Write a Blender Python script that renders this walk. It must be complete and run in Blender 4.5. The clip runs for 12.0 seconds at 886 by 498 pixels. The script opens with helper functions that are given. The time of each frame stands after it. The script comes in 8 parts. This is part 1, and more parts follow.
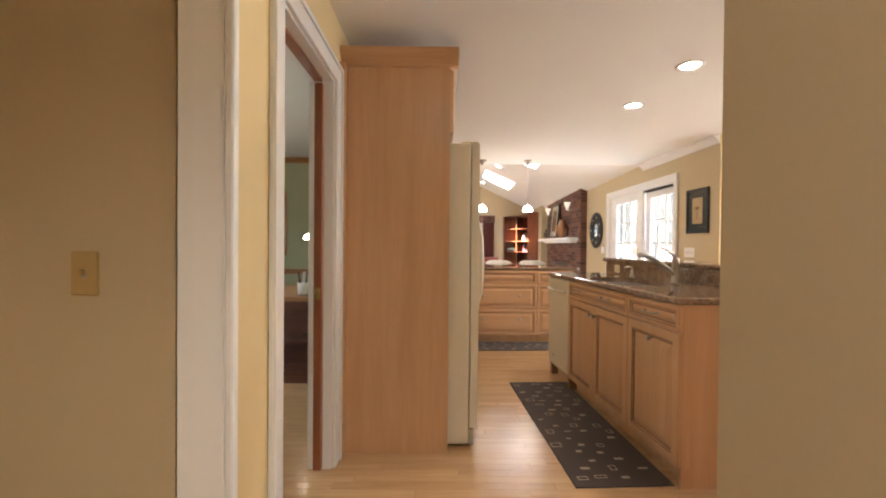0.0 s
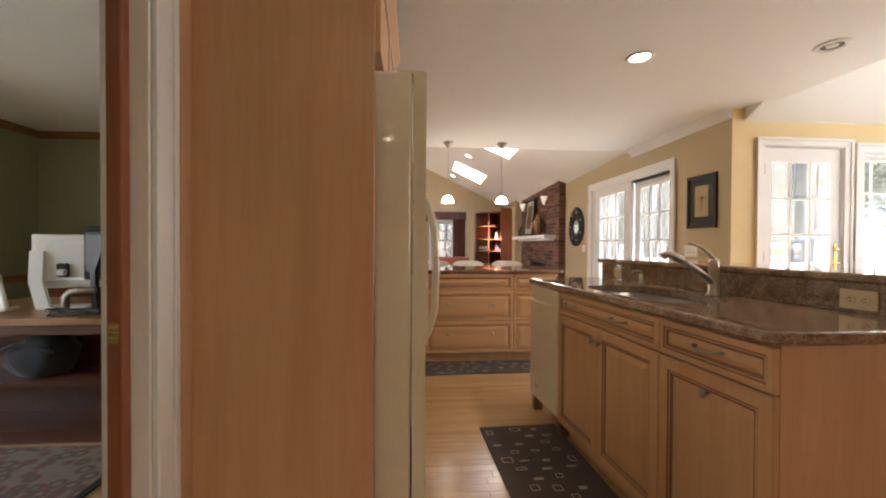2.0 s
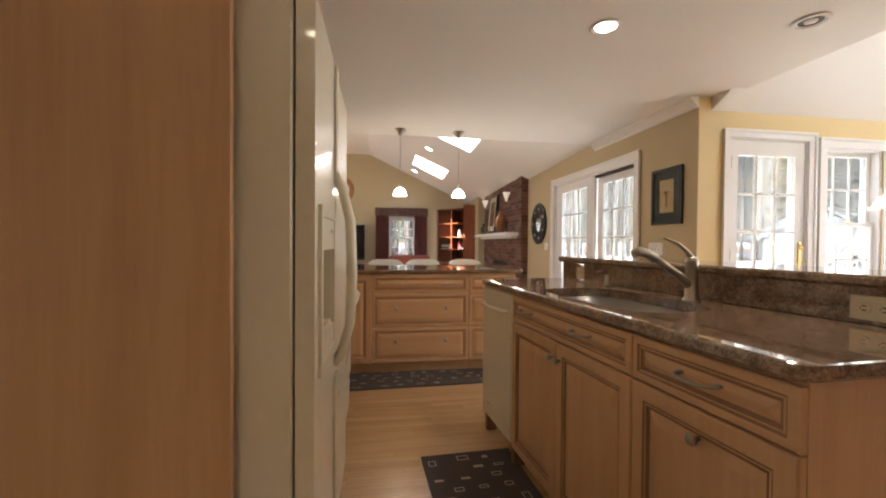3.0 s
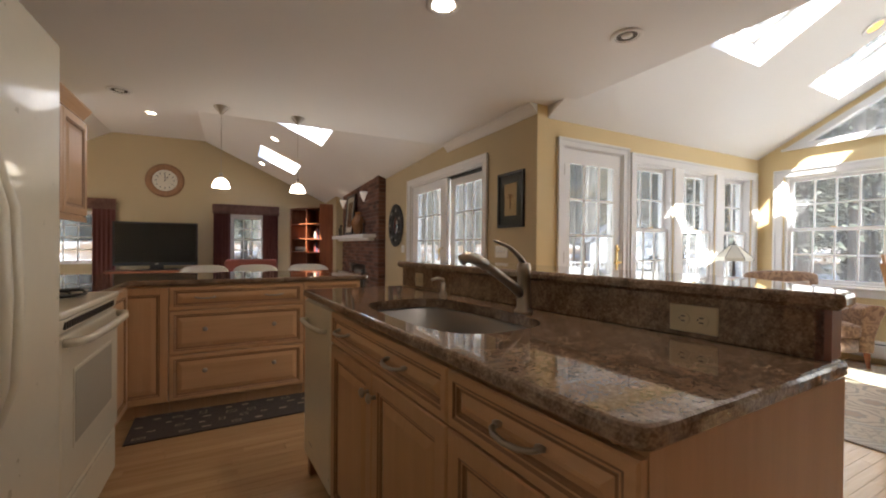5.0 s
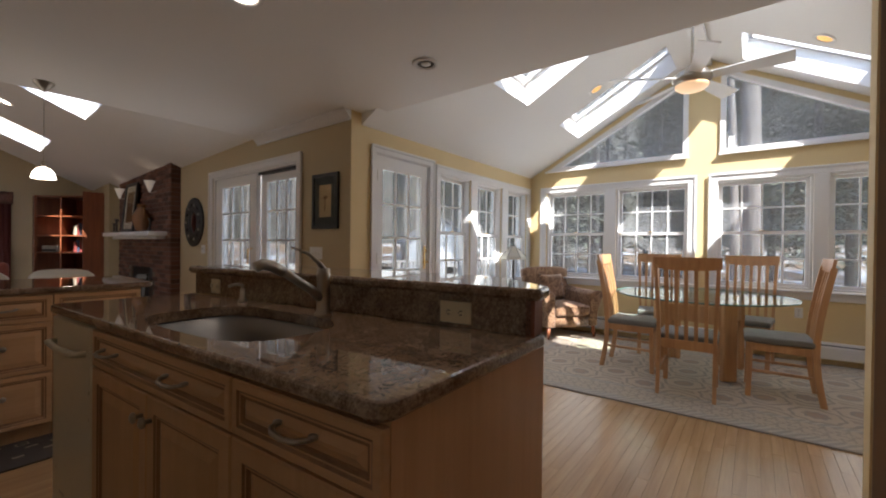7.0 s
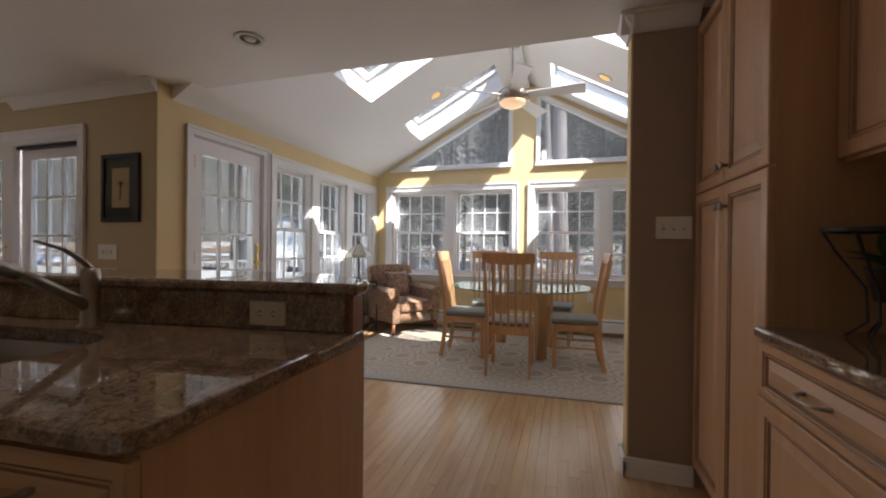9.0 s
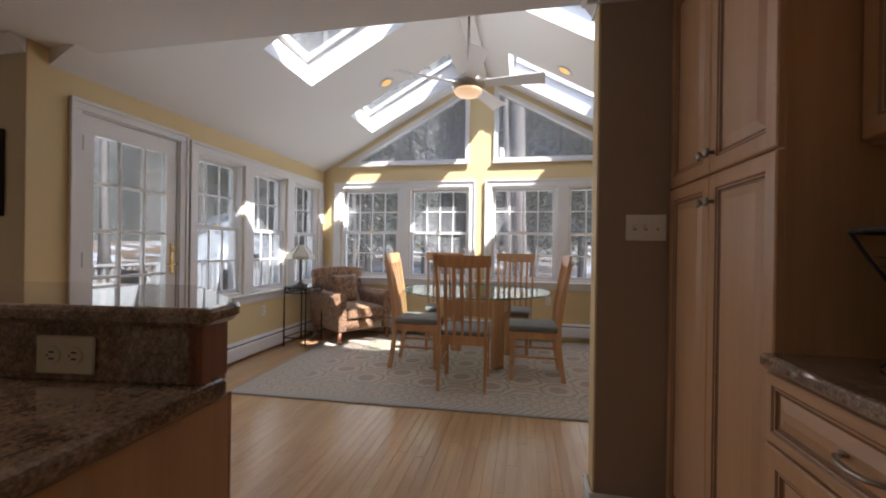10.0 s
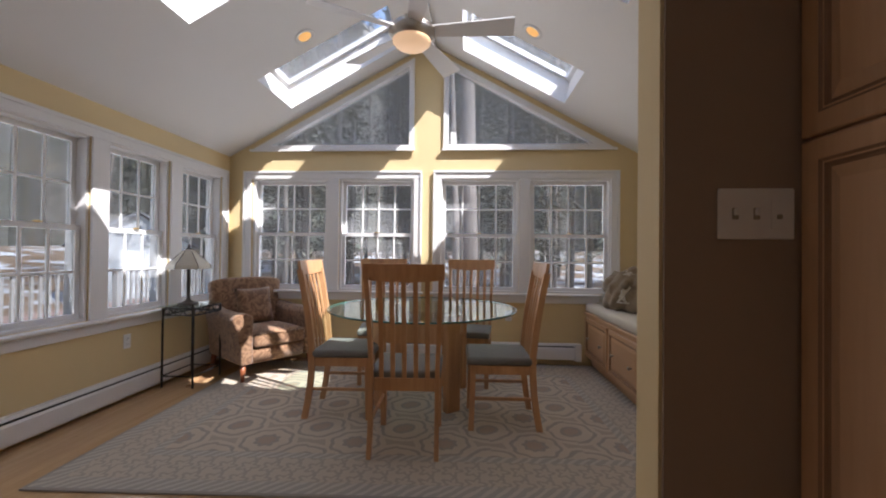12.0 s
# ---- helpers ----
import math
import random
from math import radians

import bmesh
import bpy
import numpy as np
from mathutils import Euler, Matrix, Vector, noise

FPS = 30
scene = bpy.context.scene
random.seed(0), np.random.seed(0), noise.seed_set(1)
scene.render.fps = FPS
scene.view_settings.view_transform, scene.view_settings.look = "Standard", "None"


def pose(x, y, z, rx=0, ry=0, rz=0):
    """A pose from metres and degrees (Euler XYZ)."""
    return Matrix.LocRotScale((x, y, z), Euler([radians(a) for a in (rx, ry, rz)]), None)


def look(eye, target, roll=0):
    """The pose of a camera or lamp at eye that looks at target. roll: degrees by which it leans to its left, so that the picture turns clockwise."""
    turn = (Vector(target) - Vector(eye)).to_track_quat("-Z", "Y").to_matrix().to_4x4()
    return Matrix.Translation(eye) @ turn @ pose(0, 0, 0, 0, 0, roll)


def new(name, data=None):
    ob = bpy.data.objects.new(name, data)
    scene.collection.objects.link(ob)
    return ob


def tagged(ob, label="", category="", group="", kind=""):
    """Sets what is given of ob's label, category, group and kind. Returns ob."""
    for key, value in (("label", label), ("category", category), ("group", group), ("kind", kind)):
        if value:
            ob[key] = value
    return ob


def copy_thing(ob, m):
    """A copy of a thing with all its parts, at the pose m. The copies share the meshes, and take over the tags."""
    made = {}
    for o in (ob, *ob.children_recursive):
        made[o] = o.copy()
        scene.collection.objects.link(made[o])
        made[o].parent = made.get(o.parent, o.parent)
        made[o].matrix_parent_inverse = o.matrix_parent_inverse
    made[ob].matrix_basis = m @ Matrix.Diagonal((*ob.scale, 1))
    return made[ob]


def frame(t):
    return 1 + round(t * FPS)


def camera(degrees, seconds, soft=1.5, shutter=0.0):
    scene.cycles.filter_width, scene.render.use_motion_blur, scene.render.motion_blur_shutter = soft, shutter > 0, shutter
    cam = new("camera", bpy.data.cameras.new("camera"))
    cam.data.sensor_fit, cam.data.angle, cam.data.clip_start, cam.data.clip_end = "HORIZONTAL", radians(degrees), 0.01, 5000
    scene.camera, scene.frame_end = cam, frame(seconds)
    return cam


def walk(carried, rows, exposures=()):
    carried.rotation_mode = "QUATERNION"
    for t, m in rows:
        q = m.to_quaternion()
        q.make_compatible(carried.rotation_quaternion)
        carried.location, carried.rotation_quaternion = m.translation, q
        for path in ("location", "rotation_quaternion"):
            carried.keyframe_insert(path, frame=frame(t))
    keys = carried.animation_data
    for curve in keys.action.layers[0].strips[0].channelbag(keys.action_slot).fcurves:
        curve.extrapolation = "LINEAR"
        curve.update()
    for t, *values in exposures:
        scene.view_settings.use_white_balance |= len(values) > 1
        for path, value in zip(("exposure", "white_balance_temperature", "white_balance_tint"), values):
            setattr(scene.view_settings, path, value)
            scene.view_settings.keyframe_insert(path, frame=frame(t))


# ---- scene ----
cam = camera(95.8, 12.0, 2.0)
PATH = [
    (0, (0.102, 0.032, 1.186), (0.116, 2.032, 1.166), 0.5),
    (0.5, (0.142, 0.258, 1.181), (0.162, 2.257, 1.156), 0.5),
    (1, (0.17, 0.478, 1.184), (0.197, 2.478, 1.156), 0.3),
    (1.5, (0.207, 0.71, 1.195), (0.263, 2.709, 1.171), 0.2),
    (2, (0.284, 0.947, 1.177), (0.431, 2.942, 1.153), 0.3),
    (2.5, (0.368, 1.147, 1.164), (0.594, 3.133, 1.133), 0.4),
    (4.3, (0.768, 1.636, 1.163), (1.404, 3.536, 1.146), 0.4),
    (4.5, (0.781, 1.643, 1.163), (1.488, 3.514, 1.146), 0.4),
    (5, (0.807, 1.63, 1.17), (1.727, 3.405, 1.155), 0.5),
    (5.5, (0.815, 1.6, 1.176), (1.938, 3.255, 1.162), 0.6),
    (6, (0.826, 1.564, 1.183), (2.124, 3.086, 1.173), 0.7),
    (6.5, (0.822, 1.526, 1.191), (2.272, 2.903, 1.179), 0.7),
    (7, (0.809, 1.488, 1.2), (2.387, 2.717, 1.186), 0.7),
    (9, (0.89, 1.421, 1.186), (2.802, 2.007, 1.175), 0.6),
    (9.5, (1.082, 1.418, 1.19), (3.026, 1.886, 1.183), 0.8),
    (10, (1.267, 1.426, 1.193), (3.228, 1.82, 1.188), 0.8),
    (10.5, (1.491, 1.467, 1.196), (3.46, 1.817, 1.202), 0.7),
    (11, (1.718, 1.511, 1.201), (3.697, 1.8, 1.217), 0.6),
    (11.5, (1.987, 1.534, 1.208), (3.977, 1.732, 1.223), 0.7),
    (12, (2.222, 1.546, 1.199), (4.218, 1.673, 1.22), 0.6),
]
EXPO = [(0.0, 4.7, 6050, 10), (1.0, 4.3, 6100, 10), (2.0, 4.1, 6200, 10), (2.5, 4.0, 6200, 10), (4.5, 3.4, 6150, 10), (5.5, 2.9, 6000, 11), (7.0, 2.3, 5900, 12), (9.0, 2.2, 5850, 13), (10.5, 2.15, 5800, 15), (12.0, 1.85, 5800, 16)]
walk(cam, [(t, look(eye, target, roll)) for t, eye, target, roll in PATH], EXPO)

# ---------------------------------------------------------------- light
world = bpy.data.worlds.new("sky")
scene.world = world
world.use_nodes = True
wn = world.node_tree
sky = wn.nodes.new("ShaderNodeTexSky")
sky.sky_type, sky.sun_disc = "NISHITA", False
SUN_DIR = Vector((0.62, 1.0, -1.34)).normalized()
sky.sun_elevation = math.asin(-SUN_DIR.z)
sky.sun_rotation = math.atan2(-SUN_DIR.x, -SUN_DIR.y) % (2 * math.pi)
wn.links.new(sky.outputs[0], wn.nodes["Background"].inputs[0])
wn.nodes["Background"].inputs[1].default_value = 0.15
sun = new("sun", bpy.data.lights.new("sun", "SUN"))
sun.data.energy, sun.data.angle, sun.data.color = 3.0, radians(0.5), (1.0, 0.93, 0.82)
sun.matrix_world = look((0, 0, 20), Vector((0, 0, 20)) + SUN_DIR)


def sky_lamp(x, y, z, way, w, h, energy):
    """Area lamp added just outside a window's opening, shining in for sky and snow."""
    lamp = new("window_fill", bpy.data.lights.new("window_fill", "AREA"))
    d = lamp.data
    d.shape, d.size, d.size_y, d.energy, d.color = "RECTANGLE", w, h, energy, (1.0, 0.945, 0.87)
    lamp.matrix_world = look((x, y, z), Vector((x, y, z)) + Vector((way[0], way[1], 0.30)))


sky_lamp(6.90, 3.08, 1.40, (-1, 0), 1.90, 1.25, 4.0)
sky_lamp(6.90, 0.93, 1.40, (-1, 0), 1.90, 1.25, 4.0)
sky_lamp(5.42, 4.54, 1.36, (0, -1), 2.20, 1.30, 4.0)
sky_lamp(3.77, 4.54, 1.12, (0, -1), 0.60, 1.60, 1.6)
sky_lamp(3.32, 6.10, 1.10, (-1, 0), 1.75, 1.60, 3.0)
sky_lamp(-4.05, 2.10, 1.35, (1, 0), 1.25, 1.30, 1.9)
sky_lamp(-4.05, 8.15, 1.15, (1, 0), 3.20, 1.60, 5.0)


# ---------------------------------------------------------------- materials
class Nodes:
    def __init__(self, name):
        self.mat = bpy.data.materials.new(name)
        self.mat.use_nodes = True
        self.t = self.mat.node_tree
        self.b = self.t.nodes["Principled BSDF"]

    def add(self, kind, **kw):
        n = self.t.nodes.new(kind)
        for k, v in kw.items():
            n.inputs[k].default_value = v
        return n

    def link(self, a, b):
        self.t.links.new(a, b)

    def math(self, op, a, b=0.0, c=0.0):
        n = self.t.nodes.new("ShaderNodeMath")
        n.operation = op
        for i, v in enumerate((a, b, c)):
            if isinstance(v, (int, float)):
                n.inputs[i].default_value = v
            else:
                self.link(v, n.inputs[i])
        return n.outputs[0]

    def mix(self, fac, a, b):
        n = self.t.nodes.new("ShaderNodeMix")
        n.data_type = "RGBA"
        for sock, v in ((n.inputs[0], fac), (n.inputs[6], a), (n.inputs[7], b)):
            if isinstance(v, (int, float)):
                sock.default_value = v
            elif isinstance(v, tuple):
                sock.default_value = (*v, 1) if len(v) == 3 else v
            else:
                self.link(v, sock)
        return n.outputs[2]

    def coords(self, scale=(1, 1, 1), space="Object"):
        c = self.t.nodes.new("ShaderNodeTexCoord")
        m = self.t.nodes.new("ShaderNodeMapping")
        m.inputs["Scale"].default_value = scale
        self.link(c.outputs[space], m.inputs[0])
        return m.outputs[0]

    def noise(self, vec, scale, detail=4.0, rough=0.55):
        n = self.t.nodes.new("ShaderNodeTexNoise")
        n.inputs["Scale"].default_value, n.inputs["Detail"].default_value, n.inputs["Roughness"].default_value = scale, detail, rough
        self.link(vec, n.inputs["Vector"])
        return n.outputs[0]

    def ramp(self, fac, *stops):
        n = self.t.nodes.new("ShaderNodeValToRGB")
        e = n.color_ramp.elements
        while len(e) < len(stops):
            e.new(0.5)
        for el, (p, c) in zip(e, stops):
            el.position, el.color = p, (*c, 1)
        self.link(fac, n.inputs[0])
        return n.outputs[0]

    def bump(self, height, strength=0.2, dist=0.002):
        n = self.t.nodes.new("ShaderNodeBump")
        n.inputs["Strength"].default_value, n.inputs["Distance"].default_value = strength, dist
        self.link(height, n.inputs["Height"])
        self.link(n.outputs[0], self.b.inputs["Normal"])

    def done(self, color=None, rough=0.5, metal=0.0, **kw):
        if color is not None:
            if isinstance(color, tuple):
                self.b.inputs["Base Color"].default_value = (*color, 1)
            else:
                self.link(color, self.b.inputs["Base Color"])
        if isinstance(rough, (int, float)):
            self.b.inputs["Roughness"].default_value = rough
        else:
            self.link(rough, self.b.inputs["Roughness"])
        self.b.inputs["Metallic"].default_value = metal
        for k, v in kw.items():
            self.b.inputs[k.replace("_", " ")].default_value = v
        return self.mat


def paint(name, color, rough=0.6, vary=0.05, bump=0.12):
    n = Nodes(name)
    v = n.coords()
    big = n.noise(v, 1.3, 3)
    small = n.noise(v, 60, 4)
    dark = tuple(c * (1 - vary) for c in color)
    light = tuple(min(1, c * (1 + vary)) for c in color)
    n.bump(small, bump, 0.001)
    return n.done(n.mix(big, dark, light), n.math("MULTIPLY_ADD", small, 0.2, rough - 0.1))


def wood(name, dark, light, axis=2, rough=0.35, grain=1.0, piece=0.25):
    """Varnished timber whose grain runs along the given axis; pieces differ a little."""
    n = Nodes(name)
    sc = [14 * grain] * 3
    sc[axis] = 0.9 * grain
    v = n.coords(tuple(sc))
    info = n.add("ShaderNodeObjectInfo")
    shift = n.t.nodes.new("ShaderNodeVectorMath")
    shift.operation = "ADD"
    comb = n.add("ShaderNodeCombineXYZ")
    for i in range(3):
        n.link(n.math("MULTIPLY", info.outputs["Random"], 37.0 + 11 * i), comb.inputs[i])
    n.link(v, shift.inputs[0])
    n.link(comb.outputs[0], shift.inputs[1])
    v = shift.outputs[0]
    a = n.noise(v, 1.1, 5, 0.6)
    b = n.noise(v, 6.0, 3, 0.5)
    f = n.math("ADD", n.math("MULTIPLY", a, 0.75), n.math("MULTIPLY", b, 0.3))
    f = n.math("ADD", f, n.math("MULTIPLY_ADD", info.outputs["Random"], piece, -piece / 2))
    col = n.ramp(f, (0.3, dark), (0.75, light))
    n.bump(b, 0.06, 0.001)
    return n.done(col, n.math("MULTIPLY_ADD", b, 0.15, rough - 0.07), Coat_Weight=0.15, Coat_Roughness=0.25)


def metal(name, color, rough=0.25):
    n = Nodes(name)
    v = n.coords((1, 1, 60))
    s = n.noise(v, 8, 3)
    return n.done(color, n.math("MULTIPLY_ADD", s, 0.18, rough - 0.08), 1.0)


def fabric(name, a, b, scale=300.0, big=8.0, rough=0.95):
    n = Nodes(name)
    v = n.coords()
    s = n.noise(v, scale, 2)
    l = n.noise(v, big, 4)
    col = n.mix(n.math("ADD", n.math("MULTIPLY", s, 0.5), n.math("MULTIPLY", l, 0.5)), a, b)
    n.bump(s, 0.5, 0.002)
    return n.done(col, rough, Sheen_Weight=0.2)


def plain(name, color, rough=0.4, **kw):
    n = Nodes(name)
    s = n.noise(n.coords(), 25, 3)
    return n.done(n.mix(s, tuple(c * 0.94 for c in color), tuple(min(1, c * 1.04) for c in color)), n.math("MULTIPLY_ADD", s, 0.12, rough - 0.06), **kw)


def glow(name, color, strength):
    n = Nodes(name)
    n.b.inputs["Emission Color"].default_value = (*color, 1)
    n.b.inputs["Emission Strength"].default_value = strength
    return n.done(color, 0.4)


def clear_glass(name, tint=(0.97, 0.98, 0.97), ior=1.45, veil=0.0):
    n = Nodes(name)
    out = n.t.nodes["Material Output"]
    tr = n.add("ShaderNodeBsdfTransparent")
    tr.inputs[0].default_value = (*tint, 1)
    gl = n.add("ShaderNodeBsdfGlossy")
    gl.inputs["Roughness"].default_value = 0.01
    fr = n.add("ShaderNodeLayerWeight")
    gloss = n.math("MULTIPLY_ADD", n.math("POWER", fr.outputs["Facing"], 4.0), 0.45, (ior - 1) ** 2 / (ior + 1) ** 2)
    mx = n.add("ShaderNodeMixShader")
    n.link(gloss, mx.inputs[0])
    n.link(tr.outputs[0], mx.inputs[1])
    n.link(gl.outputs[0], mx.inputs[2])
    # white diffuse veil put into the glass, as haze over the view
    if veil:
        df = n.add("ShaderNodeBsdfDiffuse")
        df.inputs[0].default_value = (0.8, 0.82, 0.85, 1)
        m2 = n.add("ShaderNodeMixShader")
        n.link(n.math("MULTIPLY_ADD", n.noise(n.coords(), 3.0, 4), veil * 0.8, veil * 0.6), m2.inputs[0])
        n.link(mx.outputs[0], m2.inputs[1])
        n.link(df.outputs[0], m2.inputs[2])
        mx = m2
    n.link(mx.outputs[0], out.inputs[0])
    return n.mat


M_CEIL = paint("ceiling_paint", (0.86, 0.85, 0.83), 0.85, 0.02, 0.25)
M_TAN = paint("tan_wall_paint", (0.48, 0.385, 0.24), 0.7)
# tan paint darkened, so the switch wall's shade is in its colour
M_TAN_SHADED = paint("shaded_tan_wall_paint", (0.36, 0.27, 0.20), 0.7)
M_YEL = paint("yellow_wall_paint", (0.74, 0.585, 0.315), 0.7)
M_FAM = paint("olive_wall_paint", (0.50, 0.405, 0.245), 0.7)
M_GREEN = paint("green_wall_paint", (0.37, 0.37, 0.235), 0.75)
M_TRIM = paint("white_trim_paint", (0.80, 0.79, 0.78), 0.35, 0.02, 0.05)
M_MAPLE = wood("maple", (0.52, 0.298, 0.146), (0.65, 0.40, 0.218), 2, 0.38, 0.8, 0.12)
M_MAPLEX = wood("maple_cross", (0.52, 0.298, 0.146), (0.65, 0.40, 0.218), 0, 0.38, 0.8, 0.12)
M_GLAZE = wood("glazed_groove", (0.20, 0.098, 0.047), (0.33, 0.178, 0.085), 2, 0.45)
M_FLOOR = wood("oak_floor", (0.43, 0.255, 0.12), (0.62, 0.41, 0.215), 0, 0.2, 1.2, 0.15)
M_JOINT = plain("floor_joint", (0.33, 0.19, 0.09), 0.6)
M_CHERRY = wood("cherry_wood", (0.16, 0.045, 0.02), (0.32, 0.11, 0.045), 2, 0.35)
M_OAKC = wood("beech_chair", (0.45, 0.225, 0.095), (0.66, 0.385, 0.19), 2, 0.38, 1.4, 0.1)
M_TRIMWOOD = wood("stained_trim", (0.22, 0.09, 0.03), (0.42, 0.2, 0.07), 0, 0.4)
M_CREAM = plain("cream_enamel", (0.74, 0.68, 0.54), 0.3, Coat_Weight=0.3)
M_CREAM_DARK = plain("cream_recess", (0.40, 0.36, 0.28), 0.5)
M_ALMOND = plain("almond_plastic", (0.72, 0.64, 0.46), 0.4)
M_WHITEP = plain("white_plastic", (0.82, 0.81, 0.78), 0.4)
M_BLACK = plain("black_plastic", (0.015, 0.015, 0.017), 0.35)
M_SCREEN = plain("dark_screen", (0.008, 0.009, 0.010), 0.12)
M_NICKEL = metal("brushed_nickel", (0.42, 0.385, 0.335), 0.3)
M_STEEL = metal("sink_steel", (0.30, 0.30, 0.30), 0.36)
M_BRASS = metal("brass", (0.80, 0.58, 0.25), 0.25)
M_IRON = plain("black_iron", (0.02, 0.018, 0.016), 0.5)
M_PEWTER = metal("pewter", (0.45, 0.42, 0.38), 0.4)
M_GLASS = clear_glass("picture_glass")
M_PANE = clear_glass("veiled_window_glass", (0.82, 0.83, 0.82), veil=0.11)
# tint dims the over-bright view through the north and patio glass
M_PANE_DIM = clear_glass("dimmed_window_glass", (0.68, 0.70, 0.70), veil=0.075)
M_PANE_GABLE = clear_glass("hazy_gable_glass", (0.78, 0.80, 0.79), veil=0.18)
# stronger white veil, so the skylights look washed out by glare
M_SKYPANE = clear_glass("hazy_skylight_glass", veil=0.22)
M_TABGLASS = clear_glass("table_glass", (0.86, 0.93, 0.89), 1.5)
M_MIRROR = Nodes("mirror").done((0.9, 0.9, 0.9), 0.02, 1.0)
M_SEAT = fabric("grey_upholstery", (0.155, 0.145, 0.135), (0.25, 0.235, 0.215))


def damask():
    n = Nodes("brown_damask")
    v = n.coords()
    w = n.add("ShaderNodeTexNoise", Scale=11.0, Detail=3.0, Distortion=2.5)
    n.link(v, w.inputs["Vector"])
    s = n.noise(v, 260, 2)
    col = n.ramp(w.outputs[0], (0.38, (0.15, 0.075, 0.038)), (0.48, (0.24, 0.13, 0.068)), (0.56, (0.36, 0.215, 0.12)))
    n.bump(n.math("ADD", s, w.outputs[0]), 0.4, 0.003)
    return n.done(n.mix(n.math("MULTIPLY", s, 0.4), col, (0.2, 0.11, 0.055)), 0.9, Sheen_Weight=0.3)


M_ARMCH = damask()
M_CURTAIN = fabric("burgundy_curtain", (0.17, 0.045, 0.04), (0.28, 0.10, 0.08), 120, 20)
M_VALANCE = fabric("floral_valance", (0.16, 0.05, 0.045), (0.40, 0.26, 0.20), 40, 18)
M_CUSHION = fabric("cream_cushion", (0.55, 0.50, 0.40), (0.68, 0.62, 0.50))
M_BURLAP = fabric("burlap", (0.16, 0.115, 0.065), (0.33, 0.25, 0.155), 120, 9)
M_MAT = fabric("dark_brown_mat", (0.030, 0.018, 0.014), (0.055, 0.035, 0.028), 400, 5)
M_MATPAT = fabric("beige_mat_motif", (0.36, 0.27, 0.20), (0.48, 0.38, 0.30), 400, 5)
M_CANLIT = glow("lit_can_lamp", (1.0, 0.85, 0.62), 4.0)
M_CANAMB = glow("amber_can_lamp", (0.8, 0.42, 0.11), 0.22)
M_SHADE = glow("lit_glass_shade", (1.0, 0.86, 0.66), 1.2)
M_BOWL = glow("fan_light_bowl", (0.9, 0.58, 0.32), 0.16)
M_LAMPSHADE = plain("art_glass", (0.62, 0.58, 0.48), 0.3)
M_LEAD = plain("dark_bronze", (0.05, 0.035, 0.025), 0.45)


def granite():
    """Polished brown granite: cloudy drifts of beige and umber under fine black and tan grains."""
    n = Nodes("brown_granite")
    v = n.coords()
    big = n.noise(v, 16, 5, 0.65)
    a = n.noise(v, 85, 6, 0.7)
    b = n.noise(v, 230, 3, 0.6)
    vo = n.add("ShaderNodeTexVoronoi", Scale=110.0)
    n.link(v, vo.inputs["Vector"])
    f = n.math("ADD", n.math("MULTIPLY", a, 0.50), n.math("MULTIPLY", b, 0.25))
    f = n.math("ADD", f, n.math("MULTIPLY", big, 0.36))
    col = n.ramp(f, (0.40, (0.045, 0.027, 0.018)), (0.49, (0.140, 0.086, 0.055)), (0.57, (0.245, 0.162, 0.106)), (0.70, (0.42, 0.31, 0.22)))
    dark = n.ramp(vo.outputs["Distance"], (0.0, (0.35, 0.33, 0.32)), (0.40, (1, 1, 1)))
    mul = n.t.nodes.new("ShaderNodeMix")
    mul.data_type, mul.blend_type = "RGBA", "MULTIPLY"
    mul.inputs[0].default_value = 0.55
    n.link(col, mul.inputs[6])
    n.link(dark, mul.inputs[7])
    return n.done(mul.outputs[2], 0.035, Specular_IOR_Level=0.9, Coat_Weight=0.25, Coat_Roughness=0.02)


def brickmat():
    n = Nodes("red_brown_brick")
    v = n.coords()
    info = n.add("ShaderNodeObjectInfo")
    isl = n.add("ShaderNodeNewGeometry")
    r = n.math("FRACT", n.math("ADD", info.outputs["Random"], isl.outputs["Random Per Island"]))
    s = n.noise(v, 90, 5)
    base = n.ramp(r, (0.0, (0.07, 0.03, 0.022)), (0.5, (0.17, 0.065, 0.04)), (1.0, (0.27, 0.13, 0.085)))
    n.bump(s, 0.6, 0.004)
    return n.done(n.mix(n.math("MULTIPLY", s, 0.5), base, (0.12, 0.08, 0.06)), 0.85)


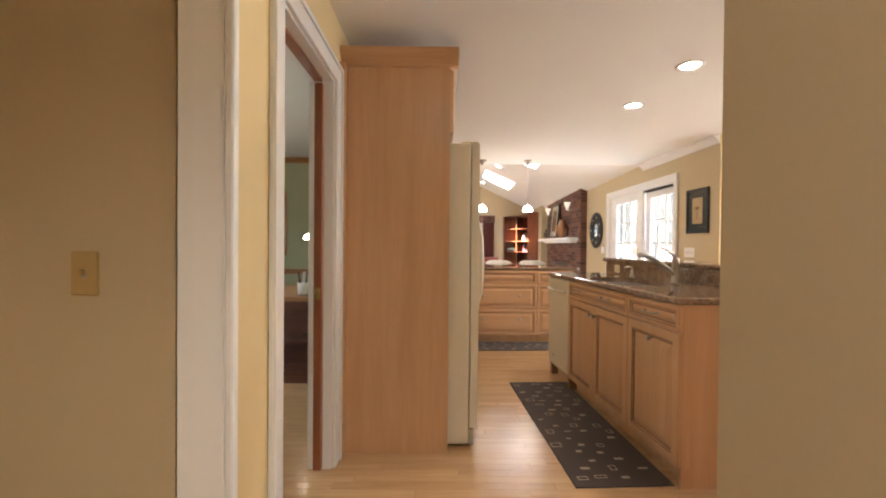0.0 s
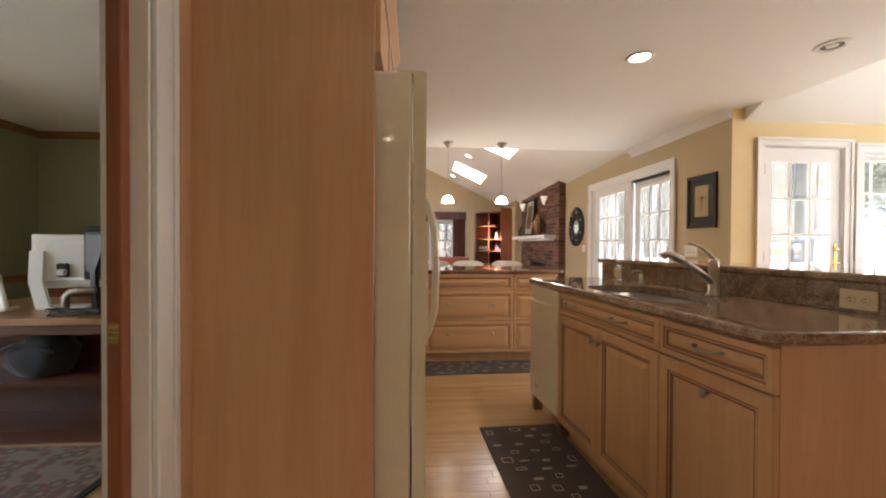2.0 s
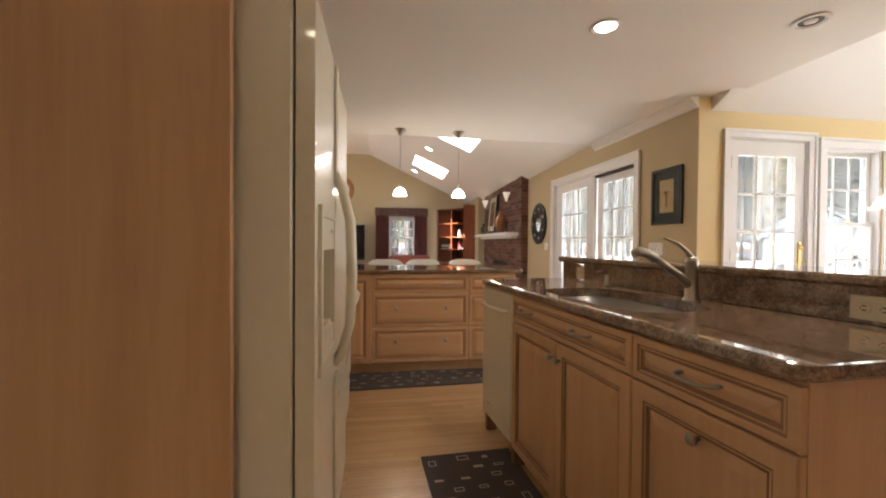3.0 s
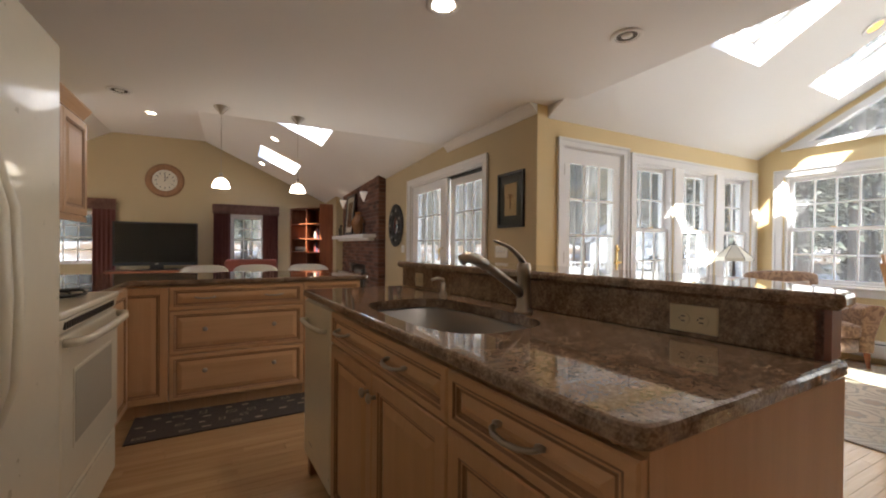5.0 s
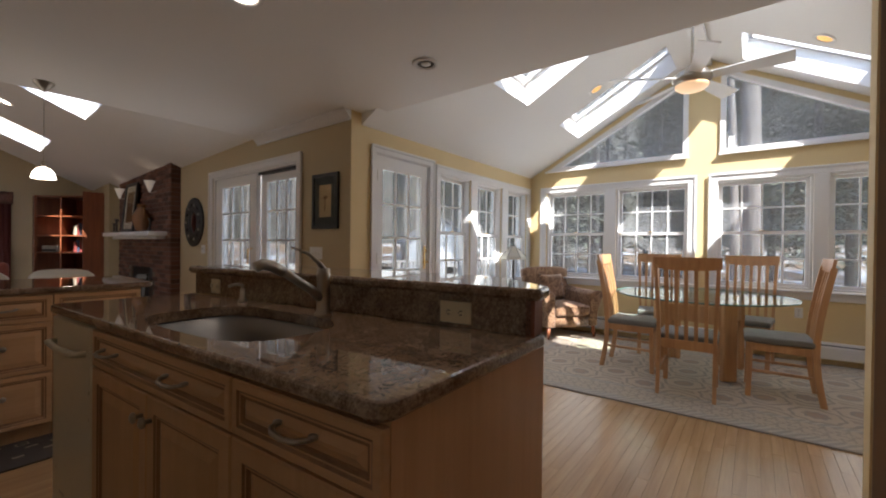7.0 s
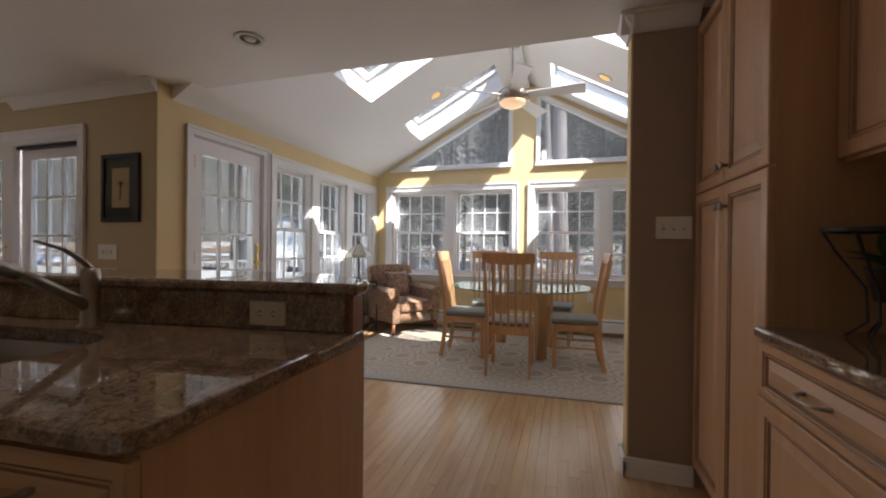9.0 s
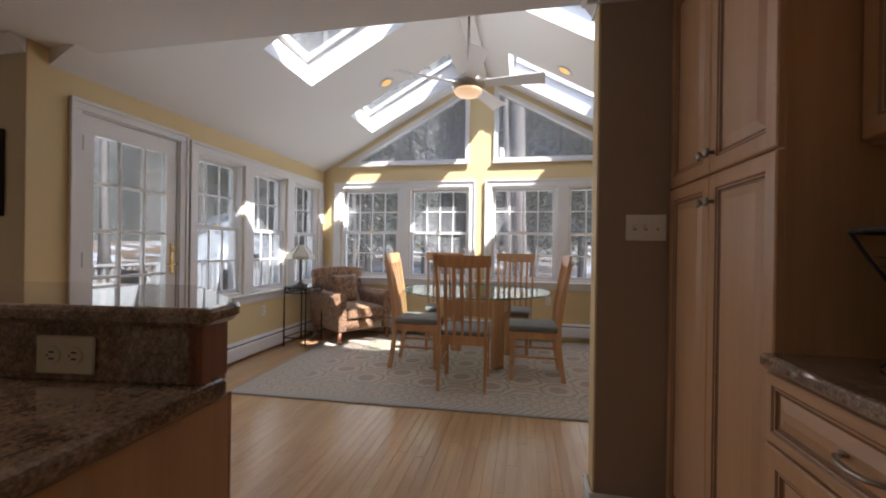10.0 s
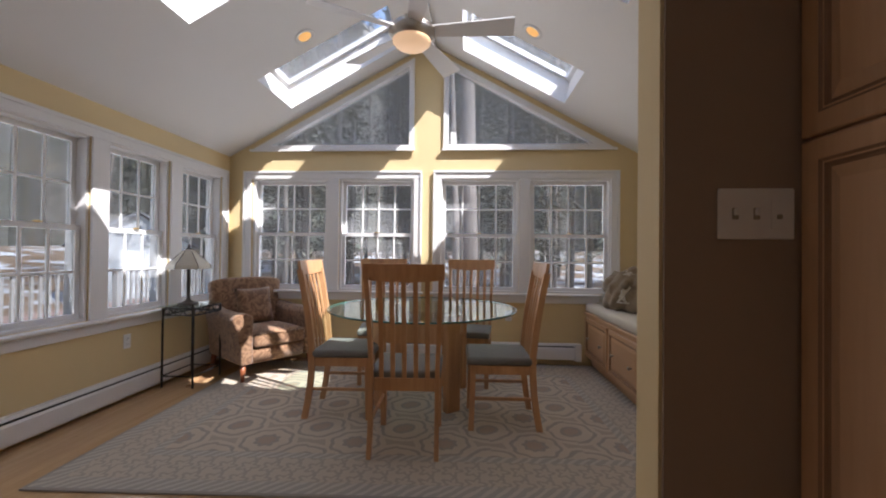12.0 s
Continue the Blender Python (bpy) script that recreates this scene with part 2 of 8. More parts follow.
def rug_mat():
    """Blue-grey and beige lattice of rosettes inside a scrolled border; local x and y in metres."""
    n = Nodes("grey_beige_rug")
    c = n.t.nodes.new("ShaderNodeTexCoord")
    wob = n.add("ShaderNodeTexNoise", Scale=9.0)
    n.link(c.outputs["Object"], wob.inputs["Vector"])
    sep = n.add("ShaderNodeSeparateXYZ")
    n.link(c.outputs["Object"], sep.inputs[0])
    w = n.math("MULTIPLY_ADD", wob.outputs[0], 0.03, -0.015)
    x = n.math("ADD", sep.outputs[0], w)
    y = n.math("ADD", sep.outputs[1], w)

    def cells(px, py, ox, oy):
        fx = n.math("SUBTRACT", n.math("FRACT", n.math("ADD", n.math("DIVIDE", x, px), ox)), 0.5)
        fy = n.math("SUBTRACT", n.math("FRACT", n.math("ADD", n.math("DIVIDE", y, py), oy)), 0.5)
        rx, ry = n.math("MULTIPLY", fx, px), n.math("MULTIPLY", fy, py)
        d = n.math("SQRT", n.math("ADD", n.math("MULTIPLY", rx, rx), n.math("MULTIPLY", ry, ry)))
        ang = n.math("ARCTAN2", ry, rx)
        return d, ang

    d1, a1 = cells(0.42, 0.56, 100.0, 100.0)
    d2, a2 = cells(0.42, 0.56, 100.5, 100.5)
    d = n.math("MINIMUM", d1, d2)
    lob = n.math("MULTIPLY", n.math("SINE", n.math("MULTIPLY", a1, 8.0)), 0.008)
    d = n.math("ADD", d, lob)
    ros = n.math("LESS_THAN", d, 0.075)
    ring = n.math("MULTIPLY", n.math("GREATER_THAN", d, 0.135), n.math("LESS_THAN", d, 0.158))
    lat = n.math("GREATER_THAN", d, 0.192)
    base = n.mix(n.noise(c.outputs["Object"], 5, 3), (0.52, 0.42, 0.31), (0.62, 0.52, 0.39))
    blue, brown = (0.29, 0.26, 0.225), (0.38, 0.27, 0.19)
    col = n.mix(n.math("MULTIPLY", ring, 0.8), base, blue)
    col = n.mix(n.math("MULTIPLY", ros, 0.85), col, n.mix(n.math("LESS_THAN", d, 0.05), blue, brown))
    col = n.mix(n.math("MULTIPLY", lat, 0.7), col, (0.36, 0.30, 0.24))
    # border bands, by distance from the edge
    ex = n.math("SUBTRACT", 1.20, n.math("ABSOLUTE", sep.outputs[0]))
    ey = n.math("SUBTRACT", 1.82, n.math("ABSOLUTE", sep.outputs[1]))
    e = n.math("MINIMUM", ex, ey)
    db, ab = cells(0.125, 0.125, 100.0, 100.1)
    scroll = n.math("LESS_THAN", n.math("ABSOLUTE", n.math("SUBTRACT", n.math("ADD", db, n.math("MULTIPLY", n.math("SINE", n.math("MULTIPLY", ab, 5.0)), 0.014)), 0.042)), 0.011)
    bcol = n.mix(n.math("MULTIPLY", scroll, 0.7), (0.54, 0.46, 0.35), (0.33, 0.29, 0.245))
    sm = n.math("GREATER_THAN", n.math("SINE", n.math("MULTIPLY", n.math("ADD", x, y), 95.0)), 0.2)
    gcol = n.mix(n.math("MULTIPLY", sm, 0.6), (0.38, 0.35, 0.30), (0.64, 0.56, 0.45))
    col = n.mix(n.math("LESS_THAN", e, 0.42), col, gcol)
    col = n.mix(n.math("LESS_THAN", e, 0.36), col, bcol)
    col = n.mix(n.math("LESS_THAN", e, 0.12), col, gcol)
    col = n.mix(n.math("LESS_THAN", e, 0.022), col, (0.30, 0.27, 0.23))
    pile = n.noise(c.outputs["Object"], 350, 2)
    col = n.mix(n.math("MULTIPLY", pile, 0.4), col, (0.42, 0.37, 0.31))
    n.bump(pile, 0.6, 0.003)
    return n.done(col, 0.97)


def oriental_mat():
    n = Nodes("muted_oriental_rug")
    v = n.coords()
    vo = n.add("ShaderNodeTexVoronoi", Scale=13.0)
    n.link(v, vo.inputs["Vector"])
    col = n.ramp(vo.outputs["Distance"], (0.0, (0.24, 0.08, 0.06)), (0.16, (0.33, 0.27, 0.20)), (0.30, (0.12, 0.12, 0.11)), (0.46, (0.22, 0.085, 0.065)), (0.62, (0.27, 0.235, 0.18)))
    s = n.noise(v, 300, 2)
    n.bump(s, 0.5, 0.003)
    return n.done(n.mix(n.math("MULTIPLY", s, 0.4), col, (0.2, 0.17, 0.15)), 0.95)


M_GRANITE = granite()
M_BRICK = brickmat()
M_RUG = rug_mat()
M_ORIENT = oriental_mat()


# ---------------------------------------------------------------- builders
def mesh_ob(name, bm, mat, smooth=False):
    me = bpy.data.meshes.new(name)
    bm.normal_update()
    bm.to_mesh(me)
    bm.free()
    for m in mat if isinstance(mat, (list, tuple)) else [mat]:
        me.materials.append(m)
    if smooth:
        for p in me.polygons:
            p.use_smooth = True
    return new(name, me)


def part(name, bm, mat, parent, label="", smooth=False):
    ob = mesh_ob(name, bm, mat, smooth)
    ob.parent = parent
    return tagged(ob, label) if label else ob


def thing(name, m, label, category, group=""):
    ob = new(name)
    ob.empty_display_size = 0.1
    ob.matrix_world = m
    return tagged(ob, label, category, group)


def setting(name, bm, mat, label, category, smooth=False):
    return tagged(mesh_ob(name, bm, mat, smooth), label, category, "", "structure")


def fresh():
    return bmesh.new()


def box(bm, x0, x1, y0, y1, z0, z1, bevel=0.0, mat=0, seg=1):
    co = [(x, y, z) for z in (z0, z1) for y in (y0, y1) for x in (x0, x1)]
    vs = [bm.verts.new(c) for c in co]
    fs = [bm.faces.new([vs[i] for i in f]) for f in ((0, 2, 3, 1), (4, 5, 7, 6), (0, 1, 5, 4), (2, 6, 7, 3), (0, 4, 6, 2), (1, 3, 7, 5))]
    for f in fs:
        f.material_index = mat
    if bevel:
        es = {e for f in fs for e in f.edges}
        bmesh.ops.bevel(bm, geom=list(es), offset=bevel, segments=seg, affect="EDGES", profile=0.5)
    return bm


def a_box(*a, **k):
    return box(fresh(), *a, **k)


def prism(bm, pts, axis, a, b, mat=0):
    """A polygon in the other two axes, swept along axis from a to b."""
    def at(p, w):
        q = list(p)
        q.insert(axis, w)
        return q
    lo = [bm.verts.new(at(p, a)) for p in pts]
    hi = [bm.verts.new(at(p, b)) for p in pts]
    n = len(pts)
    fs = [bm.faces.new(lo), bm.faces.new(hi)] + [bm.faces.new((lo[i], lo[(i + 1) % n], hi[(i + 1) % n], hi[i])) for i in range(n)]
    for f in fs:
        f.material_index = mat
    bmesh.ops.recalc_face_normals(bm, faces=fs)
    return bm


def lathe(bm, prof, n=20, cx=0.0, cy=0.0, mat=0):
    rings = []
    for r, z in prof:
        if r <= 1e-6:
            rings.append([bm.verts.new((cx, cy, z))])
        else:
            rings.append([bm.verts.new((cx + r * math.cos(2 * math.pi * i / n), cy + r * math.sin(2 * math.pi * i / n), z)) for i in range(n)])
    fs = []
    for a, b in zip(rings, rings[1:]):
        for i in range(n):
            j = (i + 1) % n
            if len(a) == 1 and len(b) > 1:
                fs.append(bm.faces.new((a[0], b[i], b[j])))
            elif len(b) == 1 and len(a) > 1:
                fs.append(bm.faces.new((a[i], b[0], a[j])))
            elif len(a) > 1:
                fs.append(bm.faces.new((a[i], b[i], b[j], a[j])))
    for f in fs:
        f.material_index = mat
    bmesh.ops.recalc_face_normals(bm, faces=fs)
    return bm


def tube(bm, pts, r, n=8, r2=None, flat=1.0):
    pts = [Vector(p) for p in pts]
    rings = []
    up = Vector((0, 0, 1))
    for i, p in enumerate(pts):
        d = (pts[min(i + 1, len(pts) - 1)] - pts[max(i - 1, 0)]).normalized()
        s = d.cross(up) if i == 0 else s - d * s.dot(d)
        s = s.normalized() if s.length > 1e-3 else Vector((1, 0, 0))
        t = s.cross(d)
        k = i / (len(pts) - 1)
        rr = r if r2 is None else r * (1 - k) + r2 * k
        rings.append([bm.verts.new(p + rr * (math.cos(2 * math.pi * j / n) * s + flat * math.sin(2 * math.pi * j / n) * t)) for j in range(n)])
    fs = []
    for a, b in zip(rings, rings[1:]):
        for j in range(n):
            fs.append(bm.faces.new((a[j], a[(j + 1) % n], b[(j + 1) % n], b[j])))
    fs += [bm.faces.new(rings[0]), bm.faces.new(rings[-1])]
    bmesh.ops.recalc_face_normals(bm, faces=fs)
    return bm


def ribbon(bm, pts, wx, wy):
    """A rectangular stick of wx by wy along the given centre points (mostly upright)."""
    rings = [[bm.verts.new((p[0] + a * wx / 2, p[1] + b * wy / 2, p[2])) for a, b in ((-1, -1), (1, -1), (1, 1), (-1, 1))] for p in pts]
    fs = [bm.faces.new((a[j], a[(j + 1) % 4], b[(j + 1) % 4], b[j])) for a, b in zip(rings, rings[1:]) for j in range(4)]
    fs += [bm.faces.new(rings[0]), bm.faces.new(rings[-1])]
    bmesh.ops.recalc_face_normals(bm, faces=fs)
    return bm


def slab_cells(bm, us, zs, solid, put):
    """Wall of cells: us, zs cut lines, solid(u, z) at cell centres, put(u, w, z) maps to the world, w is 0 or 1 through the wall."""
    nu, nz = len(us) - 1, len(zs) - 1
    on = [[solid((us[i] + us[i + 1]) / 2, (zs[j] + zs[j + 1]) / 2) for j in range(nz)] for i in range(nu)]
    cache = {}

    def v(i, j, w):
        if (i, j, w) not in cache:
            cache[i, j, w] = bm.verts.new(put(us[i], w, zs[j]))
        return cache[i, j, w]
    fs = []
    for i in range(nu):
        for j in range(nz):
            if not on[i][j]:
                continue
            for w in (0, 1):
                fs.append(bm.faces.new((v(i, j, w), v(i + 1, j, w), v(i + 1, j + 1, w), v(i, j + 1, w))))
            for di, dj, a, b in ((-1, 0, (i, j), (i, j + 1)), (1, 0, (i + 1, j), (i + 1, j + 1)), (0, -1, (i, j), (i + 1, j)), (0, 1, (i, j + 1), (i + 1, j + 1))):
                p, q = i + di, j + dj
                if 0 <= p < nu and 0 <= q < nz and on[p][q]:
                    continue
                fs.append(bm.faces.new((v(*a, 0), v(*b, 0), v(*b, 1), v(*a, 1))))
    bmesh.ops.recalc_face_normals(bm, faces=fs)


def wall(name, axis, face, back, u0, u1, z0, z1, holes, mat, label):
    """A wall whose room side lies at face; axis is the one that it stands across."""
    us = sorted({u0, u1, *(c for h in holes for c in h[:2])})
    zs = sorted({z0, z1, *(c for h in holes for c in h[2:])})
    bm = fresh()

    def solid(u, z):
        return not any(h[0] < u < h[1] and h[2] < z < h[3] for h in holes)

    def put(u, w, z):
        c = face if w == 0 else back
        return (c, u, z) if axis == 0 else (u, c, z)
    slab_cells(bm, us, zs, solid, put)
    return setting(name, bm, mat, label, "wall")


def oriented(axis, face, out):
    """Pose of a unit that is drawn with x along the wall, y out of the room and z up."""
    m = Matrix.Identity(4)
    if axis == 1:
        m = Matrix(((1, 0, 0, 0), (0, out, 0, face), (0, 0, 1, 0), (0, 0, 0, 1)))
        if out < 0:
            m = Matrix(((-1, 0, 0, 0), (0, -1, 0, face), (0, 0, 1, 0), (0, 0, 0, 1)))
    else:
        m = Matrix(((0, out, 0, face), (-out, 0, 0, 0), (0, 0, 1, 0), (0, 0, 0, 1)))
    return m


# ---------------------------------------------------------------- the setting
NWALL, EWALL, SWALL = 4.30, 6.66, -0.28          # sunroom faces
RIDGE, EAVE, TOP = 2.0, 2.285, 3.545             # sunroom roof
HEAD = 3.20                                      # where the flat ceiling ends
KCEIL = 2.39
PAT = 3.088                                      # patio door wall
FAM_N = 12.2                                     # far wall of the family room
HALLW = -0.46                                    # wall with the office door
SLOPE = (TOP - EAVE) / (NWALL - RIDGE)

# floor under the boards
setting("floor", a_box(-5.2, 6.9, -2.6, 12.5, -0.30, -0.012), M_JOINT, "dark sub-floor seen in the joints between oak boards", "floor")

# kitchen and hall ceiling, with its thick edge
setting("ceiling", a_box(-0.62, HEAD, -2.5, 5.95, KCEIL, KCEIL + 0.12), M_CEIL, "flat white painted kitchen ceiling", "ceiling")
# family room ceiling: flat middle and two slopes
bm = fresh()


def fam_east(x, y):
    k = (3.09 - x) / (3.09 - 0.21)
    e = 2.40 - 0.26 * (y - 5.95) / 6.25
    return e + k * (3.50 - 0.014 * (y - 5.95) / 6.25 - e)


FAM_SKY = [(1.30, 2.02, 7.35, 8.20), (1.22, 1.95, 9.95, 10.95)]
xs = sorted({0.21, 3.20, *(v for s in FAM_SKY for v in s[:2])})
ys = sorted({5.95, 12.35, *(v for s in FAM_SKY for v in s[2:])})


def in_sky(x, y, holes):
    return any(h[0] < x < h[1] and h[2] < y < h[3] for h in holes)


slab_cells(bm, xs, ys, lambda x, y: not in_sky(x, y, FAM_SKY), lambda x, w, y: (x, y, fam_east(x, y) + 0.25 * w))
prism(bm, [(0.21, 3.50), (-1.48, 3.48), (-1.48, 3.70), (0.21, 3.74)], 1, 5.95, 12.35)
prism(bm, [(-1.48, 3.48), (-3.95, 2.06), (-3.95, 2.30), (-1.48, 3.70)], 1, 5.95, 12.35)
setting("ceiling_family", bm, M_CEIL, "white vaulted family room ceiling with skylight wells", "ceiling")
setting("wall_gable_inner", prism(fresh(), [(3.2, 2.515), (3.2, 2.72), (0.21, 3.74), (-1.48, 3.70), (-3.95, 2.3), (-3.95, 2.06), (-0.62, 2.06), (-0.62, 2.515)], 1, 5.80, 5.945), M_CEIL, "white gable above the kitchen ceiling edge", "wall")

# sunroom ceiling with four skylight wells
SKY_N = [(4.085, 4.82, 2.27, 3.46), (5.705, 6.405, 2.27, 3.46)]
SKY_S = [(4.085, 4.77, 0.57, 1.62), (5.70, 6.41, 0.57, 1.62)]


def roof(y):
    return TOP - SLOPE * abs(y - RIDGE)


bm = fresh()
for holes, ya, yb in ((SKY_N, RIDGE, 4.55), (SKY_S, -0.53, RIDGE)):
    xs = sorted({HEAD + 0.0015, EWALL + 0.3, *(v for s in holes for v in s[:2])})
    ys = sorted({ya, yb, *(v for s in holes for v in s[2:])})
    slab_cells(bm, xs, ys, lambda x, y: not in_sky(x, y, holes), lambda x, w, y: (x, y + (0.05 * w if w and abs(y - ya) > 1e-6 and abs(y - yb) > 1e-6 and y > RIDGE else 0) - (0.05 * w if w and abs(y - ya) > 1e-6 and abs(y - yb) > 1e-6 and y < RIDGE else 0), roof(y) + 0.22 * w))
setting("ceiling_sunroom", bm, M_CEIL, "white sloped sunroom ceiling with deep skylight wells", "ceiling")
setting("trim_ridge", a_box(HEAD + 0.13, EWALL - 0.002, RIDGE - 0.07, RIDGE + 0.07, TOP - 0.10, TOP - 0.02), M_CEIL, "white boxed ridge beam under the sunroom roof", "beam")
# gable wall over the wide kitchen opening, and the edge of the flat ceiling
setting("wall_header", prism(fresh(), [(RIDGE + 2.09, KCEIL + 0.002), (RIDGE, TOP - 0.003), (RIDGE - 2.09, KCEIL + 0.002)], 0, HEAD + 0.002, HEAD + 0.12), M_CEIL, "white gable above the opening to the kitchen", "wall")

# sunroom walls
NWIN = [(4.33, 4.965), (5.105, 5.74), (5.885, 6.515)]
EWIN = [(3.14, 4.02), (2.15, 3.01), (0.995, 1.865), (0.005, 0.875)]
wall("wall_north", 1, NWALL, NWALL + 0.17, PAT + 0.162, EWALL + 0.17, 0.0, EAVE + 0.02, [(3.375, 4.16, -0.1, 2.075)] + [(a, b, 0.68, 2.03) for a, b in NWIN], M_YEL, "pale yellow painted sunroom wall with window openings")
wall("wall_south", 1, SWALL, SWALL - 0.17, 3.18, EWALL + 0.17, 0.0, EAVE + 0.02, [], M_YEL, "pale yellow sunroom wall above the window seat")
wall("wall_east", 0, EWALL, EWALL + 0.17, SWALL, NWALL, 0.0, EAVE, [(a, b, 0.77, 2.03) for a, b in EWIN], M_YEL, "pale yellow painted wall with paired windows")
bm = fresh()
GAP = 0.075
for s in (1, -1):
    y0 = RIDGE + s * 0.165
    ye = RIDGE + s * 1.86
    inner = roof(y0) - GAP
    prism(bm, [(RIDGE, EAVE), (y0, EAVE), (y0, roof(y0) - 0.005), (RIDGE, TOP - 0.005)], 0, EWALL, EWALL + 0.17)
    yw = RIDGE + s * (NWALL - RIDGE)
    ylow = RIDGE + s * (NWALL - RIDGE - (2.35 - EAVE + GAP) / SLOPE)
    prism(bm, [(y0, EAVE), (yw, EAVE), (ylow, 2.35), (y0, 2.35)], 0, EWALL, EWALL + 0.17)
    prism(bm, [(yw, EAVE), (yw, EAVE + 0.001), (y0, roof(y0) - 0.005), (y0, roof(y0) - GAP), (ylow, 2.35)], 0, EWALL, EWALL + 0.17)
setting("wall_gable_east", bm, M_YEL, "yellow gable wall with a post between triangular windows", "wall")

# the stub with the switches, and the kitchen's south side
setting("wall_stub", a_box(3.18, 3.30, SWALL - 0.17, 1.105, 0.0, KCEIL - 0.002), M_YEL, "yellow end of the wall beside the sunroom", "wall")
setting("wall_switches", a_box(3.172, 3.179, 0.2, 1.097, 0.0, KCEIL - 0.002), M_TAN_SHADED, "tan painted wall with shade put into its colour, and a switch plate", "wall")
setting("wall_kitchen_south", a_box(0.60, 3.18, 0.02, 0.17, 0.0, KCEIL - 0.002), M_TAN, "tan painted wall behind the cabinets", "wall")
# patio door wall
wall("wall_patio", 0, PAT, PAT + 0.16, NWALL + 0.005, FAM_N, 0.0, 2.75, [(5.13, 7.06, -0.1, 2.045)], M_FAM, "tan painted wall with a patio door")
setting("wall_corner", a_box(PAT + 0.002, PAT + 0.162, NWALL, NWALL + 0.004, 0.0, KCEIL - 0.001), M_YEL, "yellow painted end of the patio wall", "wall")
# family room shell
wall("wall_far", 1, FAM_N, FAM_N + 0.17, -3.95, 3.25, 0.0, 3.72, [(0.72, 1.42, 0.74, 1.82), (-2.55, -1.75, 0.74, 1.82)], M_FAM, "olive tan gable wall of the family room")
# the opening in this wall is unseen, added to let daylight in
wall("wall_family_west", 0, -3.80, -3.95, 5.80, FAM_N, 0.0, 2.3, [(6.5, 9.8, 0.3, 2.0)], M_FAM, "olive tan family room wall")
wall("wall_family_south", 1, 5.95, 5.80, -3.95, HALLW, 0.0, 2.6, [], M_FAM, "olive tan wall behind the kitchen")
setting("wall_family_corner", a_box(2.86, PAT - 0.002, 10.95, FAM_N - 0.002, 0.0, 2.6), M_FAM, "olive tan wall return beside the chimney", "wall")
# office wall, and the cased opening at the hall
wall("wall_office", 0, HALLW, HALLW - 0.13, 1.085, 5.80, 0.0, KCEIL, [(1.43, 2.145, -0.1, 2.045)], M_YEL, "yellow wall with the office doorway")
setting("wall_hall", a_box(-2.4, HALLW - 0.13, 1.085, 1.21, 0.0, KCEIL), M_TAN, "tan hall wall with a light switch", "wall")
setting("wall_hall_face", a_box(HALLW - 0.13, HALLW - 0.004, 1.085, 1.21, 0.0, KCEIL), M_TAN, "tan hall wall end", "wall")
setting("wall_hall_west", a_box(-2.55, -2.4, -2.5, 1.21, 0.0, KCEIL), M_TAN, "tan hall wall", "wall")
setting("wall_hall_south", a_box(-2.55, 0.75, -2.62, -2.5, 0.0, KCEIL), M_TAN, "tan hall wall", "wall")
setting("wall_hall_east", a_box(0.60, 0.75, -2.5, 0.17, 0.0, KCEIL), M_TAN, "tan hall wall", "wall")
setting("ceiling_hall", a_box(-2.55, -0.62, -2.62, 1.21, KCEIL, KCEIL + 0.12), M_CEIL, "flat white hall ceiling", "ceiling")
# office shell
setting("wall_office_north", a_box(-4.1, HALLW - 0.13, 5.70, 5.79, 0.0, KCEIL), M_GREEN, "sage green office wall", "wall")
wall("wall_office_west", 0, -3.85, -3.98, 1.21, 5.70, 0.0, KCEIL, [(1.45, 2.75, 0.65, 2.02)], M_GREEN, "sage green office wall with an added window opening")
setting("wall_office_side", a_box(HALLW - 0.135, HALLW - 0.1305, 2.16, 5.70, 0.0, KCEIL), M_GREEN, "sage green office wall", "wall")
setting("wall_office_south", a_box(-3.85, -0.60, 1.211, 1.3, 0.0, KCEIL), M_GREEN, "sage green office wall", "wall")
setting("ceiling_office", a_box(-3.98, -0.59, 1.21, 5.79, KCEIL + 0.002, KCEIL + 0.12), M_CEIL, "white textured office ceiling", "ceiling")


# trim: boards and mouldings
def trim(name, bm, label, category="trim", mat=None):
    return setting(name, bm, mat or M_TRIM, label, category)


def crown_profile(drop, run):
    return [(0, 0), (run, 0), (run, -0.012), (run * 0.75, -0.02), (run * 0.45, -drop * 0.55), (run * 0.15, -drop * 0.8), (0.012, -drop + 0.015), (0.012, -drop), (0, -drop)]


bm = fresh()
prism(bm, [(PAT - a - 0.002, KCEIL + z - 0.001) for a, z in crown_profile(0.085, 0.08)], 1, NWALL + 0.001, 5.93)
trim("trim_crown", bm, "white crown moulding along the kitchen ceiling", "crown moulding")
bm = fresh()
prism(bm, [(1.105 + 0.0 + a, KCEIL + z - 0.004) for a, z in crown_profile(0.085, 0.06)], 0, 3.10, 3.31)
prism(bm, [(3.171 - a, KCEIL + z - 0.004) for a, z in crown_profile(0.085, 0.08)], 1, 0.80, 1.16)
trim("trim_crown_stub", bm, "white crown moulding on the wall stub", "crown moulding")
bm = fresh()
prism(bm, [(5.698 - a, KCEIL + z) for a, z in crown_profile(0.07, 0.06)], 0, -3.85, -0.6)
prism(bm, [(-3.848 + a, KCEIL + z) for a, z in crown_profile(0.07, 0.06)], 1, 1.3, 5.70)
trim("trim_office_crown", bm, "stained wooden crown moulding in the office", "crown moulding", M_TRIMWOOD)
bm = a_box(-3.85, -0.6, 5.675, 5.699, 0.76, 0.83, 0.004)
box(bm, -3.849, -3.825, 1.3, 5.675, 0.76, 0.83, 0.004)
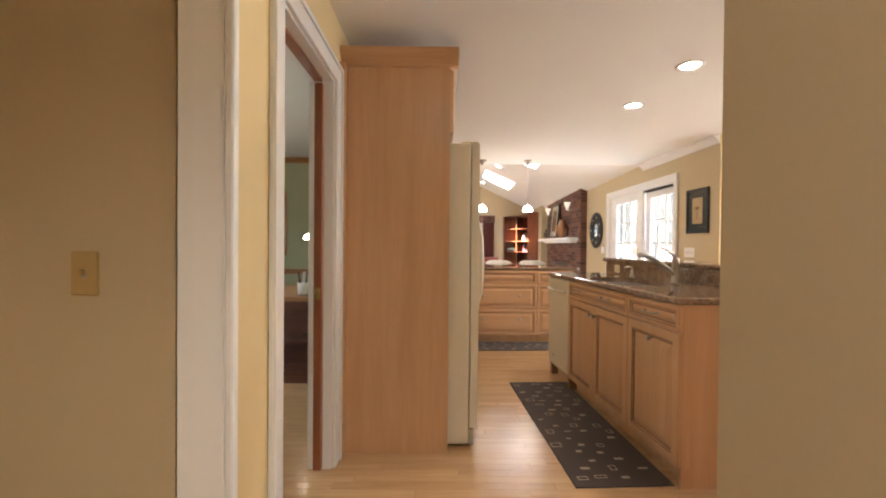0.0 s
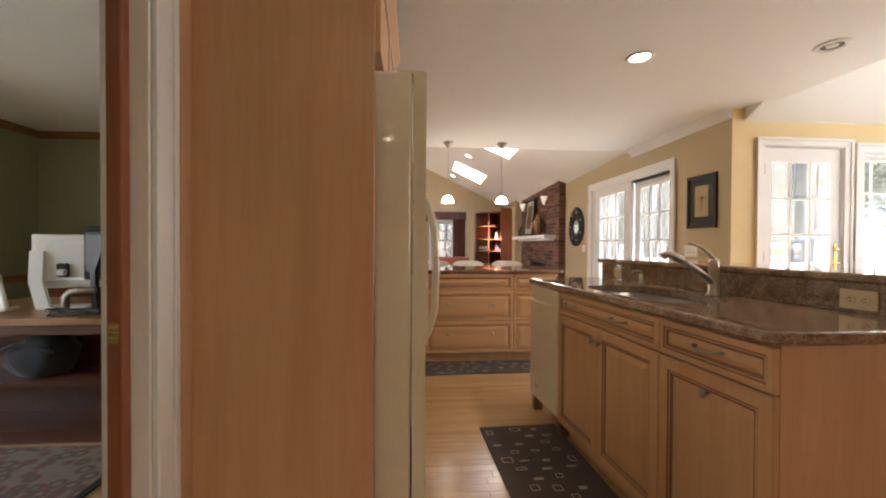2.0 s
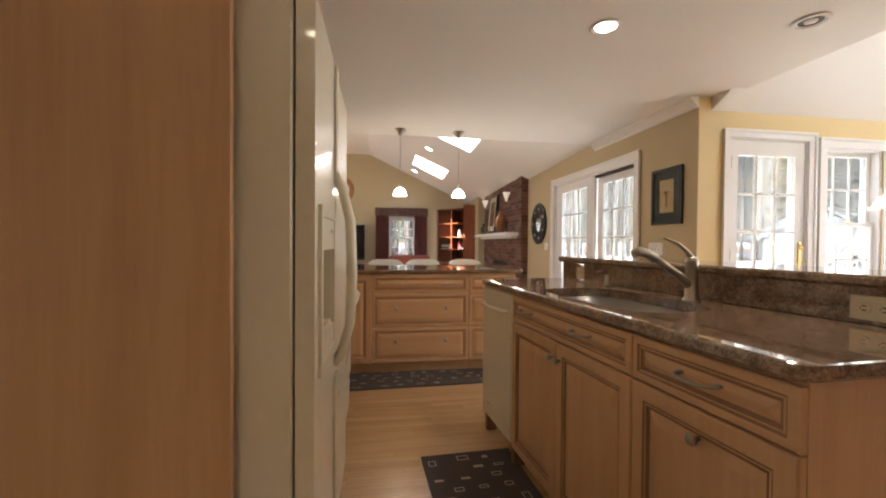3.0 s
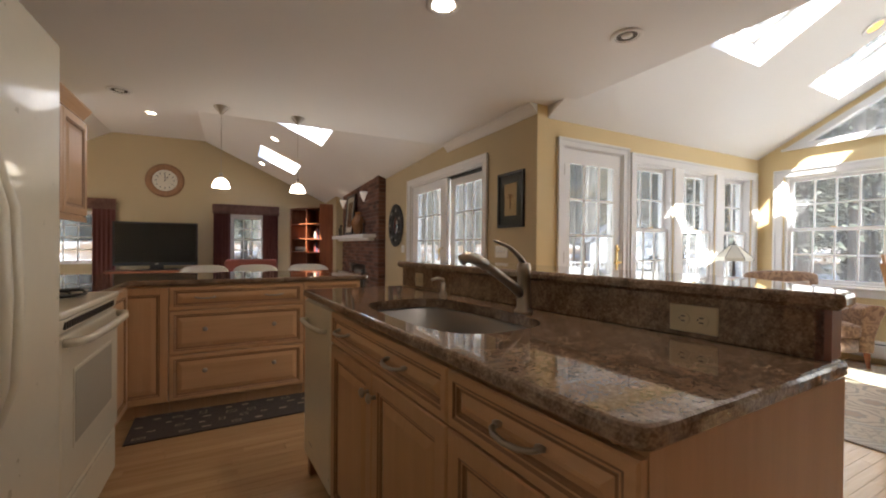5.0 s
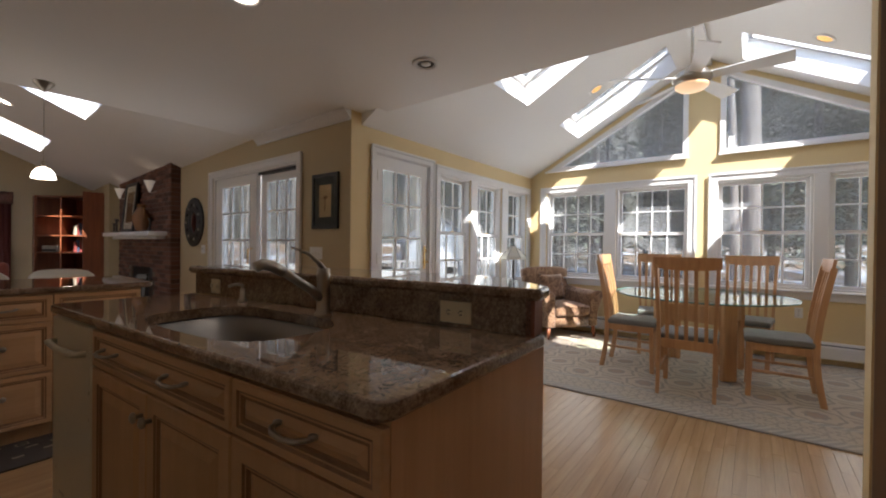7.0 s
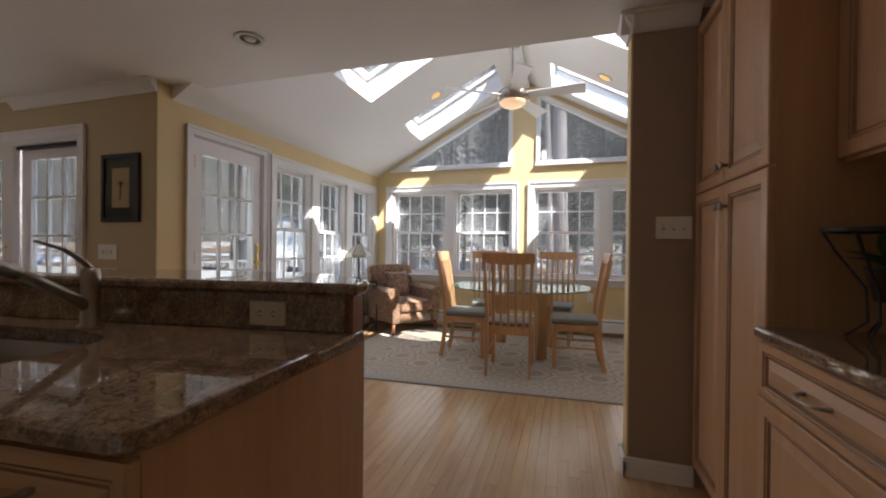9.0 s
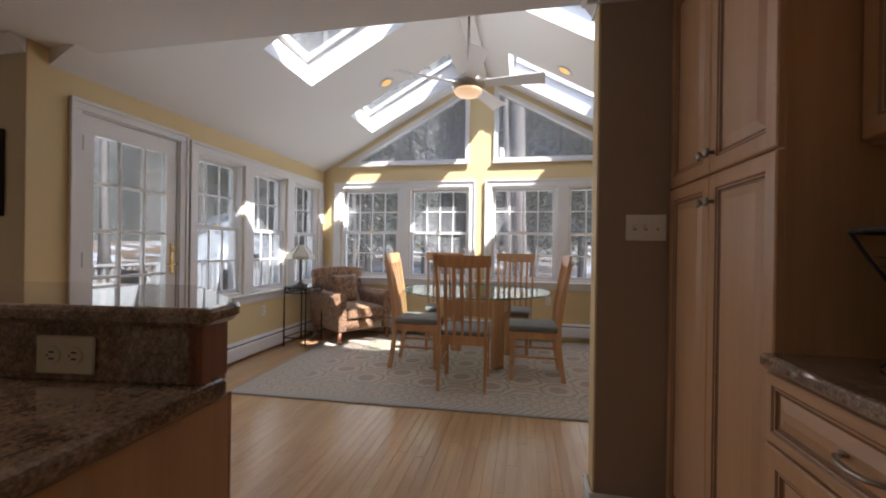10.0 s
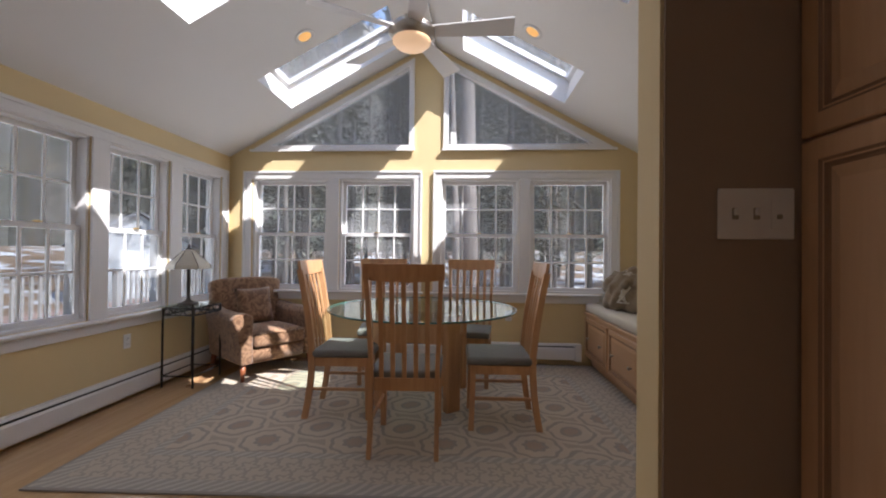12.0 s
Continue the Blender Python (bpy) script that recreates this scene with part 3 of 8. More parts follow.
trim("trim_chair_rail", bm, "stained wooden chair rail in the office", "chair rail", M_TRIMWOOD)


def baseboard(name, *boxes):
    bm = fresh()
    for b in boxes:
        box(bm, *b, 0.0, 0.085, 0.003)
        x0, x1, y0, y1 = b
        s = 0.005
        if x1 - x0 < y1 - y0:
            box(bm, x0 + s, x1 - s, y0, y1, 0.085, 0.105, 0.004)
        else:
            box(bm, x0, x1, y0 + s, y1 - s, 0.085, 0.105, 0.004)
    return trim(name, bm, "white painted baseboard", "baseboard")


baseboard("baseboard_stub", (3.150, 3.171, 0.80, 1.125), (3.150, 3.31, 1.106, 1.126), (3.301, 3.32, 0.2, 1.126))
baseboard("baseboard_patio", (PAT - 0.018, PAT - 0.001, NWALL + 0.0, 5.05), (PAT - 0.018, PAT - 0.001, 7.16, 8.28))
baseboard("baseboard_office", (HALLW + 0.001, HALLW + 0.016, 1.22, 1.345))
baseboard("baseboard_far", (-3.7, 1.9, FAM_N - 0.018, FAM_N - 0.001))


# ---------------------------------------------------------------- windows and doors
def sash(bm, x0, x1, z0, z1, y0, y1, rail=0.035):
    for a in ((x0, x0 + rail, z0, z1), (x1 - rail, x1, z0, z1), (x0 + rail, x1 - rail, z0, z0 + rail), (x0 + rail, x1 - rail, z1 - rail, z1)):
        box(bm, a[0], a[1], y0, y1, a[2], a[3])


def lights(root, x0, x1, z0, z1, cols, rows, y, bar=0.018, depth=0.018, glass=None):
    """Muntins and panes of one glazed field; each pane and bar is an object."""
    w, h = (x1 - x0) / cols, (z1 - z0) / rows
    for i in range(1, cols):
        part("muntin", a_box(x0 + i * w - bar / 2, x0 + i * w + bar / 2, y - depth / 2, y + depth / 2, z0, z1, 0.003), M_TRIM, root)
    for j in range(1, rows):
        part("muntin", a_box(x0, x1, y - depth / 2 + 0.001, y + depth / 2 - 0.001, z0 + j * h - bar / 2, z0 + j * h + bar / 2, 0.003), M_TRIM, root)
    me = None
    for i in range(cols):
        for j in range(rows):
            if me is None:
                ob = part("pane", a_box(-w / 2, w / 2, -0.002, 0.002, -h / 2, h / 2), glass or M_PANE, root)
                me = ob.data
            else:
                ob = new("pane", me)
                ob.parent = root
            ob.location = (x0 + (i + 0.5) * w, y, z0 + (j + 0.5) * h)
            ob.visible_shadow = False


def double_hung(name, axis, face, out, u0, u1, z0, z1, cols, label):
    root = new(name)
    root.matrix_world = oriented(axis, face, out)
    tagged(root, label, "window", "", "structure")
    flip = (axis == 1 and out < 0) or (axis == 0 and out > 0)
    x0, x1 = (-u1, -u0) if flip else (u0, u1)
    bm = fresh()
    sash(bm, x0, x1, z0, z1, 0.012, 0.165, 0.022)
    part("window_frame", bm, M_TRIM, root)
    xm0, xm1 = x0 + 0.022, x1 - 0.022
    zm = (z0 + z1) / 2
    for a, b, y in ((zm - 0.018, z1 - 0.022, 0.105), (z0 + 0.022, zm + 0.018, 0.065)):
        bm = fresh()
        sash(bm, xm0, xm1, a, b, y - 0.018, y + 0.018, 0.036)
        part("sash", bm, M_TRIM, root)
        lights(root, xm0 + 0.036, xm1 - 0.036, a + 0.036, b - 0.036, cols, 2, y, glass=M_PANE_DIM if axis == 1 else None)
    part("sash_lock", a_box((x0 + x1) / 2 - 0.025, (x0 + x1) / 2 + 0.025, 0.03, 0.055, zm + 0.019, zm + 0.032, 0.004), M_BRASS, root)
    return root


def casing(name, axis, face, out, u0, u1, z0, z1, posts, stool, label, width=0.085):
    """Flat boards with a raised outer bead round a group of openings."""
    flip = (axis == 1 and out < 0) or (axis == 0 and out > 0)
    m = oriented(axis, face, out)
    bm = fresh()

    def b(a0, a1, c0, c1, d0=-0.020, d1=-0.001, bv=0.003):
        if flip:
            a0, a1 = -a1, -a0
        box(bm, a0, a1, d0, d1, c0, c1, bv)
    b(u0, u1, z1 - width, z1)
    b(u0 - 0.008, u1 + 0.008, z1 - 0.022, z1 + 0.004, -0.032, -0.0205)
    b(u0, u0 + width, z0, z1 - width)
    b(u1 - width, u1, z0, z1 - width)
    b(u0 - 0.008, u0 + 0.016, z0, z1 - 0.022, -0.032, -0.0205)
    b(u1 - 0.016, u1 + 0.008, z0, z1 - 0.022, -0.032, -0.0205)
    for p, q in posts:
        b(p, q, z0, z1 - width)
    if stool:
        b(u0 - 0.03, u1 + 0.03, z0 - 0.026, z0 - 0.001, -0.060, -0.001, 0.006)
        b(u0, u1, z0 - 0.105, z0 - 0.027)
    bmesh.ops.transform(bm, matrix=m, verts=bm.verts)
    bmesh.ops.recalc_face_normals(bm, faces=bm.faces)
    return trim(name, bm, label, "window casing")


for i, (a, b) in enumerate(NWIN):
    double_hung(f"window_{i + 1}", 1, NWALL, 1, a, b, 0.68, 2.03, 3, "white double-hung window with divided panes")
casing("trim_casing_north", 1, NWALL, 1, 4.262, 6.60, 0.68, 2.105, [(4.965, 5.105), (5.74, 5.885)], True, "white casing round three windows")
for i, (a, b) in enumerate(EWIN):
    double_hung(f"window_{i + 4}", 0, EWALL, 1, a, b, 0.77, 2.03, 4, "white double-hung window with divided panes")
casing("trim_casing_east", 0, EWALL, 1, 2.075, 4.115, 0.77, 2.11, [(3.01, 3.14)], True, "white casing round a pair of windows")
casing("trim_casing_east_two", 0, EWALL, 1, -0.07, 1.935, 0.77, 2.11, [(0.875, 0.995)], True, "white casing round a pair of windows")
casing("trim_casing_south", 1, SWALL, -1, 6.14, 6.55, 0.75, 2.11, [], True, "white casing round the seat windows")
double_hung("window_10", 1, FAM_N, 1, 0.72, 1.42, 0.74, 1.82, 3, "white window between burgundy curtains")
double_hung("window_11", 1, FAM_N, 1, -2.55, -1.75, 0.74, 1.82, 3, "white window between burgundy curtains")
# the next two windows are unseen, added to bring daylight into both rooms
double_hung("window_12", 0, -3.80, -1, 6.5, 9.8, 0.3, 2.0, 6, "unseen white window added to light the family room")
double_hung("window_13", 0, -3.85, -1, 1.45, 2.75, 0.65, 2.02, 4, "unseen white window added to light the office")
casing("trim_casing_far", 1, FAM_N, 1, 0.65, 1.49, 0.74, 1.89, [], True, "white casing round a window")

# triangular gable windows
for k, s in enumerate((1, -1)):
    y0 = RIDGE + s * 0.165
    ylow = RIDGE + s * (NWALL - RIDGE - (2.35 - EAVE + GAP) / SLOPE)
    outer = [(y0, 2.35), (ylow, 2.35), (y0, roof(y0) - GAP)]
    w = 0.055
    inner = [(y0 + s * w, 2.35 + w), (ylow - s * 0.24, 2.35 + w), (y0 + s * w, roof(y0) - GAP - w * 1.75)]
    root = tagged(new(f"window_{14 + k}"), "triangular fixed gable window in white frame", "window", "", "structure")
    bm = fresh()
    for x0, x1, o, i in ((EWALL - 0.022, EWALL + 0.1, outer, inner),):
        a = [[bm.verts.new((x, *p)) for p in q] for q in (o, i) for x in (x0, x1)]
        o0, o1, i0, i1 = a
        for n in range(3):
            m = (n + 1) % 3
            bm.faces.new((o0[n], o0[m], i0[m], i0[n]))
            bm.faces.new((o1[n], o1[m], i1[m], i1[n]))
            bm.faces.new((i0[n], i0[m], i1[m], i1[n]))
            bm.faces.new((o0[n], o0[m], o1[m], o1[n]))
    bmesh.ops.recalc_face_normals(bm, faces=bm.faces)
    part("window_frame", bm, M_TRIM, root)
    bm = fresh()
    prism(bm, [(y0 - s * 0.012, 2.335), (y0 - s * 0.012, 2.36), (ylow - s * 0.0, 2.36), (ylow, 2.335)], 0, EWALL - 0.045, EWALL - 0.0225)
    part("window_sill", bm, M_TRIM, root)
    ob = part("pane", prism(fresh(), inner, 0, EWALL + 0.05, EWALL + 0.056), M_PANE_GABLE, root)
    if s < 0:
        part("sensor", a_box(EWALL + 0.030, EWALL + 0.048, 1.695, 1.755, 2.43, 2.56, 0.004), M_WHITEP, root, "small white plastic sensor on the glass")
    ob.visible_shadow = False

# skylights: frame and glass at the top of each well
for k, (holes, s) in enumerate(((SKY_N, 1), (SKY_S, -1))):
    for j, (x0, x1, ya, yb) in enumerate(holes):
        root = tagged(new(f"window_{16 + 2 * k + j}"), "skylight in a white plastered well", "skylight", "", "structure")
        bm = fresh()
        q = lambda y, d: (y + s * 0.05, roof(y) + d - 0.06)
        for xa, xb, p, r in ((x0 - 0.03, x0 + 0.035, ya - 0.03, yb + 0.03), (x1 - 0.035, x1 + 0.03, ya - 0.03, yb + 0.03), (x0 + 0.035, x1 - 0.035, ya - 0.03, ya + 0.035), (x0 + 0.035, x1 - 0.035, yb - 0.035, yb + 0.03)):
            prism(bm, [q(p, 0.284), q(r, 0.284), q(r, 0.34), q(p, 0.34)], 0, xa, xb)
        part("window_frame", bm, M_TRIM, root)
        ob = part("pane", prism(fresh(), [q(ya, 0.31), q(yb, 0.31), q(yb, 0.316), q(ya, 0.316)], 0, x0, x1), M_SKYPANE, root)
        ob.visible_shadow = False
for j, (x0, x1, ya, yb) in enumerate(FAM_SKY):
    root = tagged(new(f"window_{20 + j}"), "skylight in the family room slope", "skylight", "", "structure")
    bm = fresh()
    for xa, xb, p, r in ((x0 - 0.03, x0 + 0.035, ya, yb), (x1 - 0.035, x1 + 0.03, ya, yb)):
        prism(bm, [(xa, fam_east(xa, p) + 0.255), (xb, fam_east(xb, p) + 0.255), (xb, fam_east(xb, p) + 0.31), (xa, fam_east(xa, p) + 0.31)], 1, p, r)
    part("window_frame", bm, M_TRIM, root)


# glazed doors
def door_leaf(root, x0, x1, z0, z1, gx0, gx1, gz0, gz1, cols, rows, y=0.05, t=0.045):
    bm = fresh()
    for a in ((x0, gx0, z0, z1), (gx1, x1, z0, z1), (gx0, gx1, z0, gz0), (gx0, gx1, gz1, z1)):
        box(bm, a[0], a[1], y, y + t, a[2], a[3])
    part("door_slab", bm, M_TRIM, root)
    lights(root, gx0, gx1, gz0, gz1, cols, rows, y + t / 2, 0.02, 0.034, M_PANE_DIM)


door = new("door_1")
door.matrix_world = oriented(1, NWALL, 1)
tagged(door, "white french door with divided glass, closed", "door", "", "structure")
bm = fresh()
sash(bm, 3.375, 4.16, -0.03, 2.075, 0.0, 0.165, 0.016)
part("door_frame", bm, M_TRIM, door)
door_leaf(door, 3.393, 4.142, 0.02, 2.057, 3.48, 4.05, 0.30, 1.93, 3, 5, 0.012)
part("threshold", a_box(3.375, 4.16, -0.02, 0.16, 0.0, 0.018, 0.004), M_TRIMWOOD, door)
for z in (0.32, 1.08, 1.86):
    part("hinge", a_box(3.384, 3.398, -0.012, 0.012, z - 0.05, z + 0.05, 0.002), M_PEWTER, door, "dark steel hinge")
plate = part("lock_plate", a_box(4.085, 4.115, 0.002, 0.0115, 0.95, 1.20, 0.004), M_BRASS, door, "tall brass lock plate")
part("door_lever", tube(fresh(), [(4.10, 0.005, 1.03), (4.10, -0.045, 1.03), (4.07, -0.055, 1.03), (4.0, -0.052, 1.025)], 0.009), M_BRASS, door, "brass lever handle", True)
part("deadbolt", lathe(fresh(), [(0, 0), (0.02, 0), (0.022, 0.01), (0.015, 0.016), (0, 0.016)], 14), M_BRASS, door, "", True).matrix_local = Matrix.Translation((4.10, 0.002, 1.15)) @ pose(0, 0, 0, 90)
casing("trim_casing_door", 1, NWALL, 1, 3.315, 4.222, 0.0, 2.135, [], False, "white door casing", 0.068)

slider = new("door_2")
slider.matrix_world = oriented(0, PAT, 1)
tagged(slider, "white gliding patio door with divided glass", "patio door", "", "structure")
bm = fresh()
sash(bm, -7.06, -5.13, -0.03, 2.045, 0.0, 0.155, 0.03)
part("door_frame", bm, M_TRIM, slider)
door_leaf(slider, -5.98, -5.16, 0.02, 2.012, -5.86, -5.27, 0.26, 1.90, 3, 5, 0.075)
door_leaf(slider, -7.03, -5.99, 0.02, 2.012, -6.86, -6.14, 0.26, 1.90, 3, 5, 0.02)
# black strip put in the gap where the near leaf sits deeper
part("gap_strip", a_box(-5.975, -5.165, 0.03, 0.070, 1.982, 2.012, 0.004), M_BLACK, slider, "black strip drawn for the gap above the near leaf")
part("door_handle", tube(fresh(), [(-6.07, 0.018, 0.93), (-6.07, -0.035, 0.95), (-6.07, -0.035, 1.13), (-6.07, 0.018, 1.15)], 0.009), M_BRASS, slider, "brass pull handle", True)
casing("trim_casing_patio", 0, PAT, 1, 5.045, 7.15, 0.0, 2.118, [], False, "white casing round the patio door", 0.08)

# office doorway: casing, jamb and the pocketing door edge
bm = fresh()
for x in (HALLW + 0.001, ):
    box(bm, x, x + 0.018, 1.345, 1.432, 0.0, 2.13, 0.003)
    box(bm, x, x + 0.018, 2.143, 2.230, 0.0, 2.13, 0.003)
    box(bm, x, x + 0.018, 1.432, 2.143, 2.043, 2.13, 0.003)
    box(bm, x + 0.0185, x + 0.028, 1.340, 1.362, 0.0, 2.135, 0.003)
    box(bm, x + 0.0185, x + 0.028, 2.213, 2.235, 0.0, 2.135, 0.003)
    box(bm, x + 0.0185, x + 0.028, 1.362, 2.213, 2.112, 2.135, 0.003)
box(bm, HALLW - 0.128, HALLW - 0.0, 1.4305, 1.442, 0.0, 2.0445)
box(bm, HALLW - 0.128, HALLW - 0.0, 2.133, 2.1445, 0.0, 2.0445)
box(bm, HALLW - 0.128, HALLW - 0.0, 1.442, 2.133, 2.033, 2.0445)
trim("trim_office_door", bm, "white casing and jamb of the office doorway", "door casing")
leaf = new("door_3")
tagged(leaf, "cherry-stained pocket door slid into the wall", "door", "", "structure")
part("door_slab", a_box(HALLW - 0.090, HALLW - 0.048, 2.098, 2.1325, 0.01, 2.015, 0.003), M_CHERRY, leaf)
part("track", a_box(HALLW - 0.090, HALLW - 0.048, 1.443, 2.0975, 2.018, 2.0325), M_CHERRY, leaf)
part("strike_plate", a_box(HALLW - 0.082, HALLW - 0.056, 2.0955, 2.0975, 0.90, 0.96, 0.0), M_BRASS, leaf, "small brass latch")

# cased opening at the hall end
bm = fresh()
box(bm, -0.575, -0.452, 1.064, 1.084, 0.0, 2.2, 0.003)
box(bm, -0.452, -0.425, 1.058, 1.088, 0.0, 2.2, 0.008, 0, 2)
trim("trim_hall_casing", bm, "wide white casing at the hall opening", "door casing")


# ---------------------------------------------------------------- cabinets
def panel_front(w, h, t=0.02, stile=0.055, raised=True):
    """A framed front with a glazed groove; local x 0..w, z 0..h, its face at y = -t."""
    s = min(stile, w * 0.28, h * 0.28)
    loops = [(0, 0.0), (0, -t + 0.004), (0.004, -t), (s - 0.014, -t), (s - 0.008, -t + 0.004), (s - 0.004, -t + 0.004), (s, -t + 0.009)]
    dark = {4, 6}
    if raised:
        loops += [(s + 0.006, -t + 0.010), (s + 0.034, -t + 0.002), (s + 0.037, -t + 0.002)]
        dark |= {7}
    else:
        loops += [(s + 0.006, -t + 0.010)]
    bm = fresh()
    rings = []
    for d, y in loops:
        d = min(d, w / 2 - 0.004, h / 2 - 0.004)
        rings.append([bm.verts.new(c) for c in ((d, y, d), (w - d, y, d), (w - d, y, h - d), (d, y, h - d))])
    for i, (a, b) in enumerate(zip(rings, rings[1:])):
        for j in range(4):
            f = bm.faces.new((a[j], a[(j + 1) % 4], b[(j + 1) % 4], b[j]))
            f.material_index = 1 if i + 1 in dark else 0
    bm.faces.new(rings[-1])
    bm.faces.new(rings[0][::-1])
    bmesh.ops.recalc_face_normals(bm, faces=bm.faces)
    return bm


def arch_pull(length=0.11):
    h = length / 2
    pts = [(-h, 0, 0), (-h * 0.93, -0.016, 0), (-h * 0.6, -0.028, -0.002), (0, -0.033, -0.003), (h * 0.6, -0.028, -0.002), (h * 0.93, -0.016, 0), (h, 0, 0)]
    bm = tube(fresh(), pts, 0.0065, 8, None, 0.8)
    for sgn in (-1, 1):
        lathe(bm, [(0, 0), (0.011, 0), (0.010, 0.006), (0, 0.008)], 10, sgn * h, 0)
    return bm


def knob_mesh():
    return lathe(fresh(), [(0, 0), (0.007, 0), (0.006, 0.014), (0.015, 0.019), (0.016, 0.025), (0.010, 0.030), (0, 0.031)], 14)


_pull, _knob = [], []


def pull(parent, x, z, y=-0.02):
    if not _pull:
        ob = part("handle", arch_pull(), M_NICKEL, parent, "brushed nickel arched handle", True)
        _pull.append(ob.data)
    else:
        ob = tagged(new("handle", _pull[0]), "brushed nickel arched handle")
        ob.parent = parent
    ob.location = (x, y, z)


def knob(parent, x, z, y=-0.02):
    if not _knob:
        bm = knob_mesh()
        bmesh.ops.rotate(bm, cent=(0, 0, 0), matrix=Matrix.Rotation(radians(90), 3, "X"), verts=bm.verts)
        ob = part("knob", bm, M_NICKEL, parent, "round brushed nickel knob", True)
        _knob.append(ob.data)
    else:
        ob = tagged(new("knob", _knob[0]), "round brushed nickel knob")
        ob.parent = parent
    ob.location = (x, y, z)


def cabinet(name, m, w, h, depth, fronts, label, toe=0.1, z0=0.0, mats=None, hollow=False):
    """fronts: (kind, x0, x1, z0, z1, [pulls], [knobs]) in the unit's own x and z."""
    wood_v, wood_h = mats or (M_MAPLE, M_MAPLEX)
    c = thing(name, m, label, "cabinet")
    bm = fresh()
    if hollow:
        for q in ((0, w, 0, 0.018, z0 + toe, z0 + h), (0, 0.018, 0.0185, depth, z0 + toe, z0 + h), (w - 0.018, w, 0.0185, depth, z0 + toe, z0 + h), (0.0185, w - 0.0185, 0.0185, depth, z0 + toe, z0 + toe + 0.02)):
            box(bm, *q)
    else:
        box(bm, 0, w, 0, depth, z0 + toe, z0 + h, 0.001)
    if toe:
        box(bm, 0.0, w, 0.06, depth, z0, z0 + toe)
    part("body", bm, wood_v, c)
    for kind, a, b, lo, hi, pulls, knobs in fronts:
        g = 0.0015
        f = part("drawer_front" if kind == "drawer" else "door", panel_front(b - a - 2 * g, hi - lo - 2 * g, 0.02, 0.04 if kind == "drawer" else 0.06), [wood_h if kind == "drawer" else wood_v, M_GLAZE], c)
        f.location = (a + g, -0.0005, lo + g)
        for p in pulls:
            pull(f, p[0] - a, p[1] - lo)
        for p in knobs:
            knob(f, p[0] - a, p[1] - lo)
    return c


def slab_with_hole(bm, outer, inner, z0, z1, edge=0.008):
    """A worktop: outline and optional cut-out, with eased edges."""
    def off(pts, d):
        n = len(pts)
        out = []
        for i in range(n):
            p, a, b = Vector(pts[i]), Vector(pts[i - 1]), Vector(pts[(i + 1) % n])
            e1, e2 = (p - a).normalized(), (b - p).normalized()
            nn = Vector((-(e1.y + e2.y), e1.x + e2.x))
            nn = nn.normalized() if nn.length > 1e-6 else Vector((-e1.y, e1.x))
            out.append(p + nn * d)
        return out
    def loop(pts, z):
        return [bm.verts.new((p[0], p[1], z)) for p in pts]
    rows = [loop(off(outer, edge), z0), loop(outer, z0 + edge), loop(outer, z1 - edge), loop(off(outer, edge * 0.35), z1 - edge * 0.3), loop(off(outer, edge), z1)]
    for a, b in zip(rows, rows[1:]):
        n = len(a)
        for i in range(n):
            bm.faces.new((a[i], a[(i + 1) % n], b[(i + 1) % n], b[i]))
    tops = [(rows[-1], rows[0])]
    if inner:
        ra, rb = loop(inner, z0), loop(inner, z1)
        n = len(ra)
        for i in range(n):
            bm.faces.new((ra[i], ra[(i + 1) % n], rb[(i + 1) % n], rb[i]))
    for k in (0, 1):
        ring = rows[-1] if k == 0 else rows[0]
        es = [bm.edges.get((ring[i], ring[(i + 1) % len(ring)])) for i in range(len(ring))]
        if inner:
            rr = rb if k == 0 else ra
            es += [bm.edges.get((rr[i], rr[(i + 1) % len(rr)])) for i in range(len(rr))]
        bmesh.ops.triangle_fill(bm, use_beauty=True, use_dissolve=False, edges=es)
    bmesh.ops.recalc_face_normals(bm, faces=bm.faces)
    return bm


def rounded(pts, radii, n=5):
    """Polygon (counter-clockwise) with rounded corners."""
    out = []
    for i, p in enumerate(pts):
        r = radii[i]
        p, a, b = Vector(p), Vector(pts[i - 1]), Vector(pts[(i + 1) % len(pts)])
        if r <= 0:
            out.append(p)
            continue
        u, v = (a - p).normalized(), (b - p).normalized()
        s, e = p + u * r, p + v * r
        for k in range(n + 1):
            t = k / n
            out.append((1 - t) ** 2 * s + 2 * t * (1 - t) * p + t * t * e)
    return out


CTOP = 0.94
C_S, C_N = Vector((1.26, 1.955)), Vector((1.113, 3.80))          # island counter, front edge
B_S, B_N = Vector((1.885, 1.987)), Vector((1.665, 3.80))          # line of the raised backsplash
AX = (C_N - C_S).normalized()
ISL = Matrix.Translation((C_N.x + 0.03, C_N.y - 0.012, 0)) @ pose(0, 0, 0, 0, 0, -90 + math.degrees(math.atan2(-AX.x, AX.y)))


def isl(x):
    return ISL @ Matrix.Translation((x, 0, 0))


H = CTOP - 0.038
dw = thing("dishwasher", isl(0.02), "cream built-in dishwasher under the granite counter", "dishwasher")
part("body", a_box(0, 0.45, 0.0, 0.5, 0.10, H - 0.002), M_CREAM_DARK, dw)
part("front", a_box(0.004, 0.446, -0.022, -0.001, 0.12, H - 0.006, 0.006), M_CREAM, dw)
part("handle", tube(fresh(), [(0.05, -0.022, 0.80), (0.06, -0.05, 0.80), (0.225, -0.058, 0.797), (0.39, -0.05, 0.80), (0.40, -0.022, 0.80)], 0.011), M_CREAM, dw, "curved cream bar handle", True)
part("badge", a_box(0.10, 0.16, -0.0235, -0.0225, 0.20, 0.212), M_NICKEL, dw)
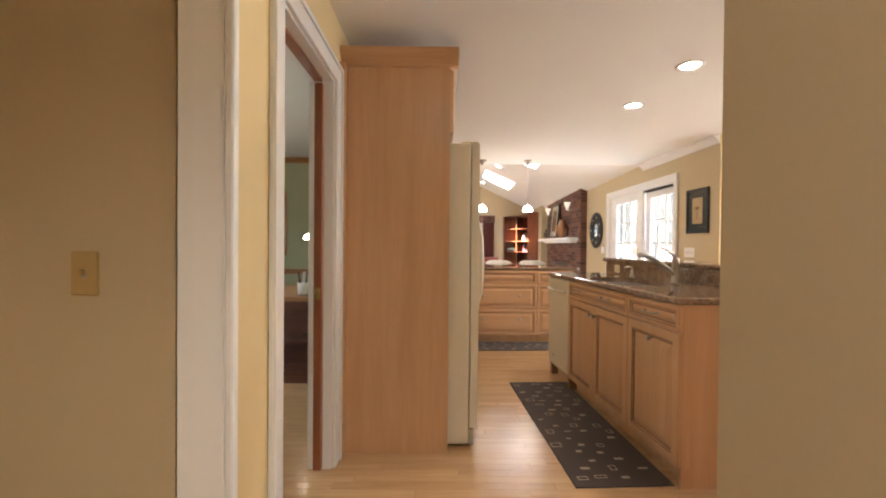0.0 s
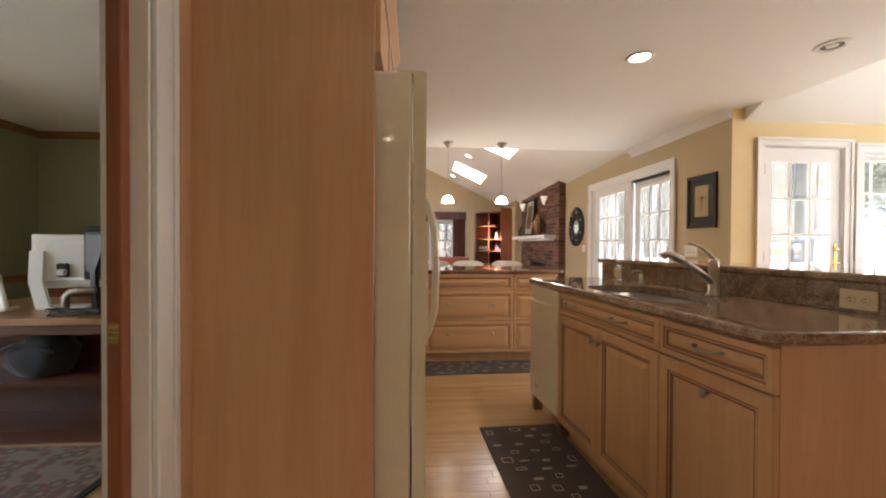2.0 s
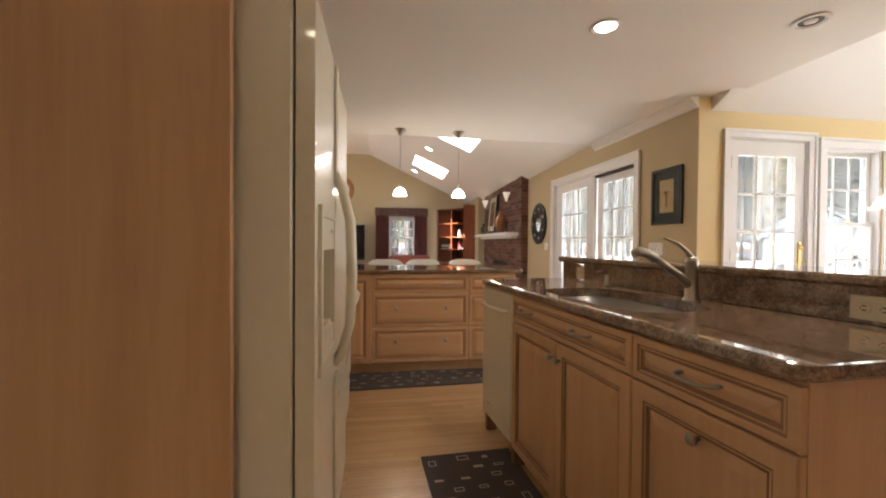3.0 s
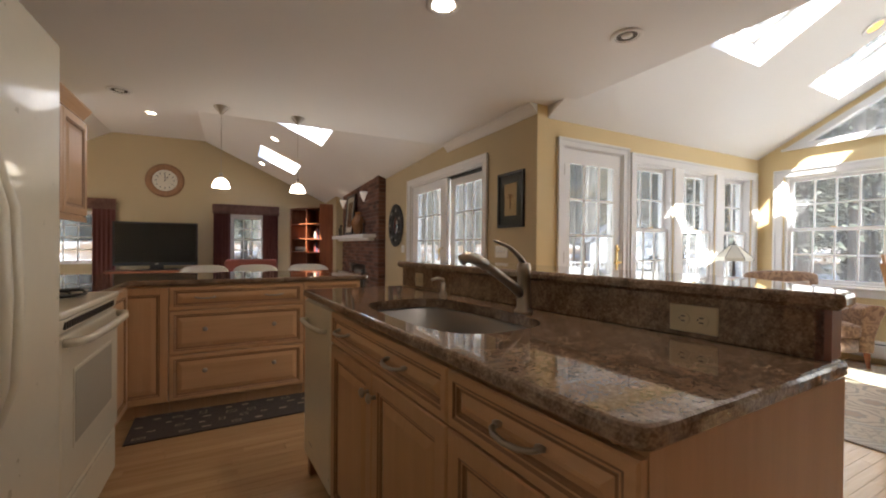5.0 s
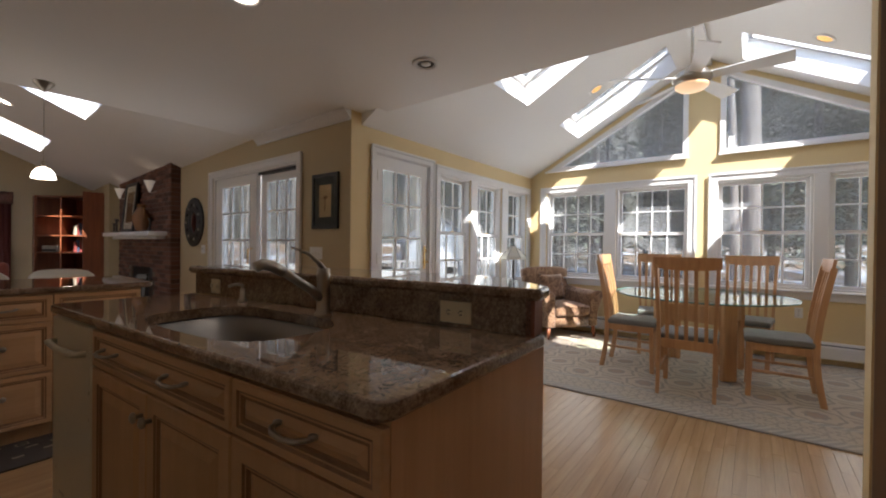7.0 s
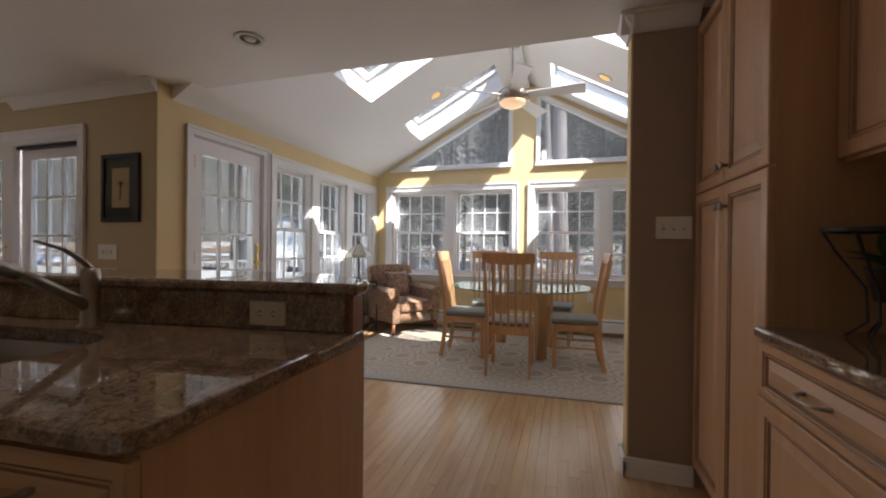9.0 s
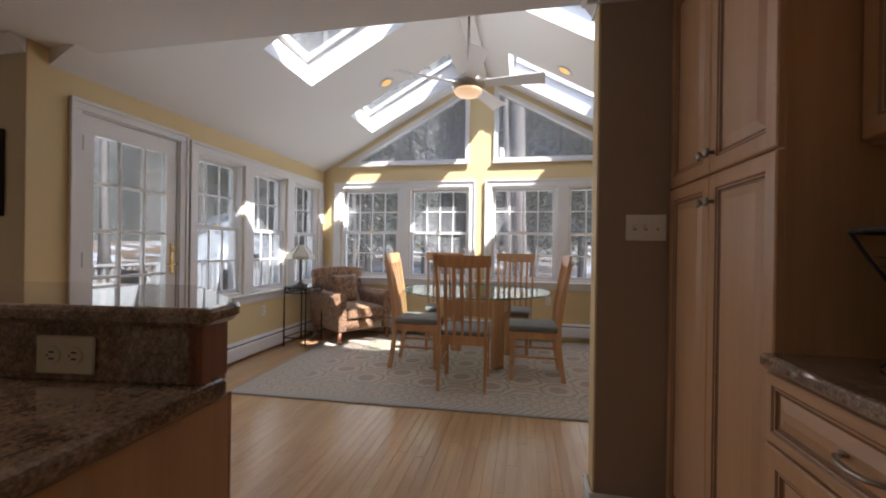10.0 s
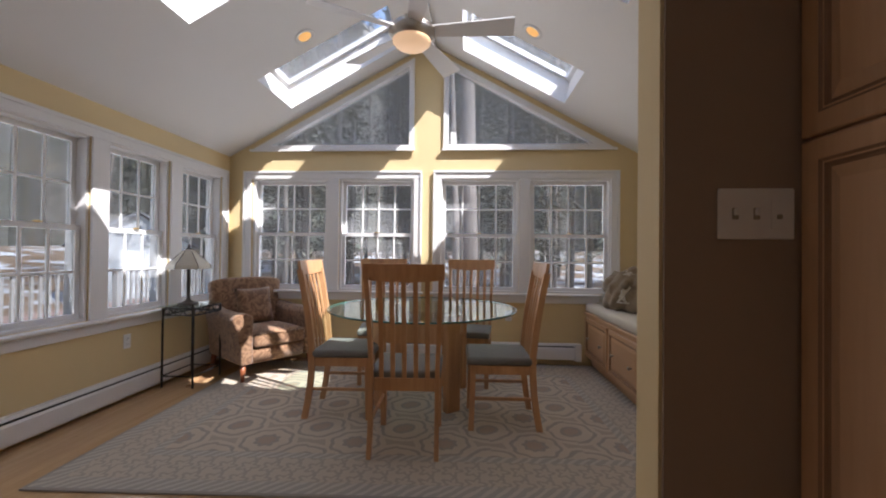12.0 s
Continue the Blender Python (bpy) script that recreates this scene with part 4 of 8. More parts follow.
for x in (0.0, 0.41):
    part("leg", a_box(x, x + 0.04, 0.0, 0.06, 0.0, 0.10), M_GLAZE, dw)
cabinet("base_cabinet", isl(0.475), 0.89, H, 0.44, [
    ("drawer", 0.0, 0.89, H - 0.136, H - 0.006, [(0.16, H - 0.068), (0.62, H - 0.068)], []),
    ("door", 0.0, 0.445, 0.105, H - 0.140, [], [(0.415, H - 0.21)]),
    ("door", 0.445, 0.89, 0.105, H - 0.140, [], [(0.475, H - 0.21)])], "glazed maple sink cabinet with two doors below the granite", hollow=True)
cabinet("base_cabinet", isl(1.367), 0.46, H, 0.50, [
    ("drawer", 0.0, 0.46, H - 0.136, H - 0.006, [(0.23, H - 0.068)], []),
    ("door", 0.0, 0.46, 0.105, H - 0.140, [], [(0.235, H - 0.21)])], "glazed maple cabinet with one drawer over a door")
end = thing("end_panel", Matrix.Identity(4), "flat maple panel closing the island's end", "panel")
bm = fresh()
s0 = C_S + Vector((0.028, 0.014))
prism(bm, [(s0.x, s0.y), (B_S.x + 0.066, B_S.y + 0.0), (B_S.x + 0.066, B_S.y + 0.018), (s0.x + 0.0, s0.y + 0.015)], 2, 0.0, H - 0.001)
part("panel", bm, M_MAPLE, end)

# raised bar: low wall, granite splash and the bar top
BX = (B_N - B_S).normalized()
BE = Vector((BX.y, -BX.x))                                        # towards the sunroom


def bar_quad(a, b, s, n):
    """Plan corners between offsets a..b east of the splash line, run from s past the south end to n past the north."""
    p0, p1 = B_S - BX * s, B_N + BX * n
    return [tuple(p0 + BE * a), tuple(p0 + BE * b), tuple(p1 + BE * b), tuple(p1 + BE * a)]


bar = thing("raised_bar", Matrix.Identity(4), "raised breakfast bar with brown granite top and splash", "breakfast bar")
LEN_B = (B_N - B_S).length


def bar_at(off, along):
    return tuple(B_S + BE * off + BX * along)


# shallow cabinet under the bar, with an angled door at its south-east corner
part("bar_cabinet", prism(fresh(), [bar_at(0.022, 0.027), bar_at(0.088, 0.027), bar_at(0.335, 0.285), bar_at(0.335, LEN_B - 0.01), bar_at(0.022, LEN_B - 0.01)], 2, 0.0, 1.046), M_MAPLE, bar, "maple cabinet under the bar")
DIAG = Vector(bar_at(0.335, 0.285)) - Vector(bar_at(0.088, 0.027))
front = part("angled_door", panel_front(DIAG.length - 0.03, 0.90, 0.018, 0.05), [M_MAPLE, M_GLAZE], bar, "angled maple door")
front.matrix_world = Matrix.Translation((*(Vector(bar_at(0.088, 0.027)) + DIAG.normalized() * 0.015), 0.11)) @ Matrix.Rotation(math.atan2(DIAG.y, DIAG.x), 4, "Z")
knob(front, DIAG.length - 0.065, 0.78)
for k in range(3):
    w = (LEN_B - 0.31) / 3
    door = part("bar_door", panel_front(w - 0.006, 0.90, 0.018, 0.05), [M_MAPLE, M_GLAZE], bar)
    door.matrix_world = Matrix.Translation((*bar_at(0.3355, 0.29 + k * w), 0.11)) @ Matrix.Rotation(math.atan2(BX.y, BX.x), 4, "Z")
    knob(door, 0.04, 0.78)
part("end_strip", prism(fresh(), bar_quad(0.0665, 0.0885, 0.0, 0.026 - LEN_B), 2, 0.0, CTOP - 0.04), M_CHERRY, bar, "dark stained corner strip")
part("backsplash", prism(fresh(), bar_quad(0.0, 0.0215, -0.012, -0.01), 2, CTOP + 0.001, 1.046), M_GRANITE, bar)
part("corner_post", prism(fresh(), bar_quad(0.0, 0.073, -0.0, -1.80), 2, CTOP + 0.0005, 1.046), M_CHERRY, bar, "dark stained end strip")
part("bar_top", slab_with_hole(fresh(), rounded([bar_at(-0.026, -0.022), bar_at(0.088, -0.022), bar_at(0.37, 0.27), bar_at(0.37, LEN_B + 0.02), bar_at(-0.026, LEN_B + 0.02)], (0.02, 0.03, 0.05, 0.03, 0.02)), None, 1.047, 1.082, 0.010), M_GRANITE, bar)

# worktop with the sink cut-out
sink_c, sink_ax = Vector((1.455, 2.87)), AX
sink_nx = Vector((AX.y, -AX.x))
hole = []
for i in range(28):
    a = 2 * math.pi * i / 28
    c, s = math.cos(a), math.sin(a)
    u = 0.36 * math.copysign(abs(c) ** 0.55, c)
    w = 0.20 * math.copysign(abs(s) ** 0.6, s)
    hole.append(tuple(sink_c + sink_ax * u - sink_nx * w))
top = thing("countertop", Matrix.Identity(4), "polished brown granite island countertop with undermount sink cut-out", "countertop")
outline = rounded([tuple(C_S), (B_S.x + 0.055, B_S.y - 0.010), tuple(B_N), tuple(C_N)], (0.05, 0.012, 0.01, 0.04))
part("slab", slab_with_hole(fresh(), outline, hole, CTOP - 0.037, CTOP, 0.009), M_GRANITE, top)

sink = thing("sink", Matrix.Identity(4), "stainless steel undermount kitchen sink", "sink")
bm = fresh()
rows = []
for k, z in ((1.03, CTOP - 0.039), (1.0, CTOP - 0.045), (0.96, CTOP - 0.16), (0.84, CTOP - 0.19), (0.1, CTOP - 0.196)):
    rows.append([bm.verts.new((*(sink_c + (Vector(p) - sink_c) * k), z)) for p in hole])
for a, b in zip(rows, rows[1:]):
    for i in range(28):
        bm.faces.new((a[i], a[(i + 1) % 28], b[(i + 1) % 28], b[i]))
bm.faces.new(rows[-1])
part("bowl", bm, M_STEEL, sink, "", True)
part("drain", lathe(fresh(), [(0, 0.004), (0.03, 0.004), (0.042, 0.001), (0.042, 0)], 18, sink_c.x, sink_c.y), M_PEWTER, sink, "", True).location = (0, 0, CTOP - 0.196)

fa = thing("faucet", Matrix.Translation((1.705, 2.745, CTOP)) @ pose(0, 0, 0, 0, 0, 30), "brushed nickel single-lever kitchen faucet", "faucet")
part("body", lathe(fresh(), [(0, 0), (0.032, 0), (0.032, 0.008), (0.024, 0.014), (0.0225, 0.12), (0.025, 0.15), (0.021, 0.172), (0, 0.178)], 20), M_NICKEL, fa, "", True)
part("spout", tube(fresh(), [(0, 0, 0.055), (-0.05, 0.025, 0.10), (-0.11, 0.055, 0.142), (-0.165, 0.082, 0.178)], 0.0175, 12, 0.014), M_NICKEL, fa, "", True)
part("spray_head", tube(fresh(), [(-0.15, 0.075, 0.168), (-0.185, 0.092, 0.188), (-0.215, 0.107, 0.196), (-0.235, 0.117, 0.186)], 0.019, 12, 0.018), M_PEWTER, fa, "", True)
part("lever", tube(fresh(), [(0.012, -0.006, 0.155), (-0.02, 0.01, 0.195), (-0.06, 0.03, 0.228), (-0.12, 0.06, 0.250)], 0.016, 10, 0.006, 0.6), M_NICKEL, fa, "", True)

soap = thing("soap_dispenser", Matrix.Translation((1.665, 3.28, CTOP)), "small nickel soap dispenser beside the faucet", "soap dispenser")
part("base", lathe(fresh(), [(0, 0), (0.02, 0), (0.018, 0.01), (0.012, 0.02), (0.010, 0.06), (0, 0.06)], 14), M_NICKEL, soap, "", True)
part("spout", tube(fresh(), [(0, 0, 0.055), (0, 0, 0.075), (-0.03, 0, 0.082), (-0.06, 0, 0.075)], 0.007), M_NICKEL, soap, "", True)


M_GOLDP = plain("gold_plastic", (0.42, 0.29, 0.11), 0.45)


def outlet(m, label, w=0.115, h=0.07, mat=None, kind="outlet"):
    o = thing("wall_outlet" if kind == "outlet" else "light_switch", m, label, "outlet" if kind == "outlet" else "switch")
    mat = mat or M_WHITEP
    part("plate", a_box(-w / 2, w / 2, -0.007, 0, -h / 2, h / 2, 0.003), mat, o)
    if kind == "outlet":
        horiz = w > h
        for s in (-1, 1):
            cx, cz = (s * 0.022, 0) if horiz else (0, s * 0.022)
            bm = lathe(fresh(), [(0, 0), (0.0165, 0), (0.0155, 0.003), (0, 0.003)], 16)
            bmesh.ops.rotate(bm, cent=(0, 0, 0), matrix=Matrix.Rotation(radians(90), 3, "X"), verts=bm.verts)
            f = part("socket", bm, mat, o)
            f.location = (cx, -0.007, cz)
            bm = fresh()
            for d in (-0.006, 0.006):
                if horiz:
                    box(bm, -0.005, 0.005, -0.0036, -0.003, d - 0.0016, d + 0.0016)
                else:
                    box(bm, d - 0.0016, d + 0.0016, -0.0036, -0.003, -0.005, 0.005)
            box(bm, -0.010, -0.007, -0.0036, -0.003, -0.002, 0.002) if horiz else box(bm, -0.002, 0.002, -0.0036, -0.003, -0.011, -0.008)
            part("slots", bm, M_BLACK, f)
    else:
        n = max(1, round(w / 0.06))
        for i in range(n):
            x = (i - (n - 1) / 2) * 0.046
            if n == 3 and i == 2 and w < 0.19:
                part("dimmer_plate", a_box(x - 0.016, x + 0.016, -0.009, -0.0071, -0.033, 0.033, 0.001), M_WHITEP, o)
                part("dimmer_slider", a_box(x - 0.004, x + 0.004, -0.016, -0.0091, -0.012, -0.002, 0.001), M_CREAM_DARK, o)
                continue
            part("toggle", a_box(x - 0.005, x + 0.005, -0.019, -0.0072, -0.004, 0.012, 0.002), mat, o)
            part("slot", a_box(x - 0.007, x + 0.007, -0.0078, -0.0071, -0.013, 0.013), M_CREAM_DARK, o)
    return o


def on_splash(y, z):
    k = (y - B_S.y) / (B_N.y - B_S.y)
    p = B_S.lerp(B_N, k) - BE * 0.0005
    return Matrix.Translation((p.x, p.y, z)) @ pose(0, 0, 0, 0, 0, -90 + math.degrees(math.atan2(-BX.x, BX.y)))


outlet(on_splash(2.245, 0.988), "almond double outlet set sideways in the granite splash", mat=M_ALMOND)
outlet(on_splash(3.60, 0.988), "almond outlet at the far end of the granite splash", 0.075, 0.07, M_ALMOND)
outlet(Matrix.Translation((3.171, 0.90, 1.295)) @ pose(0, 0, 0, 0, 0, -90), "white triple switch plate on the tan wall", 0.165, 0.115, M_WHITEP, "switch")
outlet(Matrix.Translation((PAT - 0.001, 4.80, 1.12)) @ pose(0, 0, 0, 0, 0, -90), "white switch plate beside the framed picture", 0.20, 0.115, M_WHITEP, "switch")
outlet(Matrix.Translation((PAT - 0.001, 7.36, 1.12)) @ pose(0, 0, 0, 0, 0, -90), "white switch plate beside the patio door", 0.12, 0.115, M_WHITEP, "switch")
outlet(Matrix.Translation((-0.823, 1.084, 1.104)), "gold single light switch on the hall wall", 0.072, 0.115, M_GOLDP, "switch")
outlet(Matrix.Translation((5.30, NWALL - 0.001, 0.46)), "white outlet under the sunroom windows", 0.07, 0.115)
outlet(Matrix.Translation((EWALL - 0.001, 1.10, 0.52)) @ pose(0, 0, 0, 0, 0, -90), "white outlet under the east windows", 0.07, 0.115)

# ---------------------------------------------------------------- peninsula
PY = 4.865


def pen(x):
    return pose(x, PY, 0)


PT = 0.925
PH = PT - 0.037
cabinet("base_cabinet", pen(0.10), 0.31, PH, 0.58, [("door", 0.0, 0.31, 0.105, PH - 0.01, [], [])], "narrow glazed maple cabinet beside the range")
zs = [0.105, 0.375, 0.645, PH - 0.008]
cabinet("base_cabinet", pen(0.412), 0.86, PH, 0.58, [
    ("drawer", 0, 0.86, 0.105, 0.415, [], [(0.21, 0.30), (0.65, 0.30)]),
    ("drawer", 0, 0.86, 0.418, 0.715, [], [(0.21, 0.585), (0.65, 0.585)]),
    ("drawer", 0, 0.86, 0.718, PH - 0.008, [(0.21, 0.80), (0.65, 0.80)], [])], "wide glazed maple drawer cabinet in the peninsula")
cabinet("base_cabinet", pen(1.274), 0.44, PH, 0.58, [
    ("drawer", 0, 0.44, 0.105, 0.415, [], [(0.22, 0.30)]),
    ("drawer", 0, 0.44, 0.418, 0.715, [], [(0.22, 0.585)]),
    ("drawer", 0, 0.44, 0.718, PH - 0.008, [(0.22, 0.80)], [])], "narrow glazed maple drawer cabinet at the peninsula's end")
ptop = thing("countertop", Matrix.Identity(4), "polished brown granite peninsula counter", "countertop")
part("slab", slab_with_hole(fresh(), rounded([(HALLW + 0.003, 4.17), (0.20, 4.17), (0.20, PY - 0.03), (1.80, PY - 0.03), (1.80, 5.68), (HALLW + 0.003, 5.68)], (0, 0.0, 0.0, 0.10, 0.10, 0)), None, PT - 0.036, PT, 0.009), M_GRANITE, ptop)
cabinet("base_cabinet", pose(0.175, 4.175, 0, 0, 0, 90), 0.66, PH, 0.60, [("door", 0, 0.66, 0.105, PH - 0.01, [], [])], "maple corner cabinet beside the range")

# wall cabinets over the range side
def crown_on(c, w, depth, z, mat):
    bm = fresh()
    prism(bm, [(-0.045, z + 0.075), (-0.045, z + 0.062), (-0.02, z + 0.03), (-0.006, z + 0.008), (-0.006, z), (0.0, z), (0.0, z + 0.075)], 0, -0.0, w)
    part("crown", bm, mat, c)


uc = cabinet("wall_cabinet", pose(-0.095, 3.42, 0, 0, 0, 90), 1.68, 0.635, 0.335, [
    ("door", 0.0, 0.42, 1.345, 1.96, [], []), ("door", 0.42, 0.84, 1.345, 1.96, [], []), ("door", 0.84, 1.26, 1.345, 1.96, [], []), ("door", 1.26, 1.68, 1.345, 1.96, [], [])], "glazed maple wall cabinets with a crown", 0.0, 1.34)
part("light_rail", a_box(0.0, 1.68, -0.018, 0.0, 1.305, 1.339, 0.004), M_MAPLEX, uc)
crown_on(uc, 1.68, 0.335, 1.976, M_MAPLEX)

# ---------------------------------------------------------------- refrigerator and its surround
PX, FY = 0.152, 2.295
fp = thing("fridge_panel", Matrix.Identity(4), "tall flat maple panel beside the refrigerator", "panel")
part("panel", a_box(HALLW + 0.0305, PX, FY, FY + 0.02, 0.0, 2.185, 0.001), M_MAPLE, fp)
bm = fresh()
prism(bm, [(FY - 0.055, 2.275), (FY - 0.055, 2.262), (FY - 0.028, 2.225), (FY - 0.008, 2.20), (FY - 0.008, 2.186), (FY + 0.02, 2.186), (FY + 0.02, 2.275)], 0, HALLW + 0.001, PX + 0.045)
part("crown", bm, M_MAPLEX, fp)
part("scribe", a_box(HALLW + 0.001, HALLW + 0.030, 2.2365, FY + 0.02, 0.0, 2.185), M_MAPLE, fp)
part("side_crown", prism(fresh(), [(PX + 0.05, 2.274), (PX + 0.05, 2.262), (PX + 0.025, 2.225), (PX + 0.006, 2.20), (PX + 0.006, 2.187), (PX, 2.187), (PX, 2.274)], 1, FY + 0.0205, 3.36), M_MAPLE, fp)
ov = cabinet("wall_cabinet", pose(PX, FY + 0.022, 0, 0, 0, 90), 1.0, 0.36, 0.60, [
    ("door", 0.0, 0.5, 1.825, 2.18, [], [(0.46, 1.86)]), ("door", 0.5, 1.0, 1.825, 2.18, [], [(0.54, 1.86)])], "maple cabinet above the refrigerator", 0.0, 1.822)
fr = thing("refrigerator", pose(0.275, 2.345, 0, 0, 0, 90), "cream side-by-side refrigerator with ice dispenser", "refrigerator")
W = 0.93
part("body", a_box(0, W, 0.0, 0.70, 0.03, 1.775, 0.006), M_CREAM, fr)
part("grille", a_box(0.01, W - 0.01, -0.03, -0.001, 0.02, 0.11, 0.004), M_CREAM_DARK, fr)
fd = part("freezer_door", fresh(), M_CREAM, fr)
me = fd.data
bm = fresh()
dx0, dx1, dz0, dz1 = 0.085, 0.335, 0.90, 1.14


def put(u, w, z):
    return (u, -0.052 if w == 0 else -0.006, z)


slab_cells(bm, [0.003, dx0, dx1, 0.438], [0.125, dz0, dz1, 1.775], lambda u, z: not (dx0 < u < dx1 and dz0 < z < dz1), put)
bm.to_mesh(me)
bm.free()
me.materials.clear()
me.materials.append(M_CREAM)
part("dispenser", a_box(dx0 + 0.001, dx1 - 0.001, -0.012, -0.0065, dz0 + 0.001, dz1 - 0.001), M_CREAM_DARK, fr, "recessed water and ice dispenser")
bm = fresh()
sash(bm, dx0 - 0.03, dx1 + 0.03, dz0 - 0.09, dz1 + 0.12, -0.062, -0.0525, 0.029)
box(bm, dx0 - 0.001, dx1 + 0.001, -0.060, -0.0525, dz1 + 0.001, dz1 + 0.09)
box(bm, dx0 - 0.001, dx1 + 0.001, -0.060, -0.0525, dz0 - 0.06, dz0 - 0.001)
part("dispenser_frame", bm, M_CREAM, fr)
part("dispenser_label", a_box(dx0 + 0.16, dx1 - 0.02, -0.0612, -0.0604, dz1 + 0.05, dz1 + 0.062), M_CREAM_DARK, fr)
for x0, x1 in ((0.408, 0.437), (0.4445, 0.470)):
    part("edge_strip", a_box(x0, x1, -0.062, -0.0525, 0.14, 0.70, 0.003), M_CREAM, fr)
    part("edge_strip", a_box(x0, x1, -0.062, -0.0525, 1.40, 1.77, 0.003), M_CREAM, fr)
part("paddle", a_box(dx0 + 0.10, dx0 + 0.2, -0.035, -0.0125, dz0 + 0.14, dz0 + 0.155, 0.003), M_PEWTER, fr)
part("drip_tray", a_box(dx0 + 0.002, dx1 - 0.002, -0.05, -0.0125, dz0 + 0.002, dz0 + 0.012), M_ALMOND, fr)
part("door", a_box(0.445, W - 0.003, -0.052, -0.006, 0.125, 1.775, 0.010, 0, 2), M_CREAM, fr)
for x, s in ((0.422, -1), (0.462, 1)):
    pts = [(x, -0.05, 0.74), (x, -0.075, 0.77), (x + s * 0.006, -0.105, 0.87), (x + s * 0.006, -0.112, 1.05), (x + s * 0.006, -0.105, 1.24), (x, -0.075, 1.36), (x, -0.05, 1.40)]
    part("handle", tube(fresh(), pts, 0.017, 10), M_CREAM, fr, "long curved cream handle", True)
part("hinge_cover", a_box(0.02, 0.10, -0.045, 0.05, 1.7755, 1.79, 0.003), M_CREAM, fr)
part("seam", a_box(0.4385, 0.4445, -0.02, -0.007, 0.125, 1.77), M_BLACK, fr)

# ---------------------------------------------------------------- range
rg = thing("range", pose(0.245, 3.40, 0, 0, 0, 90), "cream free-standing range with an oven window", "range")
part("body", a_box(0, 0.755, 0, 0.64, 0.03, 0.905, 0.003), M_CREAM, rg)
part("cooktop", a_box(-0.004, 0.759, -0.045, 0.64, 0.9055, 0.932, 0.010, 0, 3), M_CREAM, rg)
part("back_guard", a_box(0.0, 0.755, 0.585, 0.64, 0.9325, 1.06, 0.010, 0, 2), M_CREAM, rg)
dd = part("oven_door", a_box(0.008, 0.747, -0.042, -0.001, 0.275, 0.850, 0.012, 0, 2), M_CREAM, rg)
part("window_frame", a_box(0.125, 0.63, -0.0445, -0.0425, 0.425, 0.715, 0.002), M_CREAM, dd)
part("oven_window", a_box(0.14, 0.615, -0.0465, -0.045, 0.44, 0.70, 0.001), M_CREAM_DARK, dd, "grey tinted oven window")
part("handle", tube(fresh(), [(0.03, -0.042, 0.826), (0.04, -0.075, 0.826), (0.12, -0.092, 0.822), (0.3775, -0.098, 0.820), (0.635, -0.092, 0.822), (0.715, -0.075, 0.826), (0.725, -0.042, 0.826)], 0.016, 10), M_CREAM, dd, "bowed cream bar handle", True)
part("drawer", a_box(0.008, 0.747, -0.034, -0.001, 0.05, 0.262, 0.010, 0, 2), M_CREAM, rg)
part("drawer_lip", a_box(0.10, 0.655, -0.044, -0.0345, 0.225, 0.25, 0.004), M_CREAM, rg)
part("vent_strip", prism(fresh(), [(-0.001, 0.856), (-0.030, 0.856), (-0.040, 0.904), (-0.001, 0.904)], 0, 0.005, 0.75), M_CREAM, rg)
bm = fresh()
for i in range(26):
    box(bm, 0.06 + i * 0.0245, 0.072 + i * 0.0245, -0.0405, -0.030, 0.868, 0.894)
part("vents", bm, M_BLACK, rg, "row of dark vent slots")
for x in (0.19, 0.56):
    for y in (0.14, 0.43):
        part("burner", lathe(fresh(), [(0, 0), (0.085, 0), (0.088, 0.006), (0.03, 0.012), (0, 0.012)], 18, x, y), M_IRON, rg, "black burner").location = (0, 0, 0.9325)
        bm = fresh()
        for a in range(4):
            c, q = 0.105 * math.cos(a * math.pi / 4), 0.105 * math.sin(a * math.pi / 4)
            tube(bm, [(x - c, y - q, 0.948), (x - c * 0.9, y - q * 0.9, 0.960), (x + c * 0.9, y + q * 0.9, 0.960), (x + c, y + q, 0.948)], 0.005, 6)
        tube(bm, [(x + 0.105 * math.cos(q * math.pi / 8), y + 0.105 * math.sin(q * math.pi / 8), 0.944) for q in range(17)], 0.006, 6)
        part("grate", bm, M_IRON, rg, "black pan support")
spoon = thing("spoon_rest", pose(0.14, 4.02, 0.9325, 0, 0, 25), "pale yellow spoon rest on the cooktop", "spoon rest")
part("dish", lathe(fresh(), [(0, 0.004), (0.045, 0.004), (0.062, 0.022), (0.066, 0.022), (0.05, 0.0), (0, 0.0)], 18), M_ALMOND, spoon, "", True)
plate = thing("dinner_plate", pose(0.06, 3.63, 0.966), "white plate lying on the pan support", "plate")
part("plate", lathe(fresh(), [(0, 0.0), (0.07, 0.0), (0.115, 0.014), (0.113, 0.018), (0.07, 0.005), (0, 0.005)], 24), M_WHITEP, plate, "", True)

# ---------------------------------------------------------------- south side: pantry, counter, upper cabinet
PF = 0.785
cabinet("pantry_cabinet", pose(3.168, PF, 0, 0, 0, 180), 0.75, 2.30, 0.60, [
    ("door", 0.0, 0.375, 0.11, 1.455, [], [(0.345, 1.36)]), ("door", 0.375, 0.75, 0.11, 1.455, [], [(0.405, 1.36)]),
    ("door", 0.0, 0.375, 1.46, 2.285, [], [(0.345, 1.525)]), ("door", 0.375, 0.75, 1.46, 2.285, [], [(0.405, 1.525)])], "tall glazed maple pantry with four raised-panel doors")
